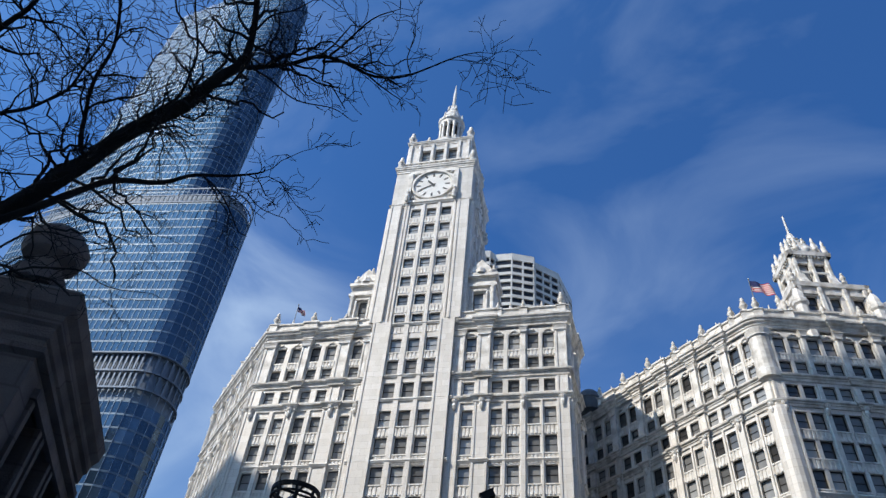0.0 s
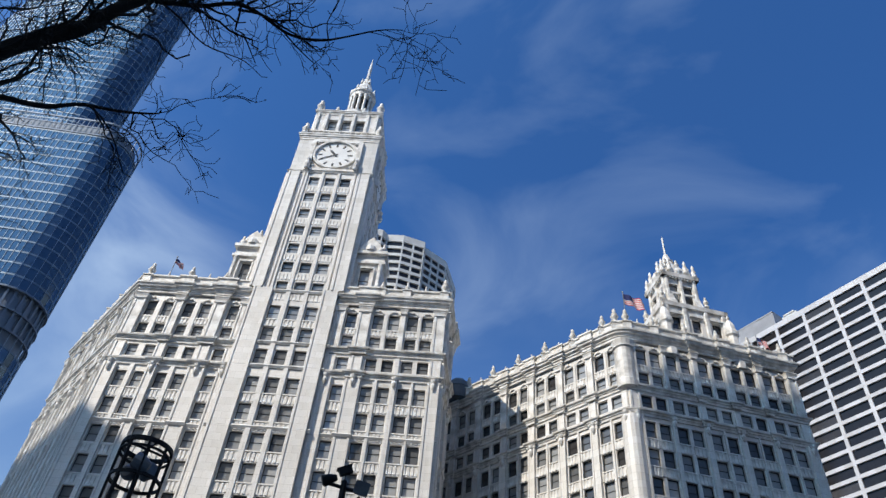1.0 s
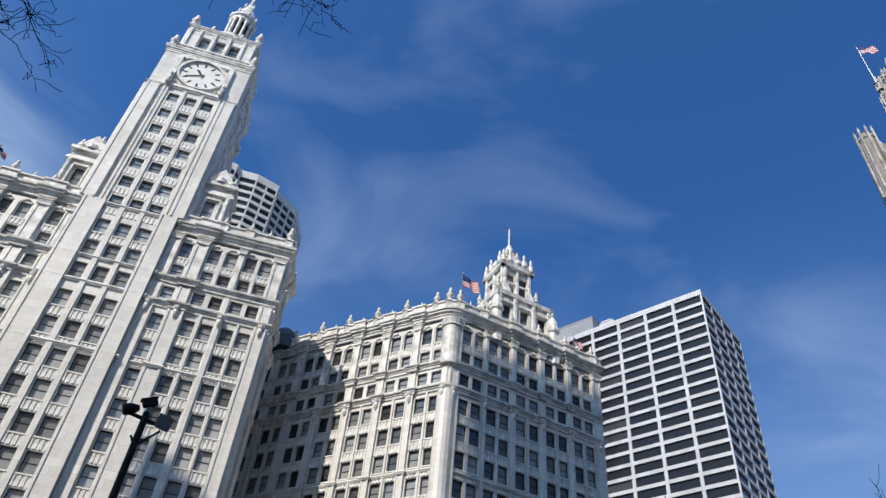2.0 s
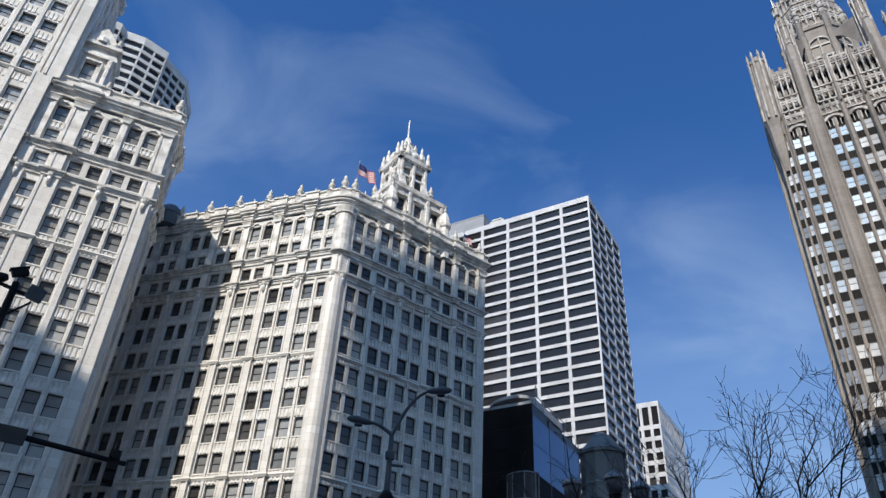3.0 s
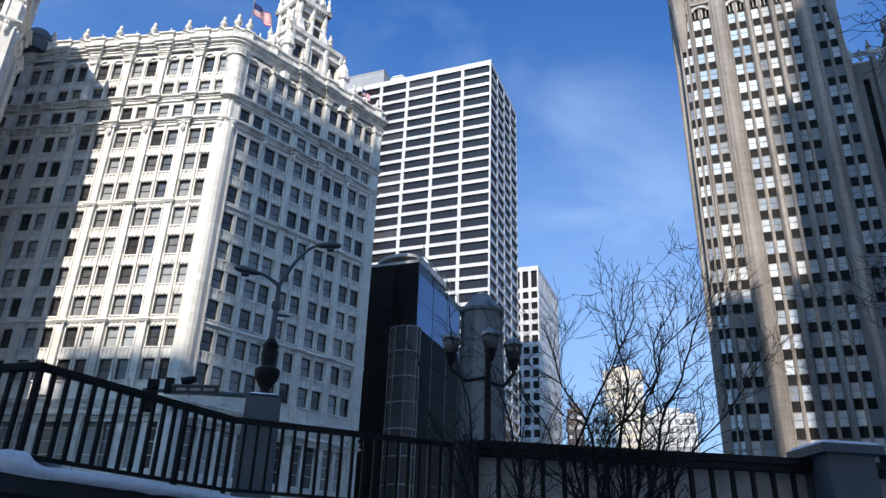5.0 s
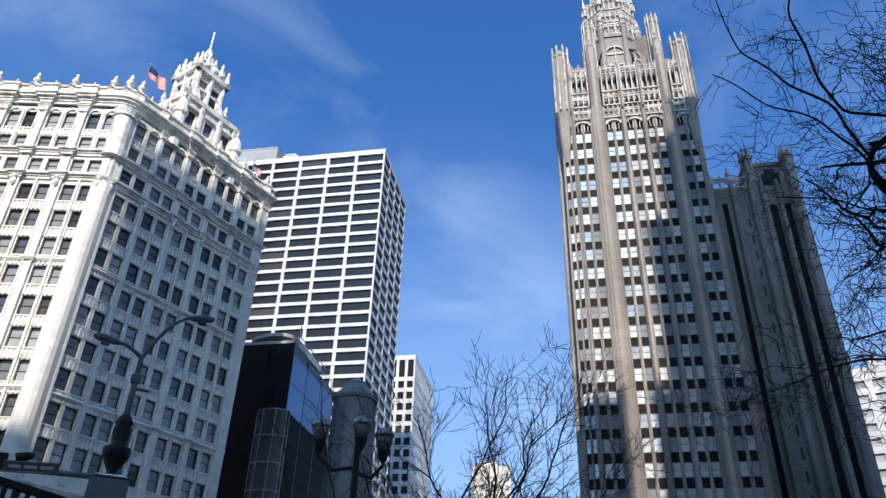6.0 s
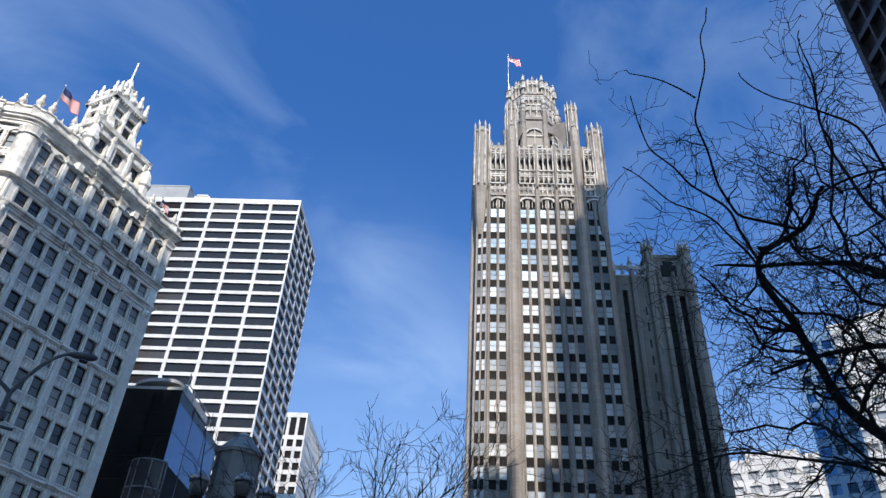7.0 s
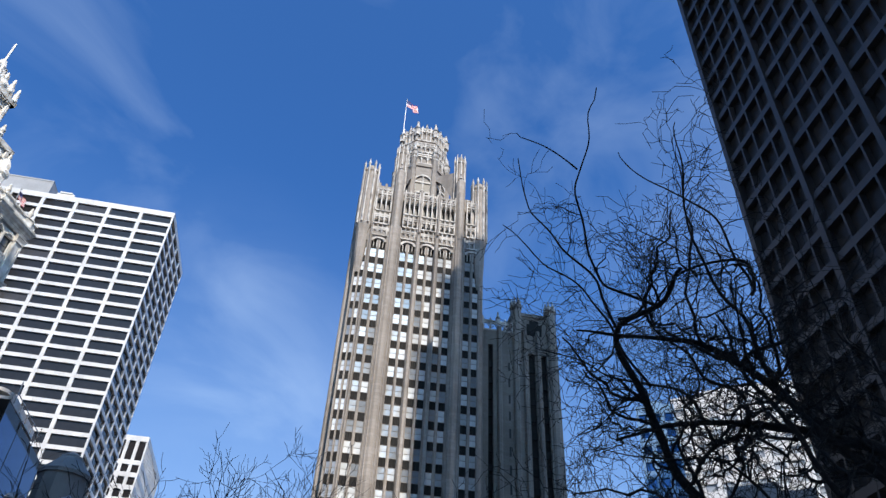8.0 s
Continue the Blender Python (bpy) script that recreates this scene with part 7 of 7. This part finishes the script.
def twig_path(rng, start, way, length, bend, droop, steps):
    """A crooked twig that zigzags about one heading."""
    pts, p, head = [start.copy()], start.copy(), way.normalized()
    for k in range(steps):
        kink = Vector((rng.gauss(0, 1), rng.gauss(0, 1), rng.gauss(0, 1))) * bend
        d = (head + kink).normalized()
        head = (head + kink * 0.3 + Vector((0, 0, droop))).normalized()
        p = p + d * length / steps * rng.uniform(0.7, 1.3)
        pts.append(p.copy())
    return pts


def bare_tree(name, label, limbs, seed, twig_len=0.9, density=5.0, levels=3, r_scale=1.0, droop=0.01, category="tree", limb_scale=1.0, bend=0.5, lean=(0.25, 0.9)):
    """limbs: (points, radius at the start, radius at the end); side shoots grow from each and fork again."""
    rng = random.Random(seed)
    base = Vector(limbs[0][0][0])
    ob = thing(name, (base.x, base.y, base.z), label, category)
    shoots = [Shell() for _ in range(levels)]

    def grow(path, r0, r1, level, length):
        if level >= levels:
            return
        total = sum((b - a).length for a, b in zip(path, path[1:]))
        bare = 1.0 if level else (0.2 if r0 < 0.019 else (0.42 if r0 > 0.045 else 1.0))
        n = max(1, int(total * density * bare * (1.0 if level == 0 else 0.85) + rng.random()))
        for _ in range(n):
            t = rng.uniform(0.12, 1.0)
            f = t * (len(path) - 1)
            i = min(int(f), len(path) - 2)
            at = path[i].lerp(path[i + 1], f - i)
            along_way = (path[i + 1] - path[i]).normalized()
            side = along_way.cross(Vector((rng.gauss(0, 1), rng.gauss(0, 1), rng.gauss(0, 1)))).normalized()
            way = along_way * rng.uniform(*lean) + side * rng.uniform(0.6, 1.1)
            ln = length * rng.uniform(0.35, 1.15) * (1.15 - 0.5 * t) * (1.0 if bare == 1.0 else (0.4 if r0 < 0.019 else 1.4))
            steps = min(11, max(3, int(ln / 0.1)))
            sub = twig_path(rng, at, way, ln, bend, droop, steps)
            rr = min((r0 + (r1 - r0) * t) * 0.55, 0.018 * r_scale / (1 + level * 0.75))
            shoots[level].tube(sub, [max(rr * (1 - 0.6 * k / steps), 0.0026) for k in range(steps + 1)], 5 if level == 0 else 4)
            grow(sub, rr, rr * 0.25, level + 1, length * 0.56)

    for k, (pts, r0, r1) in enumerate(limbs):
        r0, r1 = r0 * limb_scale, r1 * limb_scale
        path = smooth_path(pts, 6)
        n = len(path)
        path = [p + Vector((noise.noise(p * 2.2), noise.noise(p * 2.2 + Vector((9, 0, 0))), noise.noise(p * 2.2 + Vector((0, 9, 0))))) * (0.05 if r0 > 0.05 else 0.09) if 0 < i < n - 1 else p for i, p in enumerate(path)]
        rad = [(r0 + (r1 - r0) * (i / (n - 1)) ** 0.8) * (1 + 0.12 * noise.noise(path[i] * 6)) for i in range(n)]
        part("trunk" if k == 0 else "limb", Shell().tube(path, rad, 9 if r0 > 0.03 else 6), BARK, ob, smooth=True)
        grow(path, r0, r1, 0, twig_len)
    for lv, sh in enumerate(shoots):
        if sh.f:
            part(("branch", "twig", "twig_tip", "twig_tip")[lv], sh, BARK, ob, kind="stuff")
    return ob


bare_tree("bare_tree", "bare dark-barked tree leaning over the terrace", [
    ([(-6.6, 1.2, 0.0), (-6.5, 1.35, 2.4), (-6.2, 1.7, 4.3), (-5.53, 1.99, 5.4), (-5.2, 2.12, 5.78), (-4.75, 2.19, 6.25), (-4.09, 2.28, 6.8), (-3.71, 2.28, 7.08), (-3.4, 2.26, 7.29)], 0.17, 0.055),
    ([(-3.4, 2.26, 7.29), (-3.26, 2.07, 7.44), (-3.08, 1.79, 7.62), (-2.9, 1.4, 7.9)], 0.05, 0.02),
    ([(-3.4, 2.26, 7.29), (-3.14, 2.48, 7.35), (-2.73, 2.59, 7.5), (-2.36, 2.94, 7.5), (-1.97, 3.07, 7.58), (-1.49, 3.14, 7.68)], 0.036, 0.005),
    ([(-5.6, 2.0, 5.2), (-4.89, 2.18, 5.79), (-4.51, 2.35, 6.12), (-4.11, 2.63, 6.33), (-3.74, 2.86, 6.51), (-3.45, 3.0, 6.64)], 0.055, 0.008),
    ([(-4.6, 2.15, 6.3), (-4.37, 1.85, 6.47), (-4.07, 1.62, 6.8), (-3.84, 1.27, 7.07)], 0.03, 0.014),
    ([(-4.42, 2.2, 6.5), (-4.13, 2.17, 6.54), (-3.8, 2.13, 6.82), (-3.52, 1.84, 7.12), (-3.34, 1.58, 7.31)], 0.025, 0.008),
    ([(-5.8, 1.9, 5.1), (-5.02, 1.51, 5.94), (-4.65, 1.62, 6.29), (-4.3, 1.63, 6.61), (-4.03, 1.51, 6.87)], 0.03, 0.008),
    ([(-5.8, 1.9, 4.9), (-5.27, 2.22, 5.28), (-4.95, 2.33, 5.64), (-4.75, 2.59, 5.72), (-4.55, 2.85, 5.77)], 0.02, 0.004),
    ([(-5.9, 1.9, 4.8), (-5.3, 2.31, 5.19), (-4.83, 2.72, 5.54), (-4.65, 2.98, 5.56), (-4.39, 3.31, 5.6)], 0.02, 0.003),
    ([(-6.1, 1.75, 4.6), (-5.3, 1.1, 5.8), (-4.58, 1.05, 6.52), (-4.2, 1.0, 6.9)], 0.05, 0.02),
    ([(-3.34, 2.3, 7.3), (-3.2, 2.56, 7.22), (-3.1, 2.72, 7.2), (-2.82, 2.97, 7.23), (-2.69, 3.15, 7.2)], 0.014, 0.004),
    ([(-2.8, 2.6, 7.45), (-2.56, 2.7, 7.49), (-2.36, 2.9, 7.49), (-2.36, 3.04, 7.41)], 0.016, 0.005),
    ([(-2.75, 2.6, 7.48), (-2.35, 2.5, 7.66), (-2.0, 2.46, 7.8)], 0.016, 0.004),
    ([(-3.28, 2.1, 7.4), (-3.08, 2.06, 7.5), (-2.82, 2.12, 7.6), (-2.64, 2.16, 7.68)], 0.016, 0.004),
], 11, twig_len=0.92, density=9.0, levels=3, r_scale=0.95, limb_scale=0.82, bend=0.44)

bare_tree("bare_tree", "wide bare tree with a dense crown of crooked twigs", [
    ([(8.6, 0.4, 0.0), (8.4, 0.3, 2.4), (7.9, 0.2, 4.0), (7.36, 0.53, 4.7), (7.21, 1.0, 4.92), (7.03, 1.54, 5.1), (6.82, 2.19, 5.16), (6.64, 2.79, 5.08)], 0.16, 0.02),
    ([(7.6, 0.35, 4.3), (7.34, 0.75, 4.69), (7.07, 1.1, 5.18), (6.7, 1.52, 5.7), (6.44, 1.97, 5.92), (6.21, 2.47, 6.0), (6.0, 2.82, 6.08)], 0.1, 0.015),
    ([(8.2, 0.6, 2.6), (7.6, 1.4, 3.6), (7.35, 1.86, 4.16), (7.04, 2.28, 4.64), (6.67, 2.4, 5.3), (6.21, 2.44, 6.02), (6.23, 1.88, 6.25), (6.12, 1.64, 6.49)], 0.11, 0.03),
    ([(6.9, 0.95, 4.75), (6.53, 1.11, 5.11), (6.31, 1.16, 5.49), (5.98, 1.32, 5.94), (5.68, 1.35, 6.31), (5.3, 1.23, 6.76), (4.93, 1.1, 7.15)], 0.05, 0.005),
    ([(6.35, 2.0, 6.3), (6.1, 2.5, 6.6), (5.75, 2.48, 7.05), (5.51, 2.42, 7.31), (5.26, 2.29, 7.59), (5.11, 2.07, 7.8), (4.79, 1.76, 8.14)], 0.025, 0.009),
    ([(5.26, 2.29, 7.59), (4.97, 2.49, 7.77), (4.68, 2.7, 7.9)], 0.016, 0.008),
    ([(6.25, 2.45, 6.05), (5.98, 2.6, 6.74), (5.63, 2.81, 7.02), (5.25, 2.89, 7.34), (4.86, 2.8, 7.72)], 0.025, 0.008),
    ([(6.7, 2.36, 5.6), (6.35, 2.6, 6.27), (6.03, 2.76, 6.6), (5.65, 3.01, 6.88), (5.21, 3.23, 7.2)], 0.026, 0.008),
    ([(6.1, 1.5, 6.3), (6.05, 1.44, 7.1), (5.63, 1.32, 7.56), (5.4, 1.19, 7.79)], 0.024, 0.007),
    ([(6.6, 1.1, 6.3), (6.24, 1.21, 6.93), (5.95, 1.38, 7.22), (5.67, 1.69, 7.42), (5.35, 1.83, 7.67)], 0.024, 0.007),
    ([(6.9, 1.5, 5.3), (6.6, 1.9, 5.75), (6.45, 2.2, 6.2), (6.2, 2.0, 6.7), (6.1, 1.7, 7.0)], 0.03, 0.008),
    ([(7.0, 1.9, 4.95), (6.75, 2.1, 5.5), (6.5, 2.6, 5.7), (6.2, 3.0, 5.9), (5.95, 3.3, 6.0)], 0.03, 0.006),
    ([(7.3, 0.8, 3.9), (6.94, 0.97, 4.27), (6.69, 1.14, 4.79), (6.48, 1.29, 5.14), (6.35, 1.3, 5.38), (6.35, 0.91, 5.49), (6.19, 0.64, 5.79)], 0.05, 0.02),
    ([(7.04, 2.28, 4.64), (7.01, 1.9, 4.95), (7.07, 1.57, 5.01), (7.24, 1.32, 4.73)], 0.035, 0.02),
    ([(6.4, 1.1, 6.1), (6.28, 1.08, 6.44), (6.17, 1.54, 6.46), (6.2, 2.19, 6.1), (6.1, 2.65, 6.05)], 0.03, 0.008),
    ([(7.6, 0.9, 3.4), (7.35, 1.3, 3.95), (7.2, 1.55, 4.4), (6.95, 1.9, 4.75), (6.7, 2.5, 4.85), (6.5, 3.0, 4.95)], 0.04, 0.006),
    ([(7.7, 0.5, 3.9), (7.4, 0.35, 4.6), (7.1, 0.3, 5.2), (6.7, 0.5, 5.7), (6.3, 0.6, 6.3)], 0.04, 0.006),
    ([(7.5, 1.5, 3.7), (7.25, 2.25, 4.12), (6.81, 3.11, 4.43), (6.51, 3.74, 4.36), (6.2, 4.36, 4.16)], 0.035, 0.006),
], 23, twig_len=1.35, density=7.0, levels=3, r_scale=1.25, limb_scale=0.68, bend=0.42)

bare_tree("bare_shrub", "bare many-stemmed small tree beside the fence", [
    ([(5.0, 7.3, 0.0), (5.02, 7.15, 1.8), (5.04, 6.97, 2.95), (5.07, 6.95, 3.96), (5.03, 6.98, 4.85)], 0.03, 0.004),
    ([(5.05, 7.3, 0.0), (5.1, 7.1, 1.9), (5.2, 6.9, 2.95), (5.36, 6.75, 3.9), (5.6, 6.5, 4.95)], 0.028, 0.004),
    ([(5.1, 7.25, 0.0), (5.2, 7.0, 1.9), (5.36, 6.8, 2.95), (5.62, 6.5, 4.0), (5.92, 6.25, 5.0)], 0.03, 0.004),
    ([(4.95, 7.3, 0.0), (4.9, 7.2, 1.9), (4.78, 7.15, 2.95), (4.5, 7.3, 3.8), (4.3, 7.42, 4.5)], 0.026, 0.004),
    ([(5.0, 7.35, 0.0), (4.95, 7.2, 1.8), (4.9, 7.1, 2.95), (5.25, 6.9, 3.6), (5.6, 6.6, 4.3), (6.0, 6.2, 4.75)], 0.024, 0.004),
    ([(4.95, 7.35, 0.0), (4.85, 7.2, 1.8), (4.6, 7.25, 2.95), (4.85, 7.1, 3.7), (5.2, 6.9, 4.5), (5.3, 6.8, 5.05)], 0.024, 0.004),
    ([(5.15, 7.2, 0.0), (5.35, 6.9, 1.9), (5.6, 6.6, 2.9), (5.95, 6.25, 3.5), (6.3, 5.9, 4.0)], 0.022, 0.003),
    ([(4.9, 7.35, 0.0), (4.75, 7.3, 1.9), (4.5, 7.35, 2.9), (4.2, 7.5, 3.6), (3.95, 7.65, 4.2)], 0.02, 0.003),
], 37, twig_len=0.95, density=6.2, levels=3, r_scale=0.66, droop=0.04, bend=0.2, lean=(0.8, 1.7), limb_scale=1.15)

bare_tree("bare_shrub", "thin bare shrub rising behind the railing's end", [
    ([(3.7, 7.8, 0.0), (3.62, 7.8, 1.7), (3.57, 7.82, 2.46), (3.38, 7.91, 3.01), (3.07, 8.03, 3.66), (2.81, 8.13, 4.27)], 0.026, 0.004),
    ([(3.75, 7.8, 0.0), (3.66, 7.8, 1.7), (3.62, 7.82, 2.46), (3.58, 7.82, 3.21), (3.44, 7.88, 3.87), (3.3, 7.95, 4.75)], 0.026, 0.004),
    ([(4.0, 7.65, 0.0), (4.1, 7.58, 1.7), (4.07, 7.58, 2.47), (4.01, 7.61, 3.02), (3.91, 7.66, 3.6), (3.7, 7.78, 4.4)], 0.026, 0.004),
    ([(4.05, 7.62, 0.0), (4.14, 7.55, 1.7), (4.16, 7.54, 2.47), (4.3, 7.46, 3.2), (4.62, 7.25, 3.9)], 0.022, 0.003),
], 41, twig_len=0.7, density=6.2, levels=3, r_scale=0.66, droop=0.04, bend=0.2, lean=(0.8, 1.7), limb_scale=1.1)
